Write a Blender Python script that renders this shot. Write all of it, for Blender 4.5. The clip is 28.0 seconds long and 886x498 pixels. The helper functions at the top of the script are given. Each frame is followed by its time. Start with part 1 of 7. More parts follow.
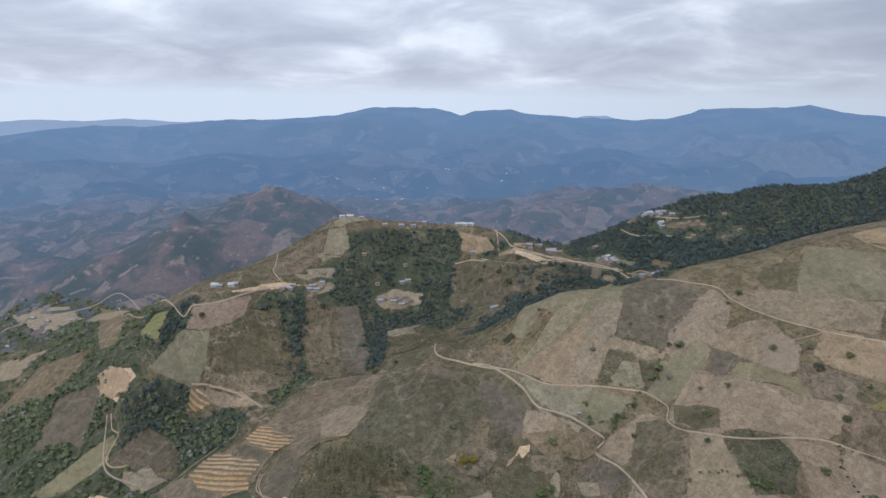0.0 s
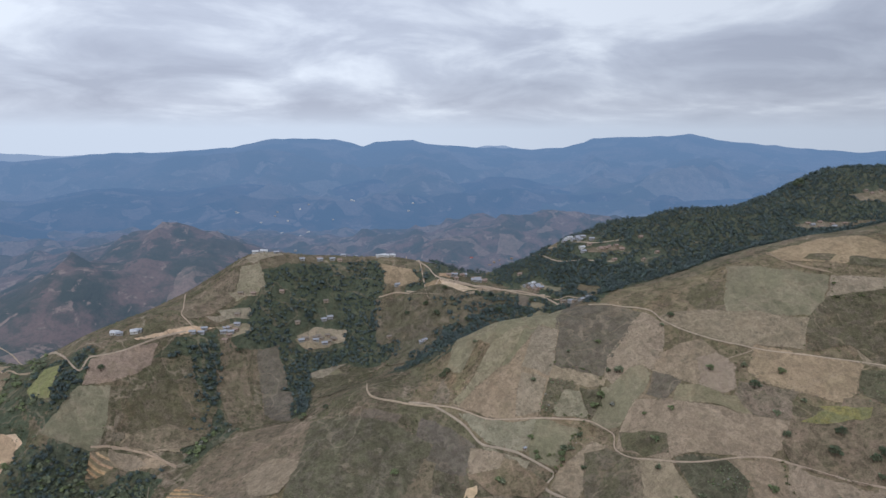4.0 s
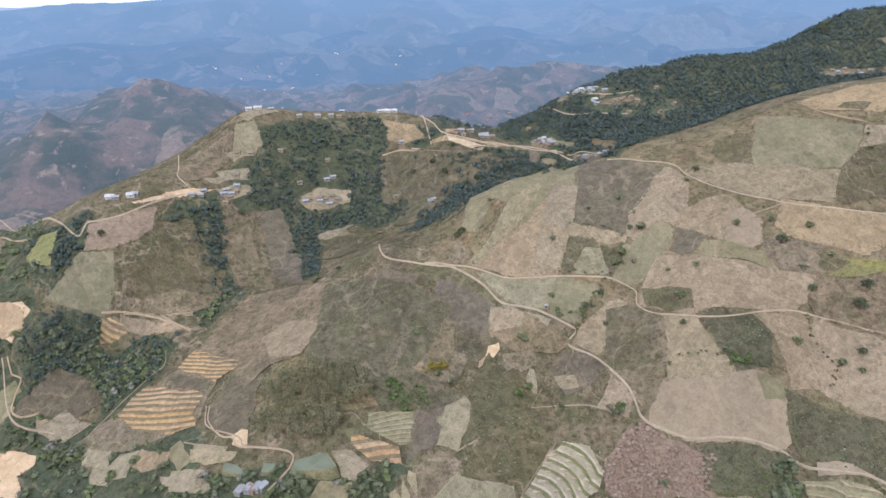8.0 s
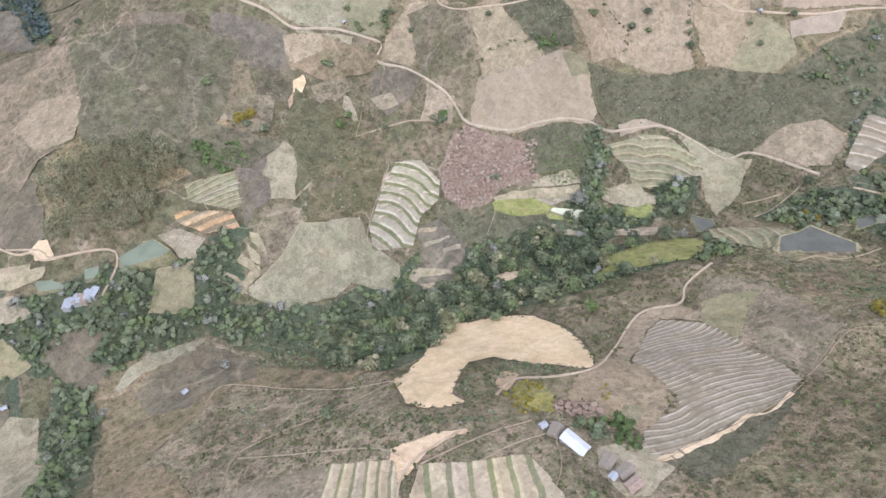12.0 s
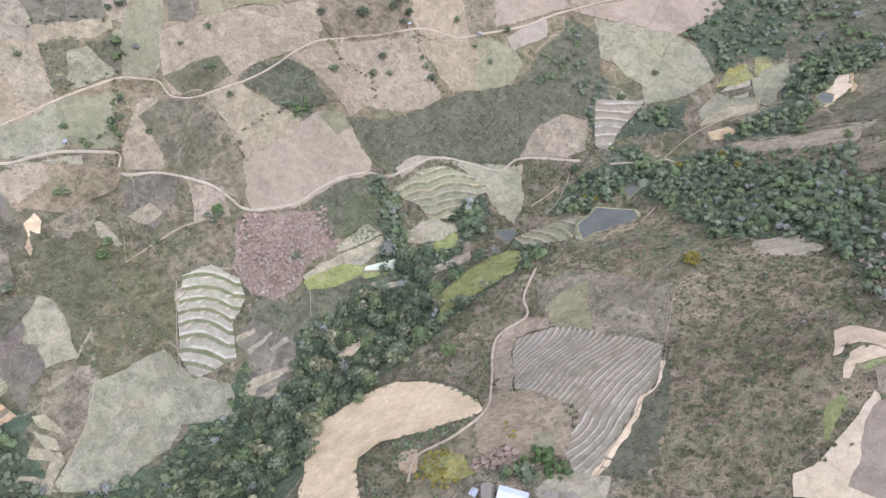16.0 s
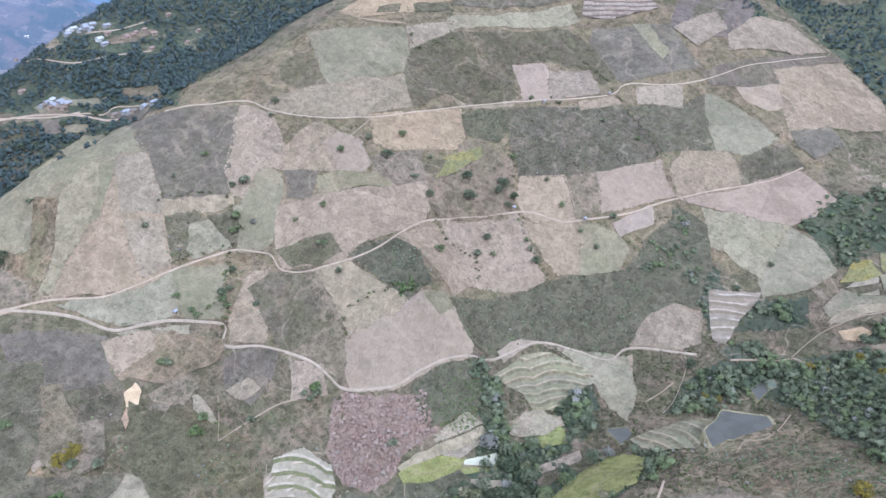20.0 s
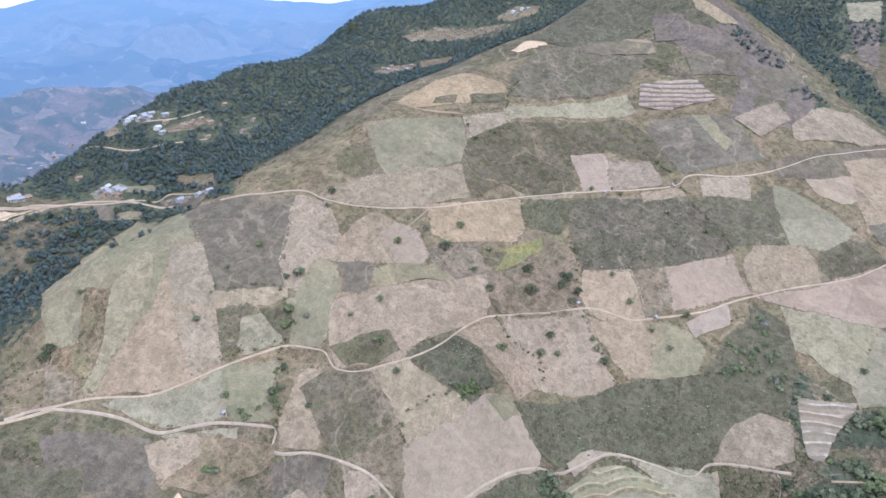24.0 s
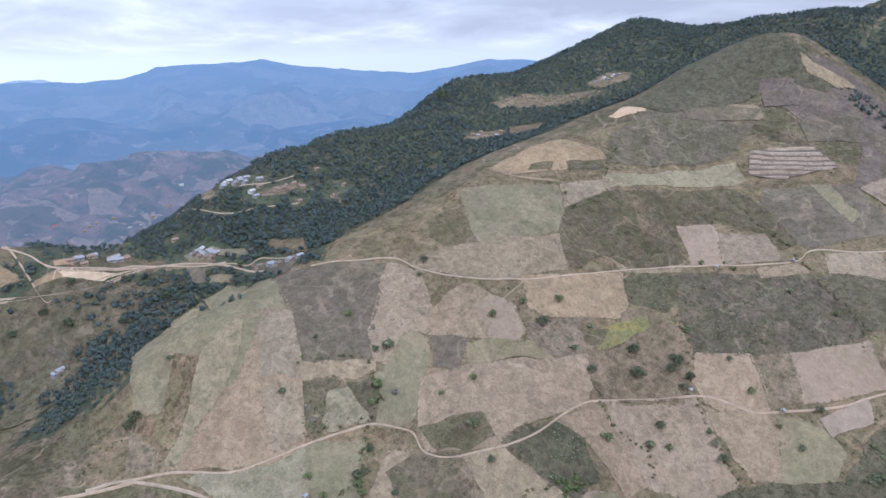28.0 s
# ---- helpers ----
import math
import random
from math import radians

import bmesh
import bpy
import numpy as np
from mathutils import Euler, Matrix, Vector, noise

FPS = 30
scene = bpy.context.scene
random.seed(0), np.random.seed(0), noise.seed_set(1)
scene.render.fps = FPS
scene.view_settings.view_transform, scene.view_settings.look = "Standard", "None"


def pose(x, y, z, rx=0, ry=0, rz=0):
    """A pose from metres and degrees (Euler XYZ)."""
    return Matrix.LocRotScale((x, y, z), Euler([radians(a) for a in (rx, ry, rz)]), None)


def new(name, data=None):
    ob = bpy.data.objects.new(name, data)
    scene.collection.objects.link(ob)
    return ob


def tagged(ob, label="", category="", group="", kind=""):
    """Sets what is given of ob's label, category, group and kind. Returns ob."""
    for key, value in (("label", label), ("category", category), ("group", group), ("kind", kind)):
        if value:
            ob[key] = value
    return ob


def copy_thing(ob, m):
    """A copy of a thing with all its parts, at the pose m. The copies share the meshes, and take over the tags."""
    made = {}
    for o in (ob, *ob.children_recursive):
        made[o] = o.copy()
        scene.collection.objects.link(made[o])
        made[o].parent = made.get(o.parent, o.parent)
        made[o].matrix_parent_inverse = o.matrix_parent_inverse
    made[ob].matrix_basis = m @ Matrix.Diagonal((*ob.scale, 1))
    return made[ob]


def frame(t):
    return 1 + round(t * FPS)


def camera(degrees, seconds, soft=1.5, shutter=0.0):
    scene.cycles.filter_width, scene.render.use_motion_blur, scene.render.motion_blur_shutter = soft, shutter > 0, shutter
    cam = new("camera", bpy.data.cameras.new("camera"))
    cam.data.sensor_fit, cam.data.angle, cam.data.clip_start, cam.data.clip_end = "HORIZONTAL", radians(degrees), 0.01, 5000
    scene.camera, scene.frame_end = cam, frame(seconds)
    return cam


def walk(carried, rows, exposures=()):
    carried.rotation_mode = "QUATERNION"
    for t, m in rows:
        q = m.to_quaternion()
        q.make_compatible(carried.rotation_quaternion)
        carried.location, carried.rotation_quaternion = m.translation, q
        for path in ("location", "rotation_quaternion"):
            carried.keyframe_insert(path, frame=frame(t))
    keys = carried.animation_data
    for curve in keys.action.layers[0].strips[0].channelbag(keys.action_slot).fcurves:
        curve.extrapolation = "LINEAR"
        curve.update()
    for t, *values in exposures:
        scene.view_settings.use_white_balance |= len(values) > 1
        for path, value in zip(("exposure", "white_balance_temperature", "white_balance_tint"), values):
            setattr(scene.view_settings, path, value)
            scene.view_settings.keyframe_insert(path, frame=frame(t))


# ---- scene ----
cam = camera(68.12, 28.0)
# seconds, x, y, z, pitch, roll, yaw
ROWS = [
    (0, 0.00, 0.00, 420.00, -13.061, 0.431, 0.000),
    (0.5, -4.03, 4.33, 419.61, -13.084, 0.375, -1.607),
    (1, -8.09, 8.79, 419.14, -12.899, 0.333, -2.826),
    (1.5, -12.13, 13.27, 418.56, -11.742, 0.323, -4.018),
    (2, -16.19, 17.83, 417.82, -10.588, 0.264, -5.023),
    (2.5, -20.20, 22.41, 416.97, -10.385, 0.235, -6.014),
    (3, -24.17, 26.94, 416.10, -10.377, 0.221, -6.998),
    (3.5, -28.17, 31.49, 415.24, -10.379, 0.175, -7.977),
    (5.5, -44.18, 50.34, 410.82, -10.383, 0.013, -9.968),
    (6, -47.90, 54.91, 409.49, -11.164, -0.006, -10.001),
    (6.5, -51.57, 59.59, 408.06, -12.554, -0.093, -10.050),
    (7, -55.09, 64.29, 406.61, -13.678, -0.147, -10.118),
    (7.5, -58.35, 69.31, 405.16, -17.281, -0.211, -10.206),
    (8, -61.30, 74.81, 403.85, -22.686, -0.308, -10.286),
    (8.5, -64.00, 80.80, 402.89, -28.247, -0.278, -11.915),
    (9, -66.73, 86.95, 402.27, -34.140, -0.166, -15.599),
    (9.5, -69.54, 92.94, 401.70, -40.972, -0.134, -19.492),
    (10, -72.24, 99.00, 400.94, -46.473, -0.049, -23.620),
    (10.5, -74.76, 104.96, 399.99, -47.613, 0.237, -28.088),
    (11, -77.24, 110.71, 398.92, -47.667, 0.182, -29.912),
    (11.5, -79.72, 116.23, 397.93, -47.980, 0.257, -31.499),
    (13.5, -85.12, 134.90, 388.70, -44.252, 0.079, -44.605),
    (14, -86.25, 140.63, 387.74, -43.367, 0.480, -52.139),
    (14.5, -87.85, 146.63, 387.21, -42.738, 0.825, -59.199),
    (15, -89.15, 153.00, 387.14, -42.736, 0.842, -61.233),
    (15.5, -89.82, 159.39, 387.33, -42.831, 0.774, -61.314),
    (16, -89.91, 165.63, 387.73, -42.957, 0.720, -61.376),
    (16.5, -89.54, 171.71, 388.21, -43.032, 0.592, -61.205),
    (17, -88.84, 177.84, 388.67, -43.092, 0.448, -60.624),
    (17.5, -88.06, 184.02, 389.03, -42.310, 0.291, -59.522),
    (18, -87.22, 190.29, 389.44, -40.023, 0.203, -58.489),
    (18.5, -86.39, 196.50, 389.78, -36.903, 0.123, -57.537),
    (19, -85.71, 202.32, 389.98, -33.343, 0.013, -56.587),
    (19.5, -85.02, 207.66, 389.88, -29.743, -0.057, -55.668),
    (20, -84.32, 212.54, 389.55, -28.981, -0.187, -54.909),
    (20.5, -83.32, 217.51, 389.16, -28.956, -0.295, -54.296),
    (22.5, -78.04, 239.25, 389.33, -26.076, -0.511, -52.740),
    (23, -76.97, 244.71, 389.30, -24.737, -0.463, -52.515),
    (23.5, -75.99, 250.04, 389.09, -23.359, -0.498, -52.396),
    (24, -74.96, 255.32, 388.73, -21.985, -0.473, -52.293),
    (24.5, -73.97, 260.64, 388.37, -20.607, -0.468, -52.190),
    (25, -73.10, 266.05, 388.13, -19.242, -0.464, -52.089),
    (25.5, -72.16, 271.35, 387.88, -17.896, -0.454, -51.910),
    (26, -71.12, 276.39, 387.55, -16.644, -0.544, -51.593),
    (26.5, -69.58, 281.08, 387.17, -16.530, -0.640, -51.117),
    (27, -67.43, 285.17, 386.63, -16.511, -0.851, -49.951),
    (27.5, -64.68, 288.63, 386.07, -16.469, -1.077, -47.681),
    (28, -61.70, 291.56, 385.59, -16.437, -1.172, -45.579),
]
EXPOSURES = [(0, -0.15, 5700, 9), (3, -0.23, 5700, 9), (6, -0.27, 5700, 10), (7, -0.12, 5750, 10), (7.6, 0.18, 5850, 10), (8.2, 0.65, 5780, 10), (9.5, 0.9, 5800, 11), (11, 0.93, 5690, 11), (14, 0.95, 5330, 11), (17, 0.92, 5280, 12), (20, 0.86, 4980, 13), (23, 0.84, 5120, 13), (25, 0.74, 5270, 14), (26, 0.45, 5280, 15), (28, 0.4, 5320, 14)]
walk(cam, [(t, pose(x, y, z, 90 + p, 0, w) @ pose(0, 0, 0, 0, 0, r)) for t, x, y, z, p, r, w in ROWS], EXPOSURES)

# ---- light: overcast sky with a veiled sun ----
SUN_HEIGHT, SUN_TURN = 52, 205  # degrees; turn clockwise from north (+y)
world = bpy.data.worlds.new("overcast_sky")
scene.world = world
world.use_nodes = True
wn, wl = world.node_tree.nodes, world.node_tree.links
wn.clear()


def wnode(kind, **values):
    n = wn.new(kind)
    for key, value in values.items():
        n.inputs[key].default_value = value
    return n


def wmath(op, a, b=None, c=None):
    n = wn.new("ShaderNodeMath")
    n.operation = op
    for i, v in enumerate((a, b, c)):
        if v is None:
            continue
        if isinstance(v, (int, float)):
            n.inputs[i].default_value = v
        else:
            wl.new(v, n.inputs[i])
    return n.outputs[0]


sky = wn.new("ShaderNodeTexSky")
sky.sky_type = "NISHITA"
sky.sun_disc = False
sky.sun_elevation, sky.sun_rotation = radians(SUN_HEIGHT), radians(SUN_TURN)
coord = wn.new("ShaderNodeTexCoord")
axes = wn.new("ShaderNodeSeparateXYZ")
wl.new(coord.outputs["Generated"], axes.inputs[0])
up = wmath("MAXIMUM", axes.outputs[2], 0.0)
depth = wmath("ADD", up, 0.22)
flat = wn.new("ShaderNodeCombineXYZ")
wl.new(wmath("DIVIDE", axes.outputs[0], depth), flat.inputs[0])
wl.new(wmath("DIVIDE", axes.outputs[1], depth), flat.inputs[1])
wl.new(wmath("MULTIPLY", up, 1.0), flat.inputs[2])
billow = wnode("ShaderNodeTexNoise", Scale=1.4, Detail=6.0, Roughness=0.55, Distortion=0.4)
wl.new(flat.outputs[0], billow.inputs["Vector"])
swell = wnode("ShaderNodeTexNoise", Scale=0.5, Detail=3.0, Roughness=0.5)
wl.new(flat.outputs[0], swell.inputs["Vector"])
cover = wmath("ADD", wmath("MULTIPLY", billow.outputs[0], 0.6), wmath("MULTIPLY", swell.outputs[0], 0.4))
ramp = wn.new("ShaderNodeValToRGB")
wl.new(cover, ramp.inputs[0])
stops = ramp.color_ramp.elements
stops[0].position, stops[0].color = 0.40, (0.53, 0.53, 0.585, 1)
stops[1].position, stops[1].color = 0.60, (0.98, 0.97, 0.97, 1)
mid = stops.new(0.5)
mid.color = (0.68, 0.68, 0.725, 1)
low = wn.new("ShaderNodeMix")  # pale haze towards the horizon
low.data_type = "RGBA"
wl.new(wmath("POWER", wmath("SUBTRACT", 1.0, wmath("MINIMUM", wmath("MULTIPLY", up, 26.0), 1.0)), 1.6), low.inputs["Factor"])
wl.new(ramp.outputs[0], low.inputs["A"])
low.inputs["B"].default_value = (0.76, 0.79, 0.84, 1)
clouds = wnode("ShaderNodeBackground", Strength=1.12)
wl.new(low.outputs["Result"], clouds.inputs["Color"])
wl.new(wmath("SUBTRACT", 1.12, wmath("MULTIPLY", wmath("MAXIMUM", axes.outputs[0], 0.0), 0.36)), clouds.inputs["Strength"])  # the cover is heavier in the east
clear = wnode("ShaderNodeBackground", Strength=0.1)
wl.new(sky.outputs[0], clear.inputs["Color"])
both = wnode("ShaderNodeMixShader", Fac=0.92)
wl.new(clear.outputs[0], both.inputs[1])
wl.new(clouds.outputs[0], both.inputs[2])
out = wn.new("ShaderNodeOutputWorld")
wl.new(both.outputs[0], out.inputs["Surface"])

sun = new("sun", bpy.data.lights.new("sun", "SUN"))
sun.data.energy, sun.data.angle, sun.data.color = 1.35, radians(12), (1.0, 0.97, 0.94)
sun.rotation_euler = (radians(90 - SUN_HEIGHT), 0, radians(180 - SUN_TURN))

# ---- materials ----
def tree_of(name):
    m = bpy.data.materials.new(name)
    m.use_nodes = True
    nt = m.node_tree
    nt.nodes.clear()
    out_node = nt.nodes.new("ShaderNodeOutputMaterial")
    skin = nt.nodes.new("ShaderNodeBsdfPrincipled")
    skin.inputs["Specular IOR Level"].default_value = 0.15
    nt.links.new(skin.outputs[0], out_node.inputs[0])
    return m, nt, skin


def feed(nt, socket, value):
    if isinstance(value, (int, float)):
        socket.default_value = value
    elif isinstance(value, tuple):
        socket.default_value = (*value, 1) if len(value) == 3 else value
    else:
        nt.links.new(value, socket)


def calc(nt, op, a, b=0.0):
    n = nt.nodes.new("ShaderNodeMath")
    n.operation = op
    feed(nt, n.inputs[0], a)
    feed(nt, n.inputs[1], b)
    return n.outputs[0]


def blend(nt, fac, a, b, mode="MIX"):
    n = nt.nodes.new("ShaderNodeMix")
    n.data_type, n.blend_type = "RGBA", mode
    feed(nt, n.inputs["Factor"], fac)
    feed(nt, n.inputs["A"], a)
    feed(nt, n.inputs["B"], b)
    return n.outputs["Result"]


def grain(nt, size, detail=4.0, rough=0.55, stretch=(1, 1, 1), turn=0.0, bend=0.0):
    """Noise whose lumps are about size metres across."""
    where = nt.nodes.new("ShaderNodeNewGeometry").outputs["Position"]
    mp = nt.nodes.new("ShaderNodeMapping")
    mp.inputs["Rotation"].default_value = (0, 0, turn)
    mp.inputs["Scale"].default_value = tuple(s / size for s in stretch)
    nt.links.new(where, mp.inputs["Vector"])
    n = nt.nodes.new("ShaderNodeTexNoise")
    n.inputs["Scale"].default_value = 1.0
    n.inputs["Detail"].default_value = detail
    n.inputs["Roughness"].default_value = rough
    n.inputs["Distortion"].default_value = bend
    nt.links.new(mp.outputs[0], n.inputs["Vector"])
    return n.outputs["Fac"]


def steps(nt, value, lo, hi):
    n = nt.nodes.new("ShaderNodeMapRange")
    n.interpolation_type = "SMOOTHSTEP"
    feed(nt, n.inputs["Value"], value)
    n.inputs["From Min"].default_value, n.inputs["From Max"].default_value = lo, hi
    return n.outputs["Result"]


def relief(nt, skin, height, distance, strength=1.0):
    b = nt.nodes.new("ShaderNodeBump")
    b.inputs["Strength"].default_value, b.inputs["Distance"].default_value = strength, distance
    feed(nt, b.inputs["Height"], height)
    nt.links.new(b.outputs[0], skin.inputs["Normal"])


def chance(nt):
    return nt.nodes.new("ShaderNodeObjectInfo").outputs["Random"]


def island(nt):
    return nt.nodes.new("ShaderNodeNewGeometry").outputs["Random Per Island"]


TAN, OLIVE, UMBER = (0.196, 0.148, 0.102), (0.130, 0.114, 0.065), (0.155, 0.120, 0.090)


def cells(nt, size, seed=0.0, warp=0.0, stretch=(1, 1, 1), turn=0.0):
    """Irregular cells about size metres across: the distance from each one's middle, and a number of its own."""
    where = nt.nodes.new("ShaderNodeNewGeometry").outputs["Position"]
    mp = nt.nodes.new("ShaderNodeMapping")
    mp.inputs["Location"].default_value = (seed, seed * 2, 0)
    mp.inputs["Rotation"].default_value = (0, 0, turn)
    mp.inputs["Scale"].default_value = tuple(s / size for s in stretch)
    nt.links.new(where, mp.inputs["Vector"])
    at = mp.outputs[0]
    if warp:
        sway = nt.nodes.new("ShaderNodeTexNoise")
        sway.inputs["Scale"].default_value, sway.inputs["Detail"].default_value = 2.2, 4.0
        nt.links.new(at, sway.inputs["Vector"])
        at = blend(nt, warp, at, sway.outputs["Color"], "LINEAR_LIGHT")
    n = nt.nodes.new("ShaderNodeTexVoronoi")
    n.inputs["Scale"].default_value = 1.0
    nt.links.new(at, n.inputs["Vector"])
    axes_ = nt.nodes.new("ShaderNodeSeparateXYZ")
    nt.links.new(n.outputs["Color"], axes_.inputs[0])
    return n.outputs["Distance"], axes_.outputs[0]


def soil(name, main, second, spot, spot_share=0.5, patch=26.0, fine=2.2, row=0.0, turn=0.0, rough=0.95, vary=0.07, lump=0.5, rugged=1.0, rim=True, bank=None, wild=0.45):
    """Worked or wild ground: two tones in patches, fine tufts, single plants as dark dots; with row, worked rows that many metres apart;
    with rim, it frays into the rough land at its edge; with bank, stepped plots get banks of that colour."""
    m, nt, skin = tree_of(name)
    c = blend(nt, steps(nt, grain(nt, patch, 5, 0.6, bend=0.5), 0.40, 0.60), main, second)
    blotch = calc(nt, "MULTIPLY", steps(nt, grain(nt, patch * 0.55, 6, 0.65, bend=1.2), 0.52, 0.64), wild)
    c = blend(nt, blotch, c, tuple(0.5 * p + 0.5 * q for p, q in zip(second, UMBER)))
    creep = calc(nt, "MULTIPLY", steps(nt, grain(nt, 13.0, 6, 0.7, bend=0.7), 0.55, 0.63), 0.6 * wild)
    c = blend(nt, creep, c, OLIVE)
    regrown = calc(nt, "MULTIPLY", steps(nt, grain(nt, 42.0, 6, 0.62, bend=0.9), 0.5, 0.62), 0.7 * wild)
    c = blend(nt, regrown, c, tuple(0.45 * p + 0.55 * q for p, q in zip(second, (0.190, 0.176, 0.098))))
    worn = calc(nt, "MULTIPLY", steps(nt, grain(nt, 31.0, 6, 0.66, turn=2.1, bend=0.6), 0.52, 0.63), 0.8 * wild)
    c = blend(nt, worn, c, tuple(0.5 * p + 0.5 * q for p, q in zip(main, (0.285, 0.195, 0.122))))
    tuft = grain(nt, fine, 6, 0.74)
    c = blend(nt, calc(nt, "MULTIPLY", steps(nt, tuft, 0.48, 0.68), 0.7), c, spot)
    drift = grain(nt, 7.0, 4, 0.65, (1.0, 0.13, 0.13), 0.8, 0.25)  # streaks down the slope
    c = blend(nt, calc(nt, "MULTIPLY", steps(nt, drift, 0.52, 0.64), 0.5 * wild + 0.1), c, tuple(0.45 * p + 0.55 * q for p, q in zip(spot, second)))
    trail = calc(nt, "ABSOLUTE", calc(nt, "SUBTRACT", grain(nt, 75.0, 3, 0.45, bend=0.3), 0.5))  # thin trodden tracks
    shade = blend(nt, calc(nt, "MULTIPLY", calc(nt, "SUBTRACT", 1.0, steps(nt, trail, 0.003, 0.011)), 0.75 * wild), c, (0.33, 0.26, 0.185))
    height = tuft
    for size, seed, share in ((fine * 1.15, 3.1, 0.45), (fine * 2.3, 7.7, 0.6), (fine * 4.4, 5.3, 0.75 * wild)):
        near, own = cells(nt, size, seed)
        dot = steps(nt, calc(nt, "SUBTRACT", calc(nt, "MULTIPLY", own, 0.55), near), 0.0, 0.12)
        clump = steps(nt, grain(nt, patch * 0.7, 5, 0.6, turn=seed), 0.62 - 0.34 * spot_share, 0.74 - 0.30 * spot_share)
        plant = blend(nt, calc(nt, "FRACT", calc(nt, "MULTIPLY", own, 37.0)), tuple(0.7 * v for v in spot), tuple(0.55 * p + 0.5 * q for p, q in zip(spot, OLIVE)))
        shade = blend(nt, calc(nt, "MULTIPLY", calc(nt, "MULTIPLY", dot, clump), share), shade, plant)
        height = calc(nt, "ADD", height, calc(nt, "MULTIPLY", dot, 0.5))
    if row:
        lines = grain(nt, row, 2, 0.5, (1.0, 0.05, 0.05), turn, 0.15)
        shade = blend(nt, calc(nt, "MULTIPLY", steps(nt, lines, 0.45, 0.65), 0.4), shade, second)
        height = calc(nt, "ADD", height, lines)
    if bank:
        at = nt.nodes.new("ShaderNodeAttribute")
        at.attribute_name = "level"
        place = calc(nt, "FRACT", calc(nt, "ADD", at.outputs["Fac"], calc(nt, "MULTIPLY", calc(nt, "SUBTRACT", grain(nt, 5.0, 3), 0.5), 0.16)))
        grown = blend(nt, steps(nt, grain(nt, 4.0, 4), 0.4, 0.6), bank[0], bank[1])
        edge = calc(nt, "SUBTRACT", steps(nt, place, 0.0, 0.05), steps(nt, place, 0.26, 0.34))
        shade = blend(nt, edge, shade, grown)
        lip = calc(nt, "SUBTRACT", steps(nt, place, 0.28, 0.34), steps(nt, place, 0.46, 0.56))
        shade = blend(nt, calc(nt, "MULTIPLY", lip, steps(nt, grain(nt, 16.0, 3), 0.38, 0.52)), shade, bank[2])
    tone = nt.nodes.new("ShaderNodeHueSaturation")
    speck = steps(nt, grain(nt, fine * 0.45, 4, 0.8), 0.38, 0.62)
    mottle = steps(nt, grain(nt, fine * 4.2, 5, 0.7, bend=0.8), 0.3, 0.7)
    plot = cells(nt, 34.0, 1.7, 0.12, (1.0, 0.6, 0.6), 0.5)[1]  # older plots within the plot
    value = calc(nt, "ADD", calc(nt, "MULTIPLY", speck, 0.34 * rugged), calc(nt, "MULTIPLY", mottle, 0.5 * rugged))
    value = calc(nt, "ADD", value, calc(nt, "MULTIPLY", chance(nt), 2 * vary))
    value = calc(nt, "ADD", value, calc(nt, "MULTIPLY", plot, 0.1 + 0.3 * wild))
    feed(nt, tone.inputs["Value"], calc(nt, "ADD", value, 1.06 - vary - 0.42 * rugged - 0.05 - 0.15 * wild))
    feed(nt, tone.inputs["Saturation"], calc(nt, "ADD", 0.98, calc(nt, "MULTIPLY", calc(nt, "FRACT", calc(nt, "MULTIPLY", chance(nt), 7.3)), 0.2)))
    feed(nt, tone.inputs["Hue"], calc(nt, "ADD", 0.494, calc(nt, "MULTIPLY", calc(nt, "FRACT", calc(nt, "MULTIPLY", chance(nt), 13.7)), 0.012)))
    nt.links.new(shade, tone.inputs["Color"])
    full = blend(nt, calc(nt, "MULTIPLY", grain(nt, 90.0, 3), 0.2), tone.outputs[0], second)
    if rim:
        at = nt.nodes.new("ShaderNodeAttribute")
        at.attribute_name = "rim"
        fray = calc(nt, "ADD", at.outputs["Fac"], calc(nt, "MULTIPLY", calc(nt, "SUBTRACT", grain(nt, 4.0, 5, 0.7), 0.5), 1.2))
        fray = calc(nt, "ADD", fray, calc(nt, "MULTIPLY", calc(nt, "SUBTRACT", grain(nt, 15.0, 3, 0.6), 0.55), 1.4))
        rough_land = blend(nt, steps(nt, grain(nt, 9.0, 5, 0.65), 0.4, 0.6), tuple(1.15 * v for v in TAN), tuple(0.45 * p + 0.6 * q for p, q in zip(TAN, OLIVE)))
        rough_land = blend(nt, steps(nt, grain(nt, 2.0, 5, 0.7), 0.5, 0.7), rough_land, tuple(0.85 * v for v in OLIVE))
        full = blend(nt, steps(nt, fray, 0.1, 0.3), rough_land, full)
    nt.links.new(full, skin.inputs["Base Color"])
    skin.inputs["Roughness"].default_value = rough
    relief(nt, skin, height, lump)
    return m


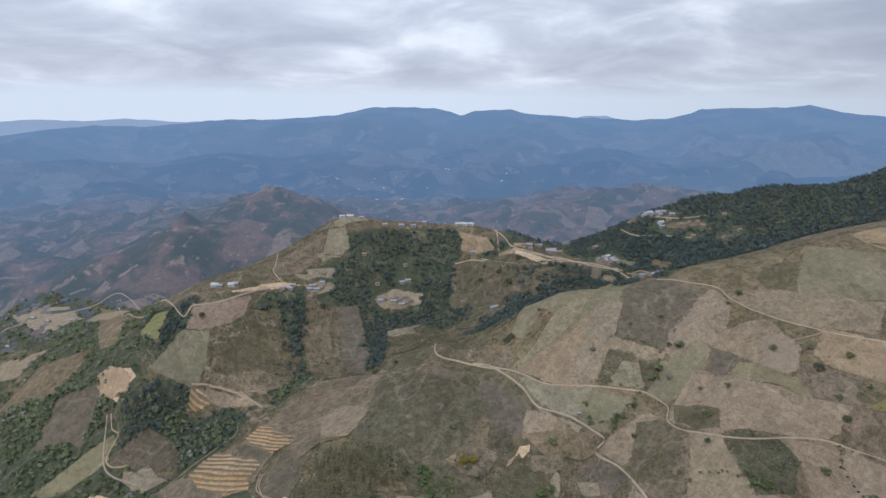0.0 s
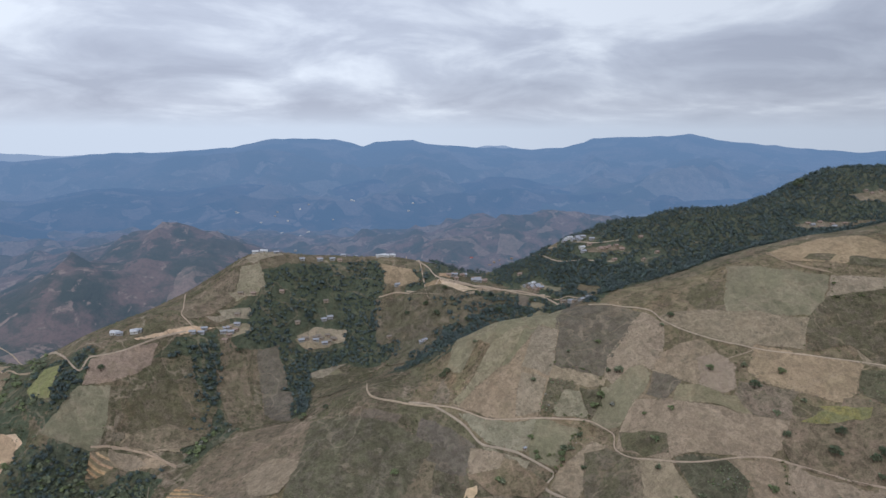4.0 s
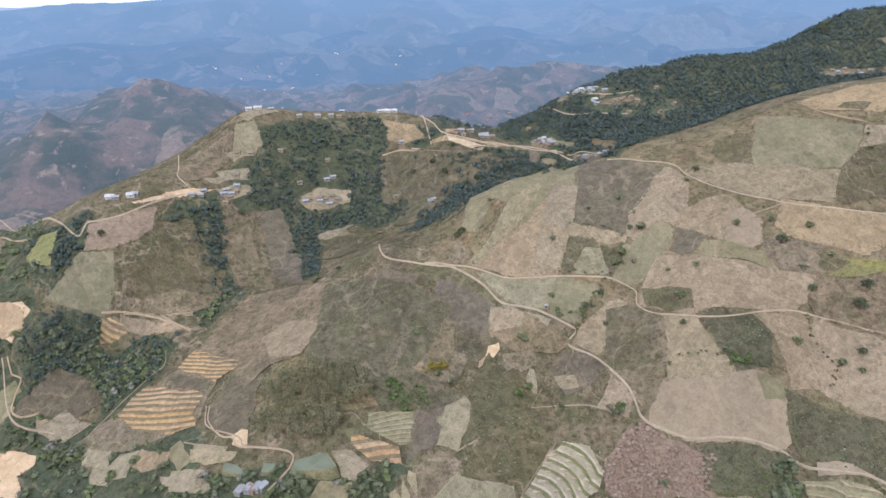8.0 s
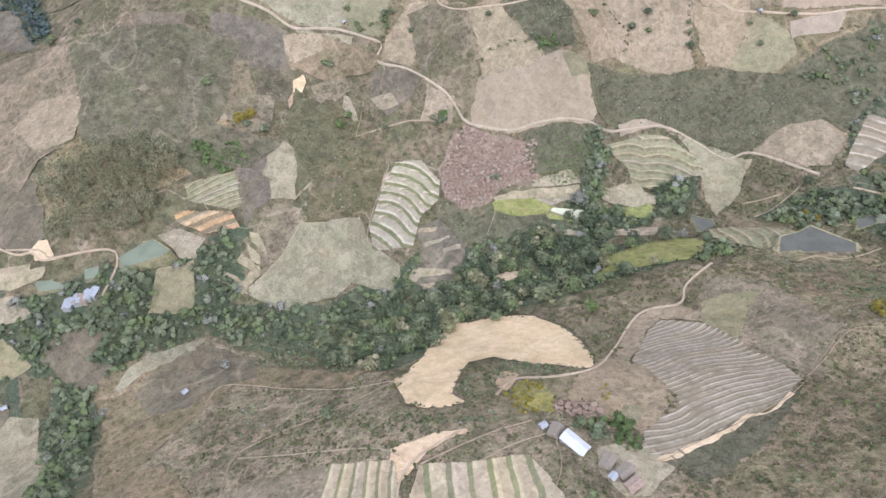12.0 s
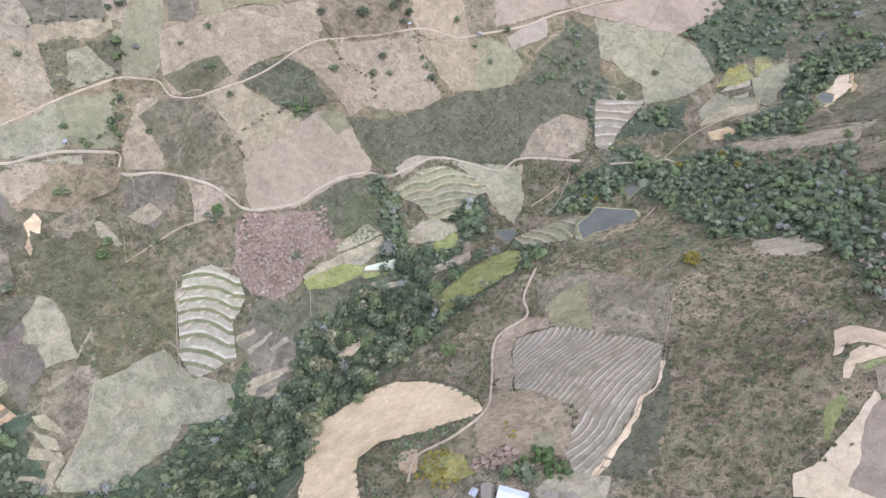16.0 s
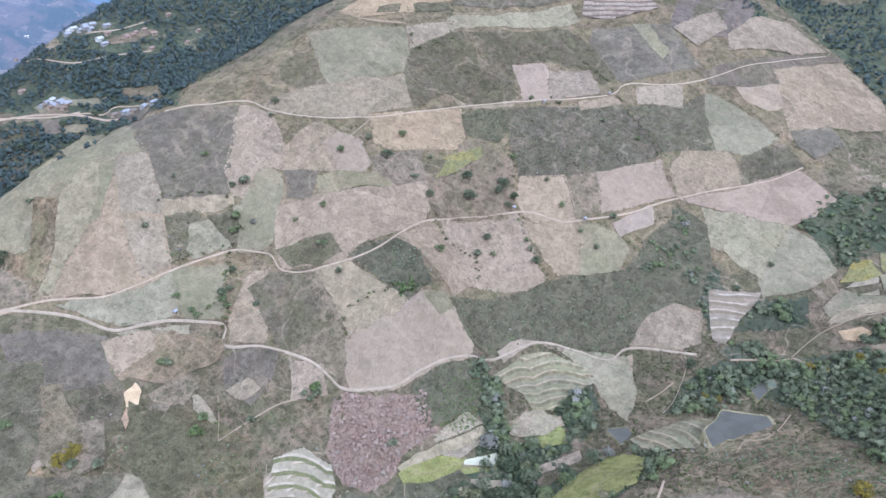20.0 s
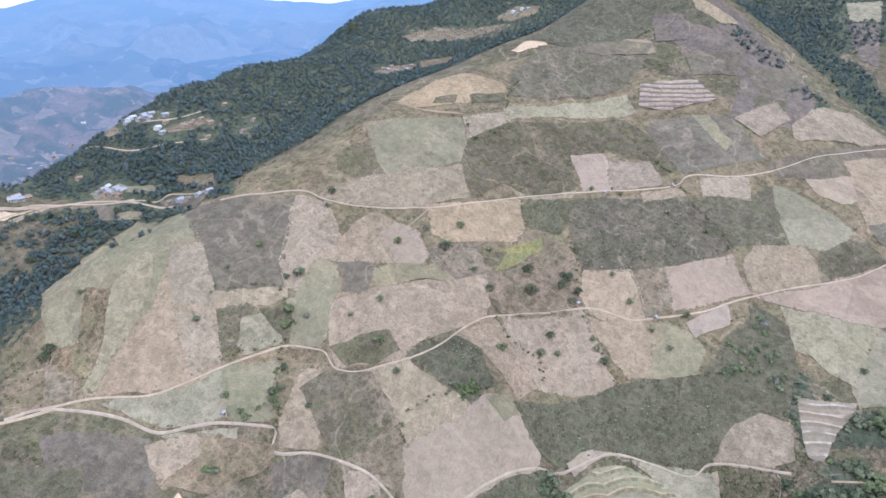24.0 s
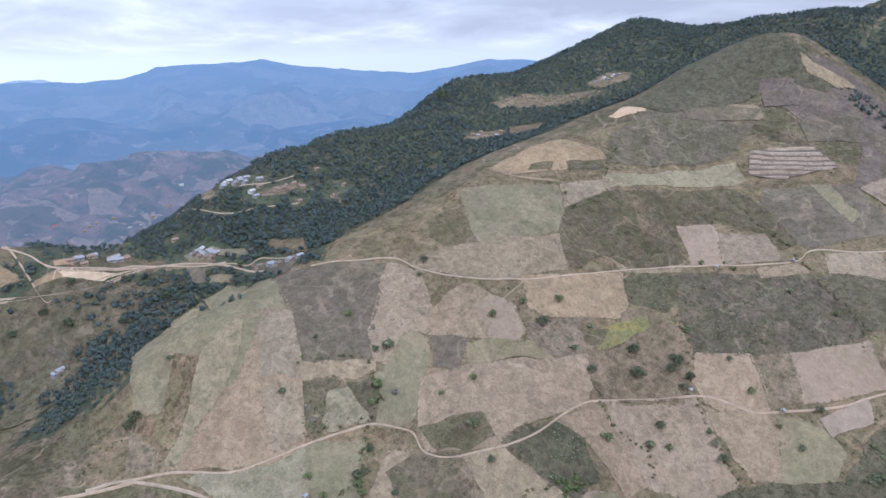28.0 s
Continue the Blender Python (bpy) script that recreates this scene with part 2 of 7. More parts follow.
def leaf(name, dark, light, dry=None, other=None):
    """Foliage: every tree of its own tone, lighter and darker sprays, and the shade of gaps painted in as dark mottle.
    """
    m, nt, skin = tree_of(name)
    at = nt.nodes.new("ShaderNodeAttribute")
    at.attribute_name = "tone"
    own = calc(nt, "FRACT", calc(nt, "ADD", at.outputs["Fac"], chance(nt)))
    c = blend(nt, calc(nt, "ADD", calc(nt, "MULTIPLY", own, 0.65), calc(nt, "MULTIPLY", island(nt), 0.35)), dark, light)
    if other:
        c = blend(nt, calc(nt, "MULTIPLY", steps(nt, calc(nt, "FRACT", calc(nt, "MULTIPLY", own, 5.3)), 0.6, 0.7), 0.8), c, other)
    if dry:
        c = blend(nt, steps(nt, calc(nt, "FRACT", calc(nt, "MULTIPLY", own, 9.7)), 0.92, 0.94), c, dry)
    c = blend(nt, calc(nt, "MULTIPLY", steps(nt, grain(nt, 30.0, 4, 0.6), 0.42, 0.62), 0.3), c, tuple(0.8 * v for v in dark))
    # dark mottle paints shade into the gaps between sprays
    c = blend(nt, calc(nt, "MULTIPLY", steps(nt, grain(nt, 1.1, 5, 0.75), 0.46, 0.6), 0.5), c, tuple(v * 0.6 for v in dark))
    nt.links.new(c, skin.inputs["Base Color"])
    skin.inputs["Roughness"].default_value = 0.8
    relief(nt, skin, grain(nt, 0.9, 4, 0.7), 1.5)
    return m


def plain(name, a, b, size=1.5, rough=0.85, bump=0.04, metal=0.0):
    m, nt, skin = tree_of(name)
    c = blend(nt, steps(nt, grain(nt, size, 5, 0.65), 0.35, 0.65), a, b)
    c = blend(nt, calc(nt, "MULTIPLY", grain(nt, size * 6, 3), 0.3), c, tuple(v * 0.6 for v in a))
    nt.links.new(c, skin.inputs["Base Color"])
    skin.inputs["Roughness"].default_value, skin.inputs["Metallic"].default_value = rough, metal
    relief(nt, skin, grain(nt, size * 0.4, 4), bump)
    return m


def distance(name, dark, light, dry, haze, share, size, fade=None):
    """Far land: its own tones, with the blue of distant haze painted in as emission."""
    m, nt, skin = tree_of(name)
    c = blend(nt, steps(nt, grain(nt, size, 6, 0.6), 0.4, 0.6), dark, light)
    c = blend(nt, steps(nt, grain(nt, size * 0.45, 5, 0.6, bend=0.6), 0.58, 0.64), c, dry)
    near, own = cells(nt, size * 0.8, 4.4, 0.1)  # cleared plots and woods
    c = blend(nt, calc(nt, "MULTIPLY", steps(nt, own, 0.78, 0.8), 0.6), c, tuple(1.1 * v for v in dry))
    c = blend(nt, calc(nt, "MULTIPLY", steps(nt, grain(nt, size * 1.6, 6, 0.6, turn=1.0, bend=0.5), 0.54, 0.58), 0.8), c, dark)
    c = blend(nt, calc(nt, "MULTIPLY", steps(nt, grain(nt, size * 0.12, 4, 0.7), 0.45, 0.6), 0.35), c, dark)
    nt.links.new(c, skin.inputs["Base Color"])
    skin.inputs["Roughness"].default_value = 1.0
    relief(nt, skin, grain(nt, size * 0.3, 5, 0.6), size * 0.12)
    haze_glow = nt.nodes.new("ShaderNodeEmission")
    haze_glow.inputs[0].default_value, haze_glow.inputs[1].default_value = (*haze, 1), 1.0
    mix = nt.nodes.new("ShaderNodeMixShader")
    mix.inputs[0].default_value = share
    if fade:  # the painted haze grows with distance from the origin, from fade[0] to fade[1] metres out
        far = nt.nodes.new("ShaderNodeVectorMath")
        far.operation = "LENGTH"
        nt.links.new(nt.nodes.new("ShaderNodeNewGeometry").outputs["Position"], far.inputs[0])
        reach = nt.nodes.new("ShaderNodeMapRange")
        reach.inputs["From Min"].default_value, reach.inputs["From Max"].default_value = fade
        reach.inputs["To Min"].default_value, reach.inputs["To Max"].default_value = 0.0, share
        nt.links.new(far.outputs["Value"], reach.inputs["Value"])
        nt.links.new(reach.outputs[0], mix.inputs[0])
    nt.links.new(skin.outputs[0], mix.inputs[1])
    nt.links.new(haze_glow.outputs[0], mix.inputs[2])
    for n in nt.nodes:
        if n.type == "OUTPUT_MATERIAL":
            nt.links.new(mix.outputs[0], n.inputs[0])
    return m


LAND = soil("dry_hill_scrub", TAN, OLIVE, (0.070, 0.073, 0.038), 0.9, 34.0, 2.6, lump=0.9, rugged=1.3, rim=False, wild=0.7)
SOIL = {
    "grass": soil("grazed_grass", (0.262, 0.226, 0.150), (0.215, 0.193, 0.122), (0.178, 0.158, 0.102), 0.4, 30.0, 2.0, lump=0.25, rugged=0.8),
    "pasture": soil("dry_pasture", (0.290, 0.250, 0.172), (0.252, 0.222, 0.148), (0.20, 0.180, 0.115), 0.5, 24.0, 2.2, lump=0.3),
    "ploughed": soil("ploughed_earth", (0.338, 0.266, 0.198), (0.292, 0.230, 0.170), (0.26, 0.214, 0.17), 0.2, 34.0, 1.6, 3.0, 0.6, lump=0.2, rugged=0.6),
    "stubble": soil("maize_stubble", (0.326, 0.258, 0.181), (0.278, 0.220, 0.152), (0.18, 0.155, 0.115), 0.6, 20.0, 1.8, 2.2, 0.3, lump=0.35),
    "straw": soil("straw_stubble", (0.350, 0.272, 0.180), (0.302, 0.234, 0.154), (0.21, 0.17, 0.12), 0.5, 22.0, 1.9, 2.6, 1.1, lump=0.3),
    "fallow": soil("dark_fallow", (0.170, 0.140, 0.106), (0.140, 0.118, 0.088), (0.11, 0.10, 0.07), 0.7, 24.0, 2.1, lump=0.4),
    "weedy": soil("weedy_fallow", (0.250, 0.192, 0.136), (0.190, 0.154, 0.104), (0.115, 0.105, 0.064), 0.9, 16.0, 2.4, lump=0.6, rugged=1.3),
    "scrubby": soil("dark_scrub", (0.158, 0.130, 0.094), (0.126, 0.112, 0.070), (0.084, 0.082, 0.048), 0.9, 18.0, 2.4, lump=0.9, rugged=1.2),
    "thicket": soil("green_thicket", (0.112, 0.105, 0.067), (0.134, 0.120, 0.077), (0.080, 0.084, 0.047), 0.9, 14.0, 2.4, lump=1.1, rugged=1.3, vary=0.04, wild=0.12),
    "burnt": soil("burnt_purple_earth", (0.168, 0.138, 0.113), (0.138, 0.114, 0.093), (0.10, 0.084, 0.066), 0.6, 14.0, 2.0, lump=0.4),
    "orchard": soil("orchard_ground", (0.30, 0.228, 0.180), (0.25, 0.190, 0.150), (0.19, 0.15, 0.118), 0.4, 10.0, 2.0, lump=0.4),
    "earth": soil("bare_clay", (0.63, 0.490, 0.350), (0.54, 0.405, 0.275), (0.46, 0.345, 0.23), 0.1, 16.0, 2.4, 4.0, 0.35, lump=0.15, rugged=0.5, wild=0.3),
    "ledge": soil("cut_orange_clay", (0.46, 0.325, 0.200), (0.38, 0.27, 0.165), (0.32, 0.235, 0.145), 0.2, 9.0, 1.6, lump=0.15, rugged=0.7),
    "crop": soil("green_crop", (0.210, 0.212, 0.085), (0.255, 0.245, 0.110), (0.13, 0.15, 0.06), 0.5, 14.0, 1.6, 2.0, 0.9, lump=0.4),
    "mustard": soil("yellow_flowering_crop", (0.29, 0.245, 0.095), (0.21, 0.195, 0.10), (0.14, 0.15, 0.06), 0.6, 9.0, 1.8, lump=0.4),
    "mudflat": soil("dry_paddy_mud", (0.345, 0.280, 0.205), (0.280, 0.238, 0.165), (0.21, 0.19, 0.12), 0.4, 9.0, 1.6, lump=0.3),
    "rough": soil("rough_hill_grazing", (0.236, 0.182, 0.130), (0.188, 0.154, 0.102), (0.125, 0.118, 0.066), 0.9, 26.0, 2.4, lump=0.6, rugged=1.3, wild=0.6),
    "brush": soil("spur_brush", (0.305, 0.228, 0.158), (0.232, 0.198, 0.120), (0.150, 0.125, 0.078), 0.9, 11.0, 2.0, lump=1.4, rugged=1.5, wild=0.8),
    # undergrowth green, darkened in colour for the shade below the crowns
    "forest_floor": soil("undergrowth_painted_shade", (0.078, 0.094, 0.062), (0.098, 0.106, 0.070), (0.058, 0.072, 0.046), 0.9, 14.0, 2.4, lump=1.2, rugged=1.0),
}
ROAD = soil("trodden_dirt", (0.46, 0.365, 0.27), (0.38, 0.30, 0.22), (0.36, 0.285, 0.205), 0.1, 9.0, 1.2, lump=0.06, rugged=0.4, rim=False, wild=0.2)
PATH = soil("footpath_dust", (0.355, 0.285, 0.205), (0.30, 0.24, 0.172), (0.25, 0.2, 0.14), 0.3, 9.0, 1.2, lump=0.06, rugged=0.5, rim=False, wild=0.2)
BANK = soil("pond_bank", (0.30, 0.25, 0.175), (0.20, 0.185, 0.115), (0.13, 0.15, 0.06), 0.6, 8.0, 1.2, lump=0.3, rim=False)
PADDY = soil("dry_paddy", (0.370, 0.305, 0.240), (0.325, 0.268, 0.208), (0.23, 0.205, 0.145), 0.4, 12.0, 1.3, lump=0.12, rugged=0.8, rim=False, bank=((0.255, 0.222, 0.150), (0.215, 0.200, 0.120), (0.42, 0.355, 0.28)))
STRIPS = soil("dark_strips", (0.185, 0.145, 0.118), (0.150, 0.120, 0.096), (0.12, 0.10, 0.075), 0.4, 12.0, 1.3, lump=0.12, rugged=0.8, rim=False, bank=((0.36, 0.295, 0.225), (0.27, 0.22, 0.165), (0.40, 0.33, 0.26)))
CLAY = soil("tilled_clay", (0.425, 0.340, 0.245), (0.365, 0.295, 0.210), (0.30, 0.245, 0.165), 0.3, 12.0, 1.3, lump=0.12, rugged=0.8, rim=False, bank=((0.170, 0.172, 0.088), (0.215, 0.195, 0.115), (0.44, 0.36, 0.25)))
ORANGE = soil("orange_clay", (0.205, 0.165, 0.108), (0.250, 0.190, 0.122), (0.16, 0.15, 0.085), 0.5, 9.0, 1.2, lump=0.15, rim=False, bank=((0.50, 0.335, 0.20), (0.42, 0.28, 0.165), (0.40, 0.29, 0.18)))
RIBBED = soil("ribbed_terrace_soil", (0.300, 0.245, 0.190), (0.245, 0.205, 0.150), (0.24, 0.2, 0.145), 0.2, 14.0, 1.3, lump=0.12, rugged=0.6, rim=False, wild=0.3, bank=((0.205, 0.170, 0.122), (0.230, 0.190, 0.138), (0.43, 0.365, 0.295)))
SCALLOP = soil("scallop_terrace_soil", (0.335, 0.290, 0.225), (0.290, 0.255, 0.190), (0.23, 0.205, 0.145), 0.3, 14.0, 1.3, lump=0.12, rugged=0.7, rim=False, wild=0.2, bank=((0.120, 0.125, 0.062), (0.160, 0.150, 0.085), (0.43, 0.365, 0.29)))
MEADOW = soil("meadow_terrace_soil", (0.235, 0.225, 0.140), (0.270, 0.240, 0.160), (0.17, 0.17, 0.10), 0.4, 14.0, 1.5, lump=0.2, rugged=0.8, rim=False, wild=0.3, bank=((0.150, 0.140, 0.085), (0.235, 0.195, 0.130), (0.36, 0.295, 0.205)))
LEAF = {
    # forest green blued and lifted: the ridge's haze is put into the leaf colour
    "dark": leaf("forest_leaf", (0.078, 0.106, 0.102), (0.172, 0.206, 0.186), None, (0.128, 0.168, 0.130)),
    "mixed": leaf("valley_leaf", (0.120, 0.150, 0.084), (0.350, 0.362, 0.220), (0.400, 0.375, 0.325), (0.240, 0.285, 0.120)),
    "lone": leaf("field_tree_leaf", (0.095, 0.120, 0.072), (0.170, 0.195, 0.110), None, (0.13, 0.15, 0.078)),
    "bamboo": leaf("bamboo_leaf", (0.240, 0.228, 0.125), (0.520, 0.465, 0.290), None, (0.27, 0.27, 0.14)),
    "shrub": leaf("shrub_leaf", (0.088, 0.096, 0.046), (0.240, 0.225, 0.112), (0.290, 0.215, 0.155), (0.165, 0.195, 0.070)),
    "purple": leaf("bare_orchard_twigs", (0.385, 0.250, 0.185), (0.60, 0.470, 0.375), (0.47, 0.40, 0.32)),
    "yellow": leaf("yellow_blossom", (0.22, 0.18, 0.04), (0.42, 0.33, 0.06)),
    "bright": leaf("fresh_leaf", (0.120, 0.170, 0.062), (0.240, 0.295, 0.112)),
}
BARK = plain("bark", (0.12, 0.09, 0.065), (0.18, 0.14, 0.10), 0.4)
WALLS = [plain("mud_wall", (0.42, 0.34, 0.26), (0.36, 0.28, 0.2)), plain("grey_block_wall", (0.40, 0.39, 0.37), (0.33, 0.32, 0.30)), plain("whitewash", (0.7, 0.68, 0.64), (0.6, 0.57, 0.52))]
ROOFS = [plain("white_sheet_roof", (0.64, 0.63, 0.62), (0.54, 0.54, 0.54), 2.0, 0.45), plain("grey_tin_roof", (0.42, 0.43, 0.46), (0.34, 0.34, 0.36), 1.6, 0.5),
         plain("rusty_roof", (0.30, 0.20, 0.15), (0.38, 0.30, 0.25), 1.2, 0.7), plain("red_sheet_roof", (0.42, 0.12, 0.09), (0.33, 0.10, 0.08), 1.6, 0.6), plain("thatch_roof", (0.30, 0.25, 0.20), (0.22, 0.185, 0.15), 0.6, 0.95)]
WOOD = plain("door_wood", (0.17, 0.11, 0.07), (0.12, 0.08, 0.05), 0.3)


def water(name, tint):
    m, nt, skin = tree_of(name)
    c = blend(nt, steps(nt, grain(nt, 9.0, 3), 0.4, 0.65), tint, tuple(v * 0.85 for v in tint))
    nt.links.new(c, skin.inputs["Base Color"])
    skin.inputs["Roughness"].default_value, skin.inputs["Specular IOR Level"].default_value = 0.2, 0.12
    relief(nt, skin, grain(nt, 1.2, 3), 0.03, 0.5)
    return m


WATER = {"jade": water("jade_pond_water", (0.205, 0.222, 0.158)), "milky": water("milky_pool_water", (0.62, 0.60, 0.44)), "grey": water("grey_pond_water", (0.125, 0.12, 0.10))}

# ---- landform: crest, stream and slope lines of the valley, (x, y, height) ----
NEAR_SPUR = [(-106, 287, 70), (-29, 239, 103), (16, 192, 118), (44, 202, 112), (90, 162, 118), (131, 141, 128), (123, 111, 153), (85, 94, 160),
             (146, 89, 172), (160, 168, 109), (222, 168, 118), (266, 162, 106), (360, 95, 128), (137, 221, 85), (166, 230, 74), (131, 261, 60),
             (7, 302, 64), (223, 265, 66), (220, 220, 80), (189, 158, 106), (-100, 380, 24), (-191, 333, 51), (60, 20, 185), (220, 0, 190),
             (-60, 120, 130), (-180, 180, 90), (-300, 300, 60), (450, -60, 200)]
STREAM = [(560, 110, 112), (500, 140, 100), (410, 190, 70), (340, 222, 57), (270, 320, 28), (222, 385, 14), (140, 395, 4), (66, 418, -2), (10, 396, 2),
          (-70, 436, 0), (-177, 418, 2), (-300, 470, -8), (-460, 600, -30), (-650, 760, -45)]
FOOT_SLOPE = [(-72, 501, 33), (-103, 492, 34), (-127, 480, 33), (-154, 546, 44), (24, 485, 33), (11, 572, 55), (83, 604, 69), (154, 587, 80), (194, 500, 52),
              (185, 537, 68), (257, 481, 82), (293, 449, 56), (353, 349, 42), (368, 338, 47), (430, 301, 68), (460, 257, 72), (-240, 640, 22)]
FIELD_HILL = [(-37, 664, 90), (-12, 753, 119), (71, 762, 124), (82, 790, 146), (152, 767, 186), (230, 627, 116), (266, 574, 133), (362, 591, 161), (386, 629, 189),
              (328, 699, 207), (269, 782, 202), (293, 785, 210), (402, 735, 241), (411, 738, 251), (466, 738, 268), (500, 670, 251), (541, 520, 186),
              (383, 472, 88), (441, 418, 114), (522, 362, 123), (611, 232, 119), (722, 323, 187)]
UPPER_HILL = [(530, 745, 286), (642, 707, 298), (704, 702, 318), (662, 634, 274), (696, 528, 243), (743, 478, 257), (861, 633, 337), (918, 418, 275),
              (925, 524, 340), (942, 605, 402), (853, 695, 362), (923, 656, 391), (1020, 560, 372), (1080, 470, 300), (860, 280, 200), (760, 190, 150), (900, 120, 190)]
BACK_HOLLOW = [(308, 1001, 212), (359, 1000, 228), (209, 1029, 176), (218, 976, 172), (106, 984, 190), (38, 975, 138), (-62, 950, 114), (-102, 925, 112),
               (-140, 852, 62), (-226, 748, 45), (-304, 747, 38), (-375, 740, 62), (-338, 800, 118), (-331, 840, 145), (-335, 900, 156), (-240, 930, 154), (-222, 940, 147),
               (60, 860, 112), (180, 880, 138), (400, 880, 212), (560, 880, 240), (669, 931, 262), (764, 960, 264), (850, 820, 290), (-420, 860, 110), (-520, 900, 70), (-600, 1050, 40)]
FOREST_RIDGE = [(-172, 1082, 222), (37, 1100, 209), (-46, 1085, 211), (-230, 1040, 190), (-330, 1060, 130), (342, 1072, 236), (388, 1071, 246), (450, 1069, 252), (451, 1118, 258), (491, 1103, 262), (550, 1127, 270), (755, 1125, 298),
                (902, 1179, 342), (934, 1128, 338), (1060, 1129, 352), (1182, 1130, 386), (1262, 1097, 418), (1341, 1061, 450), (1375, 997, 434),
                (1404, 932, 422), (1357, 779, 440), (1390, 669, 438), (1407, 598, 428), (1560, 500, 444), (1900, 560, 430), (952, 998, 298), (1077, 953, 338), (1100, 780, 335), (1130, 640, 352),
                (1250, 400, 320), (1500, 300, 360), (1600, 1000, 380), (1500, 1250, 280)]
BEHIND = [(-172, 1250, 60), (100, 1270, 50), (400, 1260, 110), (600, 1290, 120), (850, 1400, 150), (1150, 1450, 200), (-450, 1250, 20), (-523, 1325, 135), (-640, 1400, 95), (-400, 1480, 110), (-780, 1100, -10),
          (-450, 1690, 188), (-341, 1697, 128), (-560, 1640, 120), (-300, 1560, 105), (-278, 1950, 60), (-260, 1420, 78), (0, 1600, 0), (300, 1700, 0), (248, 2029, 100), (542, 2015, 133), (760, 1900, 120), (-900, 1500, 40),
          (-700, 1800, 70), (1500, 1650, 100), (1000, 1900, 60), (-200, 2500, 0), (400, 2500, 0), (1200, 2500, 0), (-1000, 2400, 20), (-1600, 1700, 0), (-1500, 900, -30),
          (-1000, 300, -20), (-700, 0, 20), (0, -400, 200), (800, -400, 260), (1600, -200, 420), (2200, 600, 400), (2200, 1600, 200)]
LINES = NEAR_SPUR + STREAM + FOOT_SLOPE + FIELD_HILL + UPPER_HILL + BACK_HOLLOW + FOREST_RIDGE + BEHIND


def plate(r2):
    return 0.5 * r2 * np.log(r2 + 1e-9)


NODES = np.array(LINES, float)
NODES[:, :2] /= 100.0
_d2 = ((NODES[:, None, :2] - NODES[None, :, :2]) ** 2).sum(-1)
_a = np.zeros((len(NODES) + 3, len(NODES) + 3))
_a[:-3, :-3] = plate(_d2) + np.eye(len(NODES)) * 0.012
_a[:-3, -3] = _a[-3, :-3] = 1
_a[:-3, -2:] = NODES[:, :2]
_a[-2:, :-3] = NODES[:, :2].T
BEND = np.linalg.solve(_a, np.concatenate([NODES[:, 2], np.zeros(3)]))


def lattice(ix, iy, seed):
    h = (ix.astype(np.int64) * 374761393 + iy.astype(np.int64) * 668265263 + seed * 974634777) & 0xFFFFFFFF
    h = ((h ^ (h >> 13)) * 1274126177) & 0xFFFFFFFF
    return ((h ^ (h >> 16)) & 0xFFFF) / 65535.0


def value_noise(x, y, seed=0):
    ix, iy = np.floor(x), np.floor(y)
    fx, fy = x - ix, y - iy
    fx, fy = fx * fx * fx * (fx * (fx * 6 - 15) + 10), fy * fy * fy * (fy * (fy * 6 - 15) + 10)
    a, b = lattice(ix, iy, seed), lattice(ix + 1, iy, seed)
    c, d = lattice(ix, iy + 1, seed), lattice(ix + 1, iy + 1, seed)
    return (a + (b - a) * fx) * (1 - fy) + (c + (d - c) * fx) * fy - 0.5


def smooth(lo, hi, v):
    k = np.clip((v - lo) / (hi - lo), 0, 1)
    return k * k * (3 - 2 * k)


def ground(x, y):
    """Height of the land at x, y (arrays or numbers)."""
    x, y = np.atleast_1d(np.asarray(x, float)), np.atleast_1d(np.asarray(y, float))
    shape, x, y = x.shape, x.ravel(), y.ravel()
    cx, cy = np.clip(x, -1700, 2300), np.clip(y, -450, 2600)
    z = np.empty(len(x))
    for i in range(0, len(x), 20000):
        s = slice(i, i + 20000)
        u, v = cx[s] / 100, cy[s] / 100
        z[s] = plate((u[:, None] - NODES[:, 0]) ** 2 + (v[:, None] - NODES[:, 1]) ** 2) @ BEND[:-3] + BEND[-3] + BEND[-2] * u + BEND[-1] * v
    far = smooth(1150, 1700, y) + smooth(400, 900, -x) + smooth(1200, 1700, x)
    far = np.clip(far, 0, 1)
    near = 2.4 * value_noise(x / 62, y / 62, 1) + 1.3 * value_noise(x / 24, y / 24, 2)
    fold = 0
    for k, (size, lift) in enumerate(((420, 26), (200, 26), (95, 20), (45, 9))):
        fold = fold + lift * (0.5 - 2 * np.abs(value_noise(x / size + 3.3, y / size, 11 + k)))
    out = z + near + far * fold
    out = out - 90 * smooth(2650, 3000, y)
    return out.reshape(shape)

# ---- the land ----
def lines_between(lo, hi, step, reach_lo, reach_hi, grow=1.16):
    mid = list(np.arange(lo, hi + 1e-6, step))
    a, s = lo, step
    below = []
    while a > reach_lo:
        s *= grow
        a -= s
        below.append(a)
    b, s = hi, step
    above = []
    while b < reach_hi:
        s *= grow
        b += s
        above.append(b)
    return np.array(below[::-1] + mid + above)


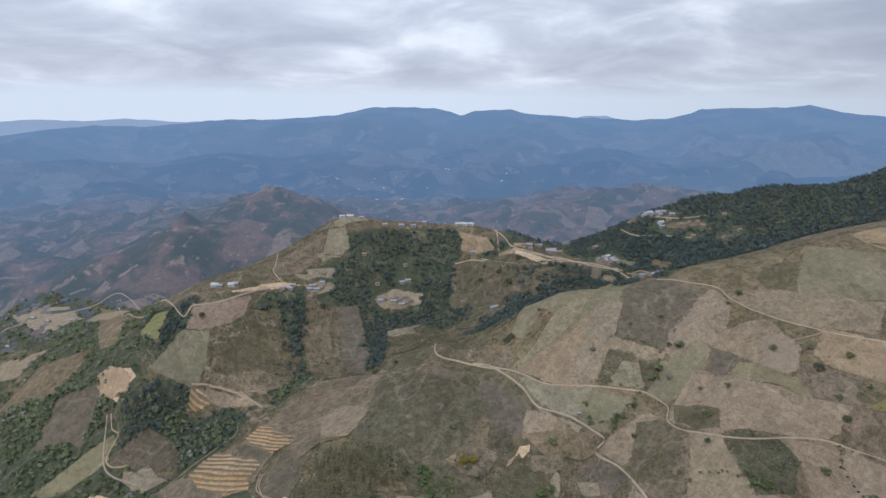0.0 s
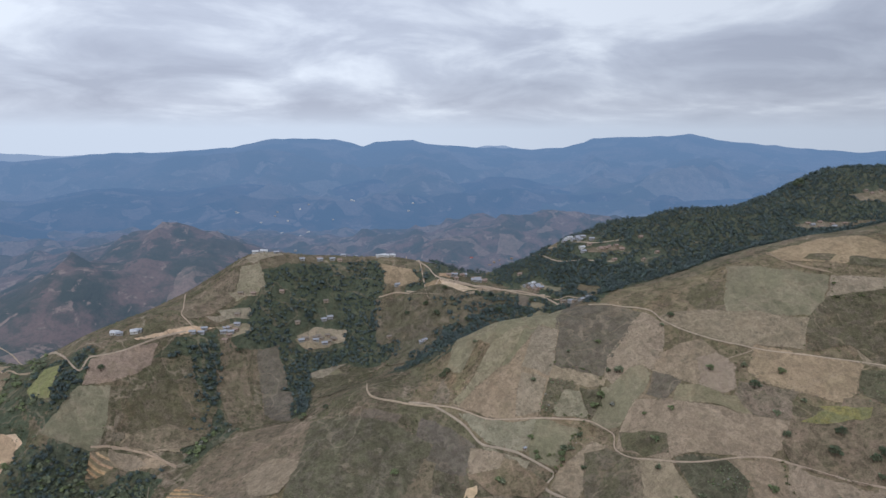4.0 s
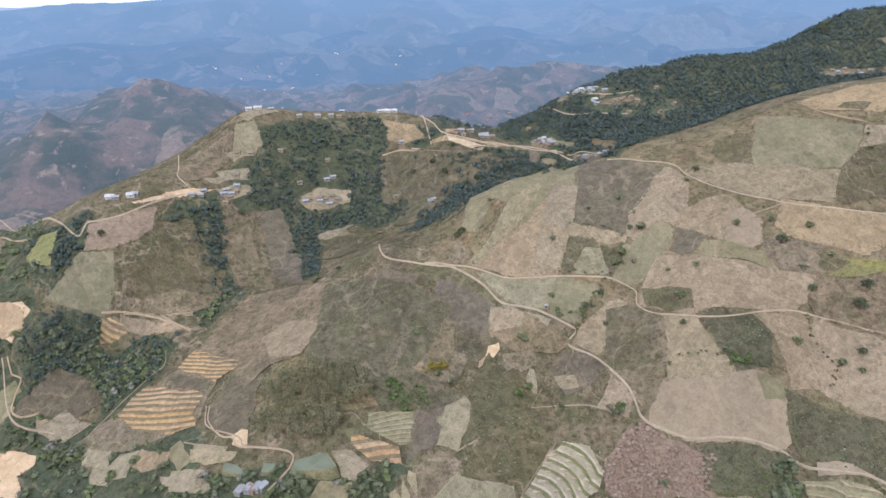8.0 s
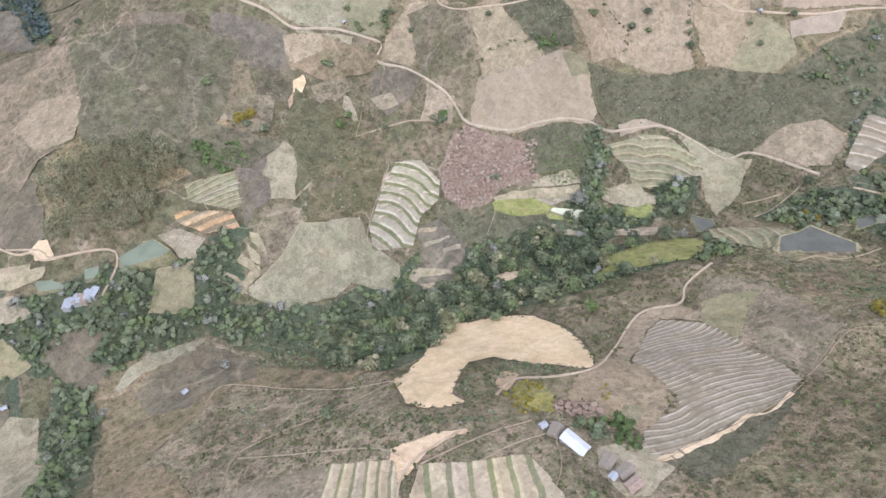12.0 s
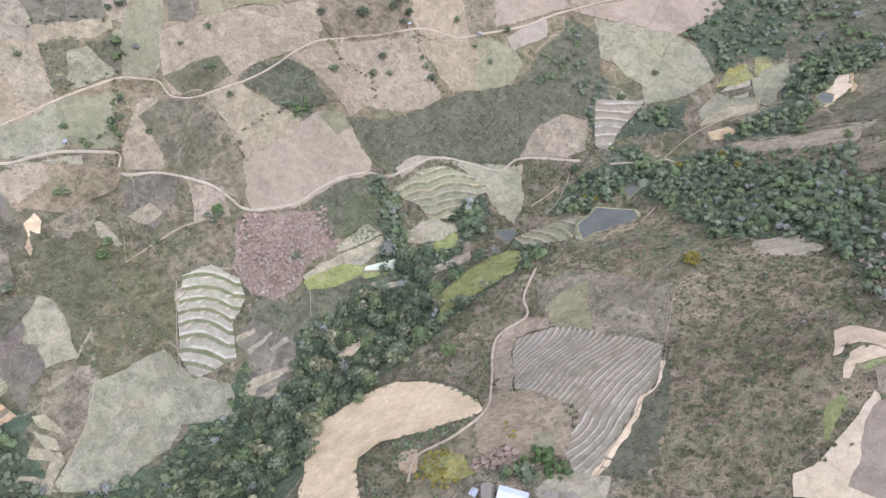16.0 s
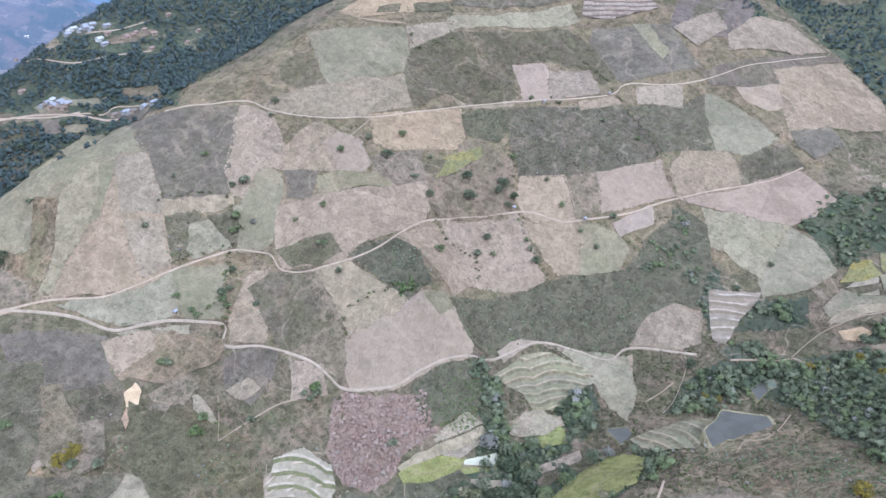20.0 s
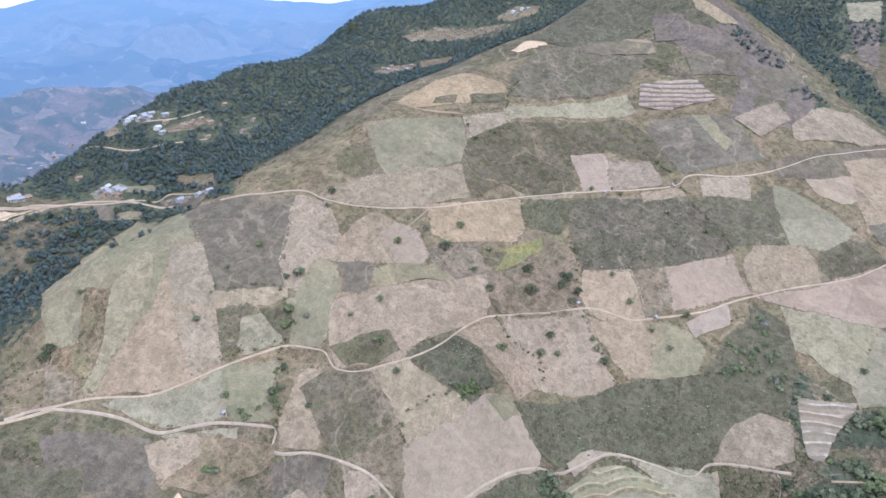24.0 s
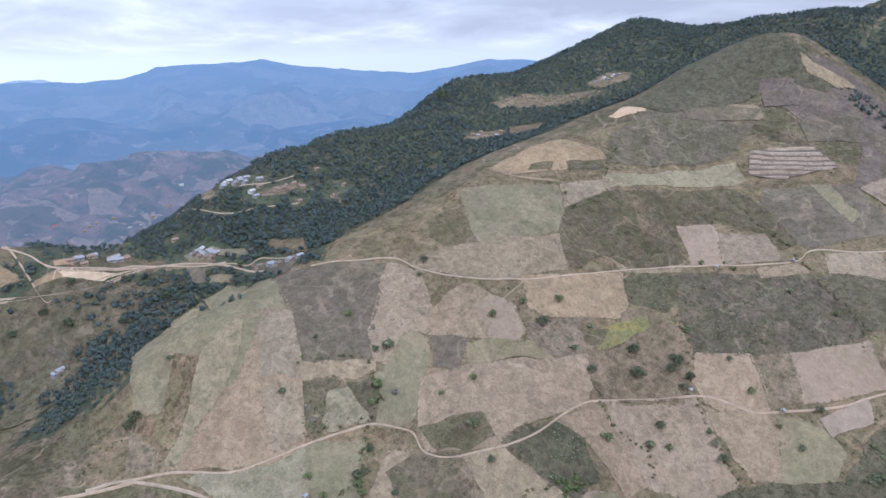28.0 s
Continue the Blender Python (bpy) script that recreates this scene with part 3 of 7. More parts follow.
def sheet(name, gx, gy, gz, material):
    """One surface over the crossing lines gx, gy with the heights gz."""
    nx, ny = len(gx), len(gy)
    X, Y = np.meshgrid(gx, gy)
    co = np.stack([X, Y, gz], -1).reshape(-1, 3)
    i = (np.arange(ny - 1)[:, None] * nx + np.arange(nx - 1)[None]).ravel()
    quads = np.stack([i, i + 1, i + nx + 1, i + nx], 1)
    me = bpy.data.meshes.new(name)
    me.vertices.add(len(co))
    me.vertices.foreach_set("co", co.ravel())
    me.loops.add(quads.size)
    me.loops.foreach_set("vertex_index", quads.ravel().astype(np.int32))
    me.polygons.add(len(quads))
    me.polygons.foreach_set("loop_start", np.arange(0, quads.size, 4, dtype=np.int32))
    me.polygons.foreach_set("use_smooth", np.ones(len(quads), bool))
    me.update()
    me.validate()
    me.materials.append(material)
    return new(name, me)


gx = lines_between(-420, 1470, 7, -4900, 4900)
gy = lines_between(60, 1200, 7, -3000, 4900)
GX, GY = np.meshgrid(gx, gy)
tagged(sheet("ground", gx, gy, ground(GX, GY) - 70 * smooth(1290, 1400, GY) - 30 * smooth(440, 480, -GX) * smooth(1000, 1040, GY), LAND), "dry brown and olive scrub hillsides of a cultivated valley", "ground", kind="structure")

# ---- the distance: hazy hills, and ranges behind them ----
def far_hills(name, label, material, r0, r1, a0, a1, crest, rough_m, seed, na=620, nr=70):
    """A range round the place: crest(angle) is its skyline height; it rises from r0 to r1."""
    ang = np.radians(np.linspace(a0, a1, na))
    rad = np.linspace(r0, r1, nr)
    A, R = np.meshgrid(ang, rad)
    X, Y = R * np.sin(A), 200 + R * np.cos(A)
    k = (R - r0) / (r1 - r0)
    fold = 0
    for j, s in enumerate((900, 420, 200, 90, 45)):
        fold = fold + rough_m * (s / 900) ** 0.9 * (0.6 - 2.4 * np.abs(value_noise(X / s, Y / s, seed + j)))
    Z = -60 + (crest(np.degrees(A)) + 60) * k ** 1.3 + fold * np.sin(np.pi * k) + 9 * value_noise(X / 70, Y / 70, seed + 7) * k
    co = np.stack([X, Y, Z], -1).reshape(-1, 3)
    i = (np.arange(nr - 1)[:, None] * na + np.arange(na - 1)[None]).ravel()
    me = bpy.data.meshes.new(name)
    me.from_pydata(co.tolist(), [], np.stack([i, i + na, i + na + 1, i + 1], 1).tolist())
    me.polygons.foreach_set("use_smooth", np.ones(len(me.polygons), bool))
    me.materials.append(material)
    return tagged(new(name, me), label, "hills", kind="structure")


# haze is emission within these materials, so the far land itself glows blue
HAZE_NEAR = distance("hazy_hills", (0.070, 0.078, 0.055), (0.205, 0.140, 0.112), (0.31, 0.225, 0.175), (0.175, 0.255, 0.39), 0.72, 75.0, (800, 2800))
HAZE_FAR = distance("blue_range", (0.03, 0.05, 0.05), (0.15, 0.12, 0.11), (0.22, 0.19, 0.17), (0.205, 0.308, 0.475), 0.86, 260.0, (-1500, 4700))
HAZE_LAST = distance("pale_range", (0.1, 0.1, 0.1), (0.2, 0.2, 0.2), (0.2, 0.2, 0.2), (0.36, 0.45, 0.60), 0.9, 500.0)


def bump(a, at, wide, high):
    return high * np.exp(-((a - at) / wide) ** 2)


# peaks and saddles of the far skyline: degrees clockwise from north, height
SKYLINE = [(-75, 150), (-35.2, 172), (-33, 200), (-28.7, 229), (-25.5, 215), (-21.6, 237), (-19.8, 255), (-14.2, 262), (-9.3, 293), (-6.8, 338), (-4.8, 350), (-0.8, 341), (0.5, 318), (1.5, 290),
           (2.7, 323), (6, 341), (7, 314), (10.7, 290), (16.5, 275), (19.2, 286), (21.2, 322), (21.9, 355), (28.1, 372), (29.7, 388), (32, 346), (34.8, 325), (39.9, 288), (42.7, 282), (45.5, 316), (48.4, 357), (51.2, 348), (60, 330), (95, 300)]


def main_crest(a):
    return np.interp(a, *zip(*SKYLINE))


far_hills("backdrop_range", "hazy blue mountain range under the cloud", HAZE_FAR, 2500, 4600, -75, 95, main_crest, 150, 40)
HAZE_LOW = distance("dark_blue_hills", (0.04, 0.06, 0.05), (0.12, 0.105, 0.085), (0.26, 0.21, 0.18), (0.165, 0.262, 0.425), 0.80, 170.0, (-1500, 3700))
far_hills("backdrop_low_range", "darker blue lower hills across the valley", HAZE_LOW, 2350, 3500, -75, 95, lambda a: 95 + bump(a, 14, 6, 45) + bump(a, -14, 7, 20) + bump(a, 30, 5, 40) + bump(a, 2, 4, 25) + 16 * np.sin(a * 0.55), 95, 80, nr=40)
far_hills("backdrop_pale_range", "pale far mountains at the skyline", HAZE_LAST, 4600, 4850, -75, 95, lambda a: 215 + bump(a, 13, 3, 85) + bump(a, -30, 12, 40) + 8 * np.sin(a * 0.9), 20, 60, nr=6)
fx, fy = np.arange(-2400, 2400, 17.0), np.arange(960, 2900, 17.0)
FX, FY = np.meshgrid(fx, fy)
carve = smooth(1300, 1500, FY) * (30 * (0.5 - 2 * np.abs(value_noise(FX / 130, FY / 130, 33))) + 16 * (0.5 - 2 * np.abs(value_noise(FX / 62, FY / 62, 34))))
sink = np.minimum(smooth(1290, 1250, FY), smooth(-440, -400, FX))
sink = np.maximum(sink, smooth(1010, 970, FY))
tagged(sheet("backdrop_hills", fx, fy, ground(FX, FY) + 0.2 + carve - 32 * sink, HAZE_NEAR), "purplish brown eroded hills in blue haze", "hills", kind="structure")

# ---- ways to lay things on the land ----
from mathutils.geometry import delaunay_2d_cdt

LABEL = {
    "grass": "pale green grazed grass field on the hillside", "pasture": "dry straw-green pasture plot on the slope", "ploughed": "pale pinkish ploughed bare field",
    "stubble": "dry tan maize stubble plot", "straw": "orange-tan straw stubble field", "fallow": "dark brown fallow plot", "weedy": "rough weedy fallow ground with tufts",
    "scrubby": "dark olive overgrown scrub plot", "burnt": "purplish brown burnt-over plot", "thicket": "green overgrown thicket plot full of bushes", "orchard": "purple-grey plot of leafless shrubs",
    "earth": "bare orange clay earth, freshly cut", "ledge": "orange clay ledge cut into the slope", "crop": "bright green crop plot by the stream", "mustard": "yellow flowering crop plot", "mudflat": "dry tan paddy mud flat", "rough": "rough tan grazing land between the plots", "brush": "brown and green brush covering the near spur",
}
PLOTS = []


def inside(pts, x, y):
    """Which of the places x, y lie in the outline pts."""
    hit = np.zeros(np.shape(x), bool)
    for (x0, y0), (x1, y1) in zip(pts, pts[1:] + pts[:1]):
        if y0 == y1:
            continue
        cross = (y0 > y) != (y1 > y)
        hit ^= cross & (x < (x1 - x0) * (y - y0) / (y1 - y0) + x0)
    return hit


def ragged(pts, step=3.0, sway=2.4, grow=1.0):
    """The outline in short steps, slightly crooked."""
    out_pts = []
    mx, my = sum(p[0] for p in pts) / len(pts), sum(p[1] for p in pts) / len(pts)
    pts = [(a + 2.2 * (a - mx) / (math.hypot(a - mx, b - my) + 1e-6) * grow, b + 2.2 * (b - my) / (math.hypot(a - mx, b - my) + 1e-6) * grow) for a, b in pts]
    for (x0, y0), (x1, y1) in zip(pts, pts[1:] + pts[:1]):
        n = max(1, int(math.hypot(x1 - x0, y1 - y0) / step))
        for i in range(n):
            k = i / n
            x, y = x0 + (x1 - x0) * k, y0 + (y1 - y0) * k
            out_pts.append((x, y))
    x, y = np.array(out_pts).T
    dx = value_noise(x / 17, y / 17, 21) + 0.5 * value_noise(x / 6, y / 6, 23)
    dy = value_noise(x / 17, y / 17, 22) + 0.5 * value_noise(x / 6, y / 6, 24)
    return list(zip((x + 1.6 * sway * dx).tolist(), (y + 1.6 * sway * dy).tolist()))


def mesh_of(name, verts, faces, *materials, flat_ids=None, soft=True):
    me = bpy.data.meshes.new(name)
    me.from_pydata([tuple(v) for v in verts], [], [tuple(f) for f in faces])
    for m in materials:
        me.materials.append(m)
    if flat_ids is not None:
        me.polygons.foreach_set("material_index", np.array(flat_ids, np.int32))
    if soft:
        me.polygons.foreach_set("use_smooth", np.ones(len(me.polygons), bool))
    me.update()
    return me


def skin_over(pts, lift, step=7.0):
    """A net of points over the outline, lying lift metres over the land; returns vertices and faces."""
    edge = ragged(pts, grow=1.0 if max(p[0] for p in pts) - min(p[0] for p in pts) > 25 else 0.0)
    xs, ys = [p[0] for p in edge], [p[1] for p in edge]
    g = np.stack(np.meshgrid(np.arange(min(xs), max(xs), step), np.arange(min(ys), max(ys), step)), -1).reshape(-1, 2)
    g = g[inside(pts, g[:, 0], g[:, 1])] if len(g) else g
    flat = [Vector(p) for p in edge] + [Vector(p) for p in g]
    n = len(edge)
    vs, _, fs, *_ = delaunay_2d_cdt(flat, [(i, (i + 1) % n) for i in range(n)], [list(range(n))], 1, 0.01)
    x, y = np.array([v.x for v in vs]), np.array([v.y for v in vs])
    z = ground(x, y) + lift
    near = np.full(len(x), 1e9)
    ring = np.array(edge)
    for a, b in ring[::2]:
        near = np.minimum(near, (x - a) ** 2 + (y - b) ** 2)
    small = len(g) < 24
    return np.stack([x, y, z], 1), fs, np.clip(0.4 + np.sqrt(near) / 2.2, 0, 1) if small else np.clip(0.14 + np.sqrt(near) / 5.5, 0, 1)


def note(me, name, values):
    """Writes a number for each vertex, for the material to read."""
    me.attributes.new(name, "FLOAT", "POINT").data.foreach_set("value", np.asarray(values, np.float32))
    return me


LAID, BASE = [], []


def laid(pts):
    """How high a plot lies over the land: one step above each older plot that it covers."""
    a = np.array(pts, float)
    gx_, gy_ = np.meshgrid(np.linspace(a[:, 0].min(), a[:, 0].max(), 14), np.linspace(a[:, 1].min(), a[:, 1].max(), 14))
    keep = inside(pts, gx_, gy_)
    own = np.stack([gx_[keep], gy_[keep]], 1) if keep.any() else a
    lift = 0.6
    for other, dots, high in LAID:
        if inside(other, own[:, 0], own[:, 1]).mean() > 0.06 or inside(pts, dots[:, 0], dots[:, 1]).mean() > 0.06:
            lift = max(lift, high + 0.24)
    lift += 0.012 * (len(LAID) % 7)
    LAID.append((pts, own, lift))
    return lift


def field(kind, pts):
    lift = 0.12 + 0.2 * (BASE.append(kind) or len(BASE) % 3) if kind in ("rough", "brush") else laid(pts)
    v, f, rim = skin_over(pts, lift, 8.0 if kind == "rough" else 5.0)
    name = {"grass": "grass_field", "crop": "crop_field", "earth": "bare_field"}.get(kind, kind + "_field")
    ob = tagged(new(name, note(mesh_of(name, v, f, SOIL[kind]), "rim", rim)), LABEL[kind], "field", "fields of the valley")
    if kind not in ("rough", "brush"):
        PLOTS.append((kind, pts))
    return ob


def smooth_line(pts, step):
    """A flowing line through pts."""
    p = [Vector(q) for q in pts]
    p = [p[0] * 2 - p[1]] + p + [p[-1] * 2 - p[-2]]
    line = []
    for a, b, c, d in zip(p, p[1:], p[2:], p[3:]):
        n = max(2, int((c - b).length / step))
        for i in range(n):
            t = i / n
            line.append(0.5 * ((2 * b) + (c - a) * t + (2 * a - 5 * b + 4 * c - d) * t * t + (3 * b - a - 3 * c + d) * t ** 3))
    line.append(p[-2])
    return line


LANES = []
SPOTS = []


def road(width, name, pts):
    line = smooth_line(pts, 3.5)
    LANES.append((width, [(q.x, q.y) for q in line]))
    verts, faces = [], []
    for i, q in enumerate(line):
        way = (line[min(i + 1, len(line) - 1)] - line[max(i - 1, 0)]).normalized()
        side = Vector((-way.y, way.x))
        w = width * (0.2 if name == "footpath" else 0.28) * (1 + 0.35 * float(value_noise(np.array(i / 5.0), np.array(width), 31)))
        xs = [q + side * w * k for k in (-1.25, -0.9, -0.4, 0.4, 0.9, 1.25)]
        z = ground([p.x for p in xs], [p.y for p in xs])
        lift = 1.1 if name == "footpath" else 1.3
        mid = float(z.mean()) + lift
        for p, h, k in zip(xs, z, (0, 1, 0.9, 0.9, 1, 0)):
            verts.append((p.x, p.y, max(mid, h + lift) - 0.08 * (k == 0.9) if k else h - 0.1))
        if i:
            b = 6 * i
            faces += [(b - 6 + j, b - 5 + j, b + 1 + j, b + j) for j in range(5)]
    label = "narrow trodden footpath across the slope" if name == "footpath" else "pale dirt road cut along the hillside"
    return tagged(new(name, mesh_of(name, verts, faces, PATH if name == "footpath" else ROAD)), label, "path" if name == "footpath" else "road", kind="structure")


def terraces(kind, count, turn, pts):
    """A terraced plot: level treads that follow the contours, each with its bank."""
    pts = ragged(pts, 3.0, 1.2, 0.0)
    xs, ys = [p[0] for p in pts], [p[1] for p in pts]
    cell = 1.2
    gx_, gy_ = np.arange(min(xs), max(xs), cell), np.arange(min(ys), max(ys), cell)
    X, Y = np.meshgrid(gx_, gy_)
    H = ground(X, Y)
    within = inside(pts, X, Y)
    if turn:
        S = X * math.cos(radians(turn)) + Y * math.sin(radians(turn)) + 5 * value_noise(X / 26, Y / 26, 44)
        if kind in ("scallop", "meadow"):  # bowed fronts
            across = Y * math.cos(radians(turn)) - X * math.sin(radians(turn))
            S = S - 4.5 * np.abs(np.sin(across / 13.0)) + 0.006 * (across - across[within].mean()) ** 2
    else:
        sway = 0.35 if kind == "orange" else 1.0
        S = H + sway * (2.4 * value_noise(X / 30, Y / 30, 44) + 0.5 * value_noise(X / 9, Y / 9, 45))
    lo, hi = S[within].min(), S[within].max()
    dh = (hi - lo) / count
    level = (S - lo) / dh
    L = np.floor(level)
    frac = level - L
    if turn:
        Z = H + 0.35 + 1.6 * np.clip(frac / 0.26, 0, 1) * (1 - 0.8 * frac)
    else:
        Z = H + (0.3 if kind in ("paddy", "ribbed") else 0.5) * dh * (np.clip(frac / 0.26, 0, 1) - frac) + 0.4
    plot = tagged(new("terraced_field"), {"paddy": "stepped dry paddy terraces with grassy banks", "clay": "tilled tan clay strips between green banks", "orange": "freshly cut orange clay terraces on the slope", "dark": "dark tilled strips with thin pale edges", "ribbed": "dry terraced plot of many narrow pale steps", "meadow": "grassy terraces with thin tan banks", "scallop": "stepped fallow terraces with bowed grassy fronts"}[kind], "terraces", "terraced plots")
    cx, cy = float(np.mean(xs)), float(np.mean(ys))
    plot.location = (cx, cy, float(ground(cx, cy)[0]))
    mat = {"paddy": PADDY, "clay": CLAY, "orange": ORANGE, "dark": STRIPS, "ribbed": RIBBED, "scallop": SCALLOP, "meadow": MEADOW}[kind]
    ny, nx = X.shape
    mid_in = inside(pts, X[:-1, :-1] + cell / 2, Y[:-1, :-1] + cell / 2)
    fl = np.clip(np.floor((level[:-1, :-1] + level[1:, 1:] + level[1:, :-1] + level[:-1, 1:]) / 4), 0, count - 1)
    ff = (level[:-1, :-1] + level[1:, 1:] + level[1:, :-1] + level[:-1, 1:]) / 4 - fl
    EX, EY, outer = X.copy(), Y.copy(), ~within
    if outer.any():  # pull the outermost corners onto the outline
        px_, py_ = X[outer], Y[outer]
        best, bx, by = np.full(len(px_), 1e9), px_.copy(), py_.copy()
        for (x0, y0), (x1, y1) in zip(pts, pts[1:] + pts[:1]):
            k = np.clip(((px_ - x0) * (x1 - x0) + (py_ - y0) * (y1 - y0)) / ((x1 - x0) ** 2 + (y1 - y0) ** 2 + 1e-9), 0, 1)
            qx, qy = x0 + k * (x1 - x0), y0 + k * (y1 - y0)
            d = (px_ - qx) ** 2 + (py_ - qy) ** 2
            best, bx, by = np.where(d < best, d, best), np.where(d < best, qx, bx), np.where(d < best, qy, by)
        EX[outer], EY[outer] = bx, by
    base = np.stack([EX - cx, EY - cy, Z - plot.location.z], -1).reshape(-1, 3)
    for k in range(count):
        jj, ii = np.where(mid_in & (fl == k))
        if len(jj) < 4:
            continue
        a = jj * nx + ii
        quads = np.stack([a, a + 1, a + nx + 1, a + nx], 1)
        used, inv = np.unique(quads, return_inverse=True)
        me = note(mesh_of("terrace", base[used], inv.reshape(-1, 4).tolist(), mat), "level", level.ravel()[used])
        ob = new("terrace", me)
        ob.parent = plot
    PLOTS.append(("terrace", pts))
    return plot


def pond(kind, pts):
    edge = ragged(pts, 4.0, 1.0, 0.0)
    x, y = np.array(edge).T
    cx, cy = x.mean(), y.mean()
    level = float(np.percentile(ground(x, y), 70)) + 0.3
    thing = tagged(new("pond"), {"jade": "still jade-green fish pond with earth banks", "milky": "small pale milky pool beside a green plot", "grey": "grey reflecting paddy pond with a low bank"}[kind], "pond", "ponds", "structure")
    thing.location = (cx, cy, level)
    n = len(edge)
    ring = [(a - cx, b - cy, 0.0) for a, b in edge]
    ob = new("water", mesh_of("water", ring, [tuple(range(n))], WATER[kind], soft=False))
    ob.parent = thing
    rows_ = []
    for k, h in ((0.985, -0.15), (1.02, 0.45), (1.06, 0.4), (1.16, None)):
        px_, py_ = cx + (x - cx) * k, cy + (y - cy) * k
        zz = ground(px_, py_) - level - 0.3 if h is None else np.maximum(h, 0 * x + h)
        rows_.append(np.stack([px_ - cx, py_ - cy, zz], 1))
    verts = np.concatenate(rows_)
    faces = [(r * n + i, r * n + (i + 1) % n, (r + 1) * n + (i + 1) % n, (r + 1) * n + i) for r in range(3) for i in range(n)]
    ob = new("bank", mesh_of("bank", verts, faces, BANK))
    ob.parent = thing
    PLOTS.append(("pond", pts))


# ---- plants ----
ICO = bmesh.new()
bmesh.ops.create_icosphere(ICO, subdivisions=1, radius=1)
BALL_V, BALL_F = np.array([v.co[:] for v in ICO.verts]), np.array([[v.index for v in f.verts] for f in ICO.faces])
ICO.free()
rng = np.random.default_rng(7)


def crown_shape(lumps, leaves, tall=0.75, loose=0.5, leaf_size=0.28, girth=(0.22, 0.36)):
    """Lumpy inner masses with many loose leaf sprays round them, about 1 across and standing on z 0."""
    vs, fs, n = [], [], 0
    for _ in range(lumps):
        at = rng.normal(0, loose * 0.34, 3) * (1, 1, 0.7) + (0, 0, tall * 0.55)
        r = rng.uniform(*girth)
        vs.append(BALL_V * (r, r, r * tall) * rng.uniform(0.6, 1.25, (len(BALL_V), 1)) + at)
        fs.append(BALL_F + n)
        n += len(BALL_V)
    d = rng.normal(0, 1, (leaves, 3))
    d /= np.linalg.norm(d, axis=1)[:, None]
    d[:, 2] = np.abs(d[:, 2]) * 1.1 - 0.25
    at = d * rng.uniform(0.34, 0.58, (leaves, 1)) * (1, 1, tall) + (0, 0, tall * 0.55)
    for p in at:
        a, b = rng.normal(0, 1, 3), rng.normal(0, 1, 3)
        away = p - (0, 0, tall * 0.28)
        away = away / np.linalg.norm(away)
        a, b = a - 0.65 * away * a.dot(away), b - 0.65 * away * b.dot(away)
        if np.cross(a, b).dot(away) < 0:
            a, b = a, -b
        a, b = a / np.linalg.norm(a) * leaf_size, b / np.linalg.norm(b) * leaf_size
        vs.append(np.array([p - a * 0.5 - b * 0.3, p + a * 0.5 - b * 0.3, p + b * 0.6]))
        fs.append(np.array([[n, n + 1, n + 2]]))
        n += 3
    return np.concatenate(vs), np.concatenate(fs)


def stem_shape(r=0.05, h=0.5):
    a = np.arange(5) * 2 * np.pi / 5
    v = np.concatenate([np.stack([np.cos(a) * r, np.sin(a) * r, 0 * a - 0.1], 1), np.stack([np.cos(a) * r * 0.5, np.sin(a) * r * 0.5, 0 * a + h], 1)])
    return v, np.array([[i, (i + 1) % 5, 5 + (i + 1) % 5] for i in range(5)] + [[i, 5 + (i + 1) % 5, 5 + i] for i in range(5)])


CROWNS = [crown_shape(3, 58, 0.8, 0.6, 0.125, (0.20, 0.31)) for _ in range(8)]
CANOPIES = [crown_shape(1, 26, 0.95, 0.3, 0.19, (0.24, 0.34)) for _ in range(10)]
TALLS = [crown_shape(3, 52, 3.1, 0.3, 0.2, (0.08, 0.15)) for _ in range(6)]
BUSHES = [crown_shape(1, 7, 0.65, 0.3, 0.26, (0.24, 0.36)) for _ in range(6)]


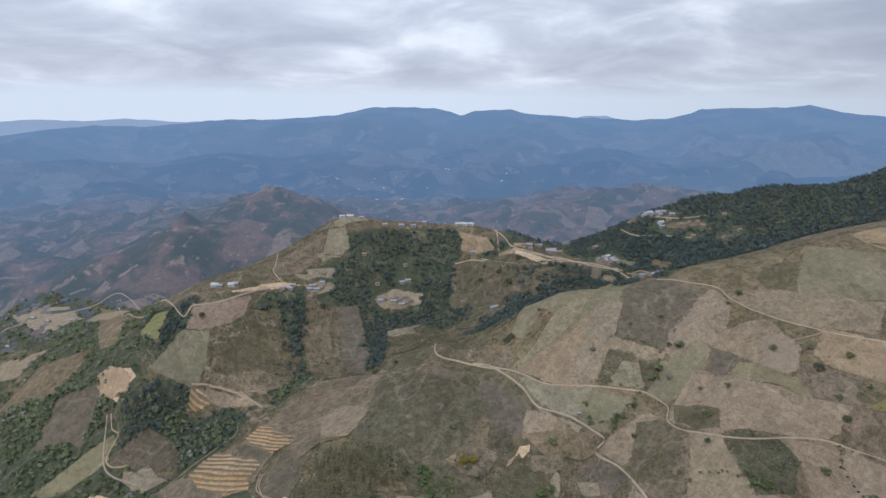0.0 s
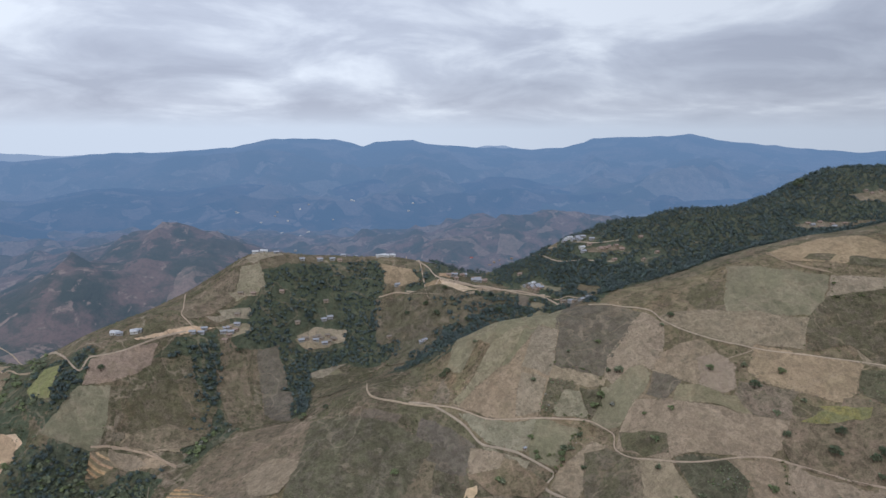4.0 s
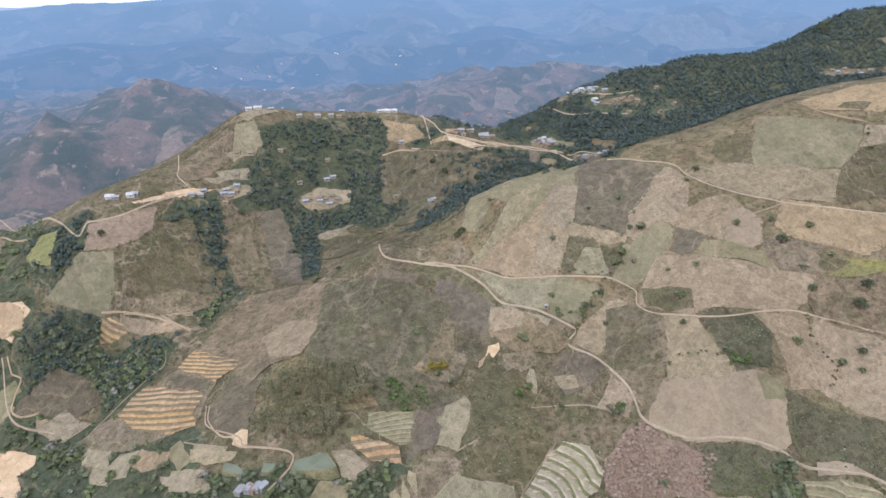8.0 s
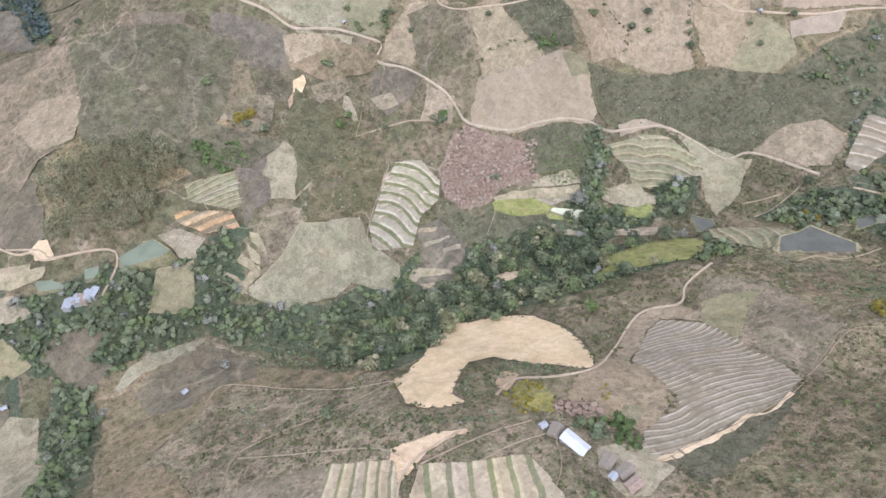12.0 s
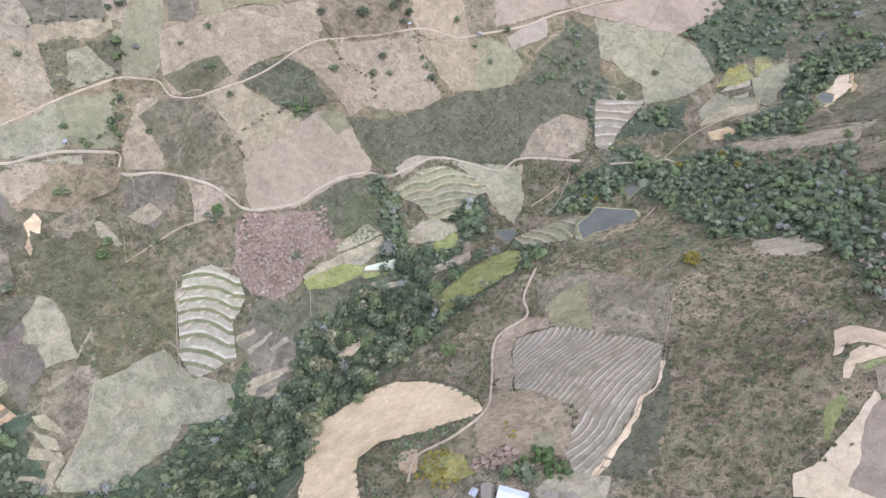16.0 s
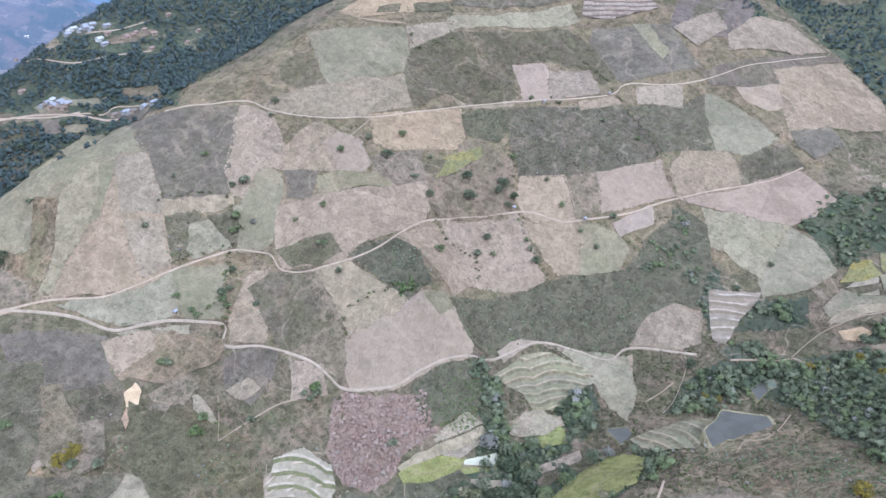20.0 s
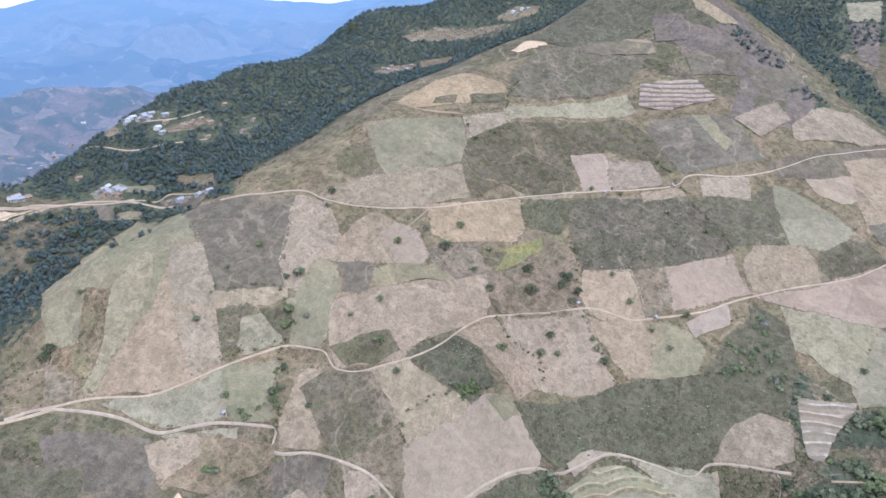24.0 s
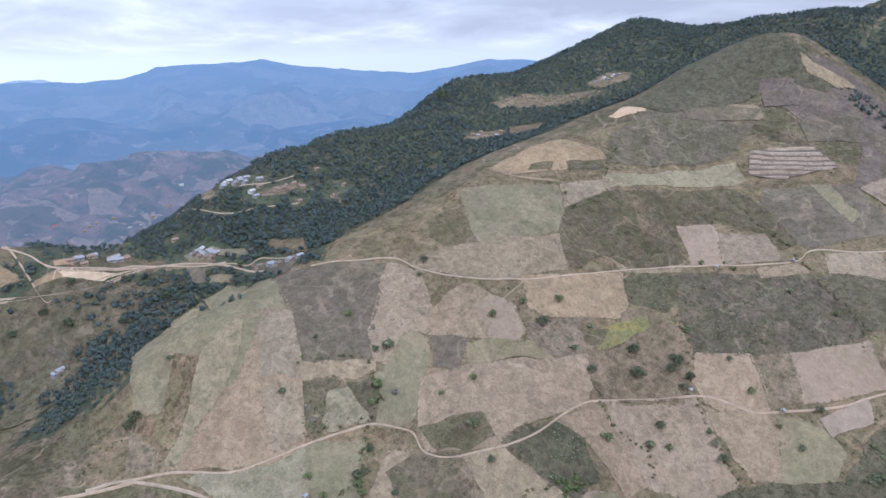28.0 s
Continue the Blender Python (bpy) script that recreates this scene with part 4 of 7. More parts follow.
def scatter(name, shapes, x, y, size, material, label, category, sink=0.0):
    """Many plants as one object, each turned and sized for itself."""
    vs, fs, ns, tones, n = [], [], [], [], 0
    z = ground(x, y) - sink * size
    pick, turn = rng.integers(0, len(shapes), len(x)), rng.uniform(0, 6.3, len(x))
    for k, (v, f) in enumerate(shapes):
        s = np.where(pick == k)[0]
        if not len(s):
            continue
        c, q = np.cos(turn[s])[:, None], np.sin(turn[s])[:, None]
        sz = size[s][:, None]
        st = rng.uniform(0.8, 1.25, (len(s), 1))
        vs.append(np.stack([(v[:, 0] * c - v[:, 1] * q) * sz + x[s][:, None], (v[:, 0] * q + v[:, 1] * c) * sz + y[s][:, None], v[:, 2] * sz * st + z[s][:, None]], -1).reshape(-1, 3))
        o = v - (0, 0, 0.28 * v[:, 2].max())
        o = o / (np.linalg.norm(o, axis=1)[:, None] + 1e-6) + (0, 0, 0.35) + rng.normal(0, 0.16, o.shape)
        ns.append(np.stack([o[:, 0] * c - o[:, 1] * q, o[:, 0] * q + o[:, 1] * c, o[:, 2] + 0 * c], -1).reshape(-1, 3))
        tones.append(np.repeat(rng.uniform(0, 1, len(s)), len(v)))
        fs.append((f[None] + (np.arange(len(s)) * len(v))[:, None, None]).reshape(-1, 3) + n)
        n += len(s) * len(v)
    v, f = np.concatenate(vs), np.concatenate(fs)
    me = bpy.data.meshes.new(name)
    me.vertices.add(len(v))
    me.vertices.foreach_set("co", v.ravel().astype(np.float32))
    me.loops.add(f.size)
    me.loops.foreach_set("vertex_index", f.ravel().astype(np.int32))
    me.polygons.add(len(f))
    me.polygons.foreach_set("loop_start", np.arange(0, f.size, 3, dtype=np.int32))
    me.update()
    me.polygons.foreach_set("use_smooth", np.ones(len(f), bool))
    me.attributes.new("custom_normal", "FLOAT_VECTOR", "POINT").data.foreach_set("vector", (lambda a: a / np.linalg.norm(a, axis=1)[:, None])(np.concatenate(ns)).ravel().astype(np.float32))
    note(me, "tone", np.concatenate(tones))
    me.materials.append(material)
    return tagged(new(name, me), label, category, kind="stuff")


def strewn(pts, gap, stray=1.0):
    """Places about gap metres apart within the outline."""
    a = np.array(pts, float)
    x, y = np.meshgrid(np.arange(a[:, 0].min(), a[:, 0].max(), gap), np.arange(a[:, 1].min(), a[:, 1].max(), gap))
    loose = 1.6 if gap > 9 else 0.6
    x, y = x.ravel() + rng.uniform(-loose, loose, x.size) * gap, y.ravel() + rng.uniform(-loose, loose, y.size) * gap
    keep = inside(pts, x + stray * (22 * value_noise(x / 26, y / 26, 61) + 9 * value_noise(x / 9, y / 9, 63)), y + stray * (22 * value_noise(x / 26, y / 26, 62) + 9 * value_noise(x / 9, y / 9, 64)))
    return x[keep], y[keep]


def off_lanes(x, y, room=1.5):
    keep = np.ones(len(x), bool)
    for w, line in LANES:
        for a, b in line[::2]:
            keep &= (x - a) ** 2 + (y - b) ** 2 > (w * 0.5 + room) ** 2
    return keep


def off_plots(x, y, kinds=None):
    keep = np.ones(len(x), bool)
    for kind, pts in PLOTS:
        if kinds is None or kind in kinds:
            keep &= ~inside(pts, x, y)
    return keep


SINGLE = []
WOODS = {
    "dark": ("dark", CANOPIES, (3.8, 9.0), "dark green broadleaf forest covering the ridge", "forest"),
    "mixed": ("mixed", CROWNS, (4.2, 10.5), "mixed green and leafless grey trees along the stream", "trees"),
    "bamboo": ("bamboo", TALLS, (3.0, 5.6), "dense grove of tall yellow-green bamboo", "bamboo"),
    "purple": ("purple", BUSHES, (3.5, 6.5), "leafless purple-grey orchard shrubs", "orchard"),
    "yellow": ("yellow", BUSHES, (2.5, 4.5), "yellow blossoming bushes", "bushes"),
    "greens": ("bright", BUSHES, (1.2, 2.6), "dense bright green leafy crop beside the road", "crop"),
    "bush": ("mixed", BUSHES, (1.4, 3.6), "low green bushes crowding the slope", "bushes"),
    "bright": ("bright", CROWNS, (4, 8), "fresh green banana and fruit trees", "trees"),
}


def part(name, verts, faces, material, parent, label="", soft=False):
    ob = new(name, mesh_of(name, verts, faces, material, soft=soft))
    ob.parent = parent
    if label:
        ob["label"] = label
    return ob


TREE_KINDS = {}


def make_tree(kind):
    top = tagged(new("tree"), {"stream": "bushy grey-green tree beside the stream", "broad": "broad dark green tree in the stream thicket", "pale": "pale yellow-green tree above the stream", "dark": "round dark green tree standing alone in a field", "mixed": "grey-green bushy tree at a field edge", "bright": "fresh green leafy tree", "yellow": "tree with yellowing autumn leaves"}[kind], "tree", "single trees")
    v, f = stem_shape(0.07, 0.55)
    part("trunk", v, f, BARK, top)
    for k in range(4):  # limbs reach out into the crown
        v, f = stem_shape(0.028, 0.34)
        m = Matrix.Translation((0, 0, 0.3 + 0.06 * k)) @ Matrix.Rotation(1.57 * k + 0.4, 4, "Z") @ Matrix.Rotation(0.85, 4, "Y")
        part("limb", [tuple(m @ Vector(p)) for p in v], f, BARK, top)
    v, f = crown_shape(6, 240, 0.85, 0.7, 0.13, (0.12, 0.22))
    part("crown", v + (0, 0, 0.12), f, LEAF[{"dark": "lone", "stream": "mixed", "broad": "lone", "pale": "bamboo"}.get(kind, kind)], top)
    return top


def trees(kind, size, pts):
    for x, y in pts:
        m = Matrix.Translation((x, y, float(ground(x, y)[0]))) @ Matrix.Rotation(random.uniform(0, 6.3), 4, "Z")
        if kind not in TREE_KINDS:
            TREE_KINDS[kind] = make_tree(kind)
            ob = TREE_KINDS[kind]
            ob.matrix_basis = m
        else:
            ob = copy_thing(TREE_KINDS[kind], m)
        s = size * random.uniform(0.8, 1.25)
        ob.scale = (s, s, s * random.uniform(0.9, 1.1))


def wood(kind, gap, pts):
    leaf_kind, shapes, (lo, hi), label, category = WOODS[kind]
    x, y = strewn(pts, gap, 0.12 if kind == "purple" else 1.0)
    open_ground = off_lanes(x, y, 3.5) & off_plots(x, y, ("pond", "terrace", "earth", "crop", "mudflat", "grass", "pasture", "stubble", "straw", "fallow", "weedy"))
    gaps = value_noise(x / 35, y / 35, 71) > -0.43
    keep = (open_ground & (gaps if kind != "bush" else value_noise(x / 14, y / 14, 73) > -0.1)) if kind in ("dark", "mixed", "bush") else off_lanes(x, y)
    for a, b in SPOTS:
        keep &= (x - a) ** 2 + (y - b) ** 2 > (210 if kind == "dark" else 100)
    x, y = x[keep], y[keep]
    if not len(x):
        return
    # lay a dark sheet whose colour holds the woods' shade between the trees
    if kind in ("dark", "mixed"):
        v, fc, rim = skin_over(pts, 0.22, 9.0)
        tagged(new("forest_floor", note(mesh_of("forest_floor", v, fc, SOIL["forest_floor"]), "rim", rim)), "dark undergrowth below the trees, with shade painted into its colour", "undergrowth", kind="structure")
    size = rng.uniform(lo, hi, len(x)) * (1 + 0.5 * value_noise(x / 60, y / 60, 72))
    if kind == "mixed":  # along the nearest stretch of the stream each tree stands for itself
        near = np.where((x > -60) & (x < 265) & (y > 290) & (y < 445) & (size > 6.4))[0][:max(0, 270 - len(SINGLE))]
        for n in near:
            trees(("stream", "broad", "stream", "pale", "stream", "broad")[n % 6], float(size[n]) * 1.05, [(float(x[n]), float(y[n]))])
            SINGLE.append(n)
        x, y, size = np.delete(x, near), np.delete(y, near), np.delete(size, near)
    return scatter({"dark": "forest", "mixed": "riverside_trees", "bamboo": "bamboo_grove", "purple": "orchard_shrubs", "yellow": "yellow_bushes", "bright": "green_trees", "bush": "green_bushes", "greens": "leafy_crop"}[kind], shapes, x, y, size, LEAF[leaf_kind], label, category, 0.12)


def hedge(gap, pts):
    line = smooth_line(pts, gap)
    x, y = np.array([q.x for q in line]) + rng.normal(0, 1.2, len(line)), np.array([q.y for q in line]) + rng.normal(0, 1.2, len(line))
    scatter("hedge", BUSHES, x, y, rng.uniform(2.5, 5.5, len(x)), LEAF["shrub"], "straggling dark hedge of shrubs between two fields", "hedge", 0.1)


# ---- houses ----
def box(x0, x1, y0, y1, z0, z1):
    v = [(x, y, z) for z in (z0, z1) for x, y in ((x0, y0), (x1, y0), (x1, y1), (x0, y1))]
    return v, [(0, 3, 2, 1), (4, 5, 6, 7), (0, 1, 5, 4), (1, 2, 6, 5), (2, 3, 7, 6), (3, 0, 4, 7)]


def house(length, width, wall, roof, label, high=2.6, pitch=0.28):
    top = tagged(new("house"), label, "house", "village houses")
    a, b = length / 2, width / 2
    rise = width * pitch
    v = [(-a, -b, -1.5), (a, -b, -1.5), (a, b, -1.5), (-a, b, -1.5), (-a, -b, high), (a, -b, high), (a, b, high), (-a, b, high), (-a, 0, high + rise), (a, 0, high + rise)]
    part("wall", v, [(0, 1, 5, 4), (2, 3, 7, 6), (1, 2, 6, 9, 5), (3, 0, 4, 8, 7)], wall, top)
    e, d = 0.5, 0.14
    slope = rise / b
    for s in (-1, 1):
        edge = [(-a - e, s * (b + e), high - slope * e), (a + e, s * (b + e), high - slope * e), (a + e, 0, high + rise), (-a - e, 0, high + rise)]
        v = edge + [(x, y, z + d) for x, y, z in edge]
        f = [(0, 1, 2, 3), (4, 5, 6, 7), (0, 1, 5, 4), (1, 2, 6, 5), (2, 3, 7, 6), (3, 0, 4, 7)]
        slab = part("roof_slope", v, f, roof, top)
        cap = [(-a - e, 0.02 * s, high + rise + d), (a + e, 0.02 * s, high + rise + d), (a + e, s * 0.34, high + rise - slope * 0.34 + d), (-a - e, s * 0.34, high + rise - slope * 0.34 + d)]
        part("ridge_cap", cap + [(x, y, z + 0.05) for x, y, z in cap], f, roof, slab)
    v, f = box(-0.5, 0.5, -b - 0.06, -b + 0.05, 0, 2.0)
    part("door", v, f, WOOD, top)
    for x in (-a * 0.55, a * 0.55):
        v, f = box(x - 0.45, x + 0.45, -b - 0.05, -b + 0.05, 0.9, 1.9)
        pane = part("window", v, f, WOOD, top)
        v, f = box(x - 0.55, x + 0.55, -b - 0.14, -b + 0.02, 0.82, 0.9)
        part("sill", v, f, wall, pane)
    return top


HOUSE_KINDS = {
    "white": (9, 5.5, 2, 0, "small house with a white sheet-metal roof"), "grey": (8, 5, 1, 1, "small block house with a grey tin roof"),
    "rusty": (7, 4.5, 0, 2, "small mud house with a rusty tin roof"), "red": (22, 7, 2, 3, "long building with a red sheet roof"),
    "thatch": (7, 5, 0, 4, "low mud farm hut with a weathered thatch roof"), "shed": (12.5, 6, 1, 0, "long farm shed with a bright white sheet roof"),
    "hut": (3, 2.5, 0, 1, "tiny field hut with a tin roof"),
}
HOUSES = {}


def houses(kind, turn, pts):
    for i, (x, y) in enumerate(pts):
        m = Matrix.Translation((x, y, float(ground(x, y)[0]) + 0.3)) @ Matrix.Rotation(radians(turn) + (random.uniform(-0.4, 0.4) if len(pts) > 1 else 0), 4, "Z")
        SPOTS.append((x, y))
        if kind not in HOUSES:
            le, wi, wa, ro, label = HOUSE_KINDS[kind]
            HOUSES[kind] = house(le, wi, WALLS[wa], ROOFS[ro], label)
            HOUSES[kind].matrix_basis = m
        else:
            copy_thing(HOUSES[kind], m)


# ---- plots, ponds, roads, woods ----

field("brush", [(-161, 315), (-159, 378), (-137, 420), (-113, 437), (-74, 438), (-50, 408), (-31, 359), (8, 318), (-1, 283), (19, 240), (90, 215), (184, 243), (222, 251), (285, 194), (118, 112)])
field("brush", [(285, 268), (296, 241), (326, 208), (268, 143), (230, 102), (158, 86), (84, 81), (71, 134), (63, 162), (130, 162), (175, 166), (170, 203), (187, 243)])
field("rough", [(80, 814), (170, 894), (230, 895), (253, 805), (315, 804), (369, 769), (418, 742), (486, 737), (632, 715), (727, 657), (762, 555), (756, 446), (782, 354), (752, 292), (660, 259), (510, 230), (478, 295), (480, 350), (423, 360), (389, 408), (310, 478), (295, 490), (217, 519), (187, 532), (172, 564), (154, 587), (165, 600), (140, 626), (105, 650), (91, 676), (72, 702), (39, 727)])
field("burnt", [(842, 569), (904, 582), (936, 563), (954, 513), (925, 453), (864, 394), (784, 380), (751, 408), (726, 454), (819, 474), (805, 517)])
field("ploughed", [(217, 516), (292, 488), (300, 472), (288, 448), (239, 462), (216, 471), (195, 495), (202, 506)])
field("thicket", [(307, 477), (380, 424), (420, 371), (459, 310), (426, 311), (405, 340), (372, 338), (353, 355), (344, 385), (334, 410), (297, 431), (291, 448)])
field("stubble", [(411, 334), (431, 303), (413, 294), (388, 302), (371, 336)])
field("straw", [(472, 741), (577, 726), (594, 685), (582, 669), (540, 689), (527, 684), (475, 715)])
field("scrubby", [(504, 711), (524, 700), (514, 693), (495, 707)])
field("scrubby", [(540, 688), (578, 670), (563, 661), (531, 679)])
field("pasture", [(558, 656), (701, 573), (678, 550), (595, 613), (545, 644)])
field("earth", [(672, 719), (740, 709), (706, 689), (672, 707)])
field("fallow", [(777, 688), (810, 663), (781, 644), (747, 665)])
field("burnt", [(869, 614), (886, 567), (863, 551), (834, 585)])
field("stubble", [(792, 644), (823, 596), (803, 582), (762, 620)])
field("scrubby", [(703, 686), (733, 669), (775, 641), (760, 618), (794, 584), (698, 584), (623, 632), (581, 664), (632, 691)])
field("scrubby", [(670, 662), (727, 618), (700, 588), (629, 632)])
field("stubble", [(337, 362), (364, 334), (321, 316), (319, 342)])
field("stubble", [(435, 174), (440, 96), (414, 96), (420, 163)])
field("orchard", [(180, 499), (188, 496), (200, 478), (214, 461), (229, 451), (223, 443), (213, 430), (198, 435), (185, 442), (170, 437), (151, 444), (142, 458), (152, 481)])
field("ploughed", [(307, 429), (343, 414), (333, 408), (302, 422)])
field("earth", [(133, 373), (154, 363), (143, 360), (126, 364)])
field("thicket", [(158, 165), (71, 174), (75, 155), (114, 154)])
field("mudflat", [(-75, 517), (-59, 515), (-49, 505), (-59, 495), (-68, 500)])
field("thicket", [(-34, 578), (0, 585), (12, 568), (-3, 552), (-29, 555)])
field("fallow", [(14, 568), (28, 565), (12, 532), (-1, 510), (-13, 506), (-1, 537)])
field("straw", [(-178, 731), (-149, 709), (-117, 682), (-97, 641), (-108, 630), (-137, 636), (-158, 651), (-183, 686)])
field("weedy", [(-99, 292), (-54, 268), (-68, 244), (-101, 271)])
field("weedy", [(-152, 439), (-81, 440), (-78, 426), (-2, 329), (-26, 329), (-76, 384), (-96, 371), (-143, 346), (-160, 322)])
field("grass", [(-85, 492), (-62, 492), (-75, 466), (-102, 468)])
field("mudflat", [(-206, 538), (-179, 524), (-172, 504), (-204, 519)])
field("mudflat", [(-189, 560), (-162, 540), (-169, 530), (-189, 540)])
field("earth", [(-155, 558), (-143, 551), (-146, 536), (-156, 540)])
field("pasture", [(-184, 1020), (-151, 1026), (-159, 996), (-187, 984)])
field("grass", [(-80, 890), (-44, 903), (-26, 857), (-68, 836)])
field("straw", [(-295, 766), (-246, 760), (-227, 748), (-263, 750), (-293, 755)])
field("fallow", [(-65, 708), (-9, 715), (25, 702), (-5, 654), (-41, 634), (-85, 616), (-95, 652)])
field("weedy", [(-274, 970), (-198, 1038), (-186, 1022), (-196, 980), (-242, 942)])
field("fallow", [(-153, 919), (-124, 929), (-111, 879), (-140, 859)])
field("pasture", [(-441, 644), (-395, 689), (-381, 673), (-416, 640)])
field("stubble", [(-354, 661), (-307, 648), (-325, 630), (-354, 647)])
field("mudflat", [(-809, 1168), (-702, 1169), (-628, 1092), (-713, 1080)])
field("stubble", [(-294, 791), (-232, 803), (-232, 771), (-274, 769)])
field("mudflat", [(259, 389), (274, 385), (284, 359), (278, 355), (258, 374), (253, 382)])
field("crop", [(257, 369), (277, 353), (265, 344), (256, 356)])
field("stubble", [(236, 352), (258, 334), (247, 329), (232, 346)])
field("mudflat", [(178, 432), (207, 418), (240, 403), (236, 397), (199, 413), (177, 428)])
field("mudflat", [(209, 427), (242, 416), (243, 408), (208, 425)])
field("crop", [(174, 428), (181, 424), (198, 412), (212, 404), (207, 399), (218, 380), (205, 393), (172, 423)])
field("mudflat", [(201, 391), (212, 371), (209, 365), (199, 379)])
field("crop", [(205, 329), (231, 321), (255, 311), (265, 298), (256, 283), (226, 282), (211, 297), (193, 310), (182, 316)])
field("pasture", [(338, 390), (361, 337), (331, 318), (302, 313), (324, 347), (334, 373)])
field("weedy", [(194, 246), (213, 256), (235, 233), (216, 179), (177, 166), (172, 183), (176, 208), (180, 234)])
field("grass", [(192, 243), (212, 237), (224, 230), (179, 209), (181, 234)])
field("pasture", [(37, 569), (56, 545), (80, 547), (77, 534), (55, 516), (31, 505), (12, 513), (19, 527), (14, 537)])
field("fallow", [(20, 573), (32, 563), (13, 535), (18, 529), (11, 514), (-9, 510), (-7, 528)])
field("pasture", [(26, 486), (69, 477), (63, 458), (76, 428), (60, 408), (34, 431), (22, 426), (-16, 435), (-34, 458), (-3, 470)])
field("mudflat", [(27, 461), (36, 458), (31, 453), (23, 456)])
field("weedy", [(-9, 492), (12, 504), (26, 494), (26, 486), (-3, 470), (-15, 472)])
field("fallow", [(105, 446), (134, 445), (131, 414), (102, 388), (79, 401), (81, 416), (101, 426)])
field("mudflat", [(108, 447), (123, 443), (121, 439), (105, 444)])
field("mudflat", [(103, 434), (126, 429), (125, 426), (102, 430)])
field("mudflat", [(113, 421), (130, 418), (126, 414), (111, 418)])
field("mudflat", [(86, 418), (110, 401), (107, 397), (88, 409), (80, 407), (80, 413)])
field("mudflat", [(81, 405), (104, 390), (99, 387), (80, 399)])
field("mudflat", [(133, 455), (140, 453), (137, 447), (129, 451)])
field("mudflat", [(-48, 476), (-39, 476), (-33, 469), (-28, 472), (-33, 480), (-28, 483), (-20, 472), (-24, 467), (-37, 460)])
field("mudflat", [(-19, 489), (-15, 480), (-15, 472), (-23, 479)])
field("mudflat", [(-14, 496), (-8, 491), (-10, 477), (-16, 489)])
field("weedy", [(-307, 628), (-278, 651), (-226, 690), (-183, 638), (-187, 626), (-195, 588), (-219, 587), (-276, 597), (-296, 613)])
field("fallow", [(-233, 685), (-221, 677), (-189, 640), (-191, 634), (-220, 656), (-233, 676)])
field("mudflat", [(-300, 603), (-296, 614), (-275, 596), (-272, 574), (-265, 557), (-281, 568)])
field("mudflat", [(-273, 577), (-263, 588), (-245, 583), (-251, 572), (-251, 560), (-265, 566)])
field("straw", [(-248, 571), (-240, 583), (-213, 562), (-218, 550), (-237, 557)])
field("mudflat", [(-192, 554), (-155, 532), (-159, 526), (-177, 531), (-191, 543)])
field("mudflat", [(-218, 538), (-181, 524), (-180, 511), (-208, 525)])
field("grass", [(-214, 568), (-203, 571), (-191, 541), (-200, 534), (-210, 552)])
field("fallow", [(-178, 606), (-157, 645), (-139, 604), (-144, 557), (-158, 550), (-180, 576), (-183, 601)])
field("earth", [(-158, 550), (-149, 555), (-142, 549), (-144, 535), (-152, 536)])
field("fallow", [(-374, 679), (-350, 710), (-318, 702), (-301, 675), (-322, 657), (-351, 667), (-375, 669)])
field("mudflat", [(-348, 651), (-332, 665), (-312, 648), (-323, 633), (-338, 636)])
field("earth", [(-415, 769), (-395, 765), (-384, 757), (-394, 746), (-395, 736), (-408, 740)])
field("stubble", [(-295, 767), (-268, 762), (-257, 753), (-276, 752), (-294, 761)])
field("earth", [(-381, 630), (-367, 629), (-348, 619), (-348, 610), (-358, 607), (-342, 576), (-365, 584)])
field("mudflat", [(-146, 647), (-126, 653), (-123, 641), (-143, 641)])
field("stubble", [(-176, 711), (-148, 719), (-132, 670), (-152, 658)])
field("crop", [(-398, 823), (-393, 852), (-368, 838), (-367, 795), (-387, 805)])
field("orchard", [(-334, 808), (-332, 837), (-270, 883), (-271, 850), (-304, 820)])
field("grass", [(-365, 767), (-338, 803), (-307, 812), (-305, 790), (-312, 766), (-345, 762)])
field("scrubby", [(-279, 796), (-263, 832), (-223, 857), (-202, 835), (-230, 806), (-269, 784)])
field("stubble", [(-287, 772), (-264, 796), (-230, 805), (-222, 766), (-257, 767)])
field("rough", [(-197, 881), (-168, 905), (-154, 856), (-180, 829), (-193, 855)])
field("weedy", [(-628, 1147), (-574, 1104), (-464, 921), (-438, 828), (-470, 841)])
field("earth", [(-296, 884), (-236, 929), (-210, 939), (-249, 906), (-292, 883)])
field("pasture", [(-186, 1038), (-157, 1039), (-149, 1006), (-184, 1001)])
field("weedy", [(-297, 790), (-281, 805), (-286, 775), (-297, 773)])
field("fallow", [(-137, 867), (-105, 869), (-98, 780), (-134, 839)])
field("earth", [(89, 974), (108, 987), (143, 981), (165, 977), (123, 963)])
field("straw", [(29, 1061), (69, 1038), (83, 1001), (48, 1015), (31, 1027)])
field("scrubby", [(29, 998), (72, 981), (157, 960), (189, 941), (123, 909), (74, 912), (35, 948)])
field("stubble", [(-103, 943), (-37, 966), (-37, 954), (-87, 933)])
field("scrubby", [(-81, 884), (-29, 888), (-37, 810), (-74, 838)])
field("mudflat", [(265, 140), (269, 122), (249, 110), (242, 117), (247, 137)])
field("earth", [(534, 114), (518, 105), (480, 117), (487, 126)])
field("stubble", [(794, 642), (829, 600), (801, 585), (762, 622)])
field("scrubby", [(790, 443), (815, 414), (756, 409), (744, 434)])
field("fallow", [(839, 477), (901, 428), (883, 406), (795, 436)])
field("scrubby", [(1168, 851), (895, 674), (876, 613), (793, 646), (823, 683)])
field("mustard", [(396, 557), (420, 553), (428, 539), (403, 545)])
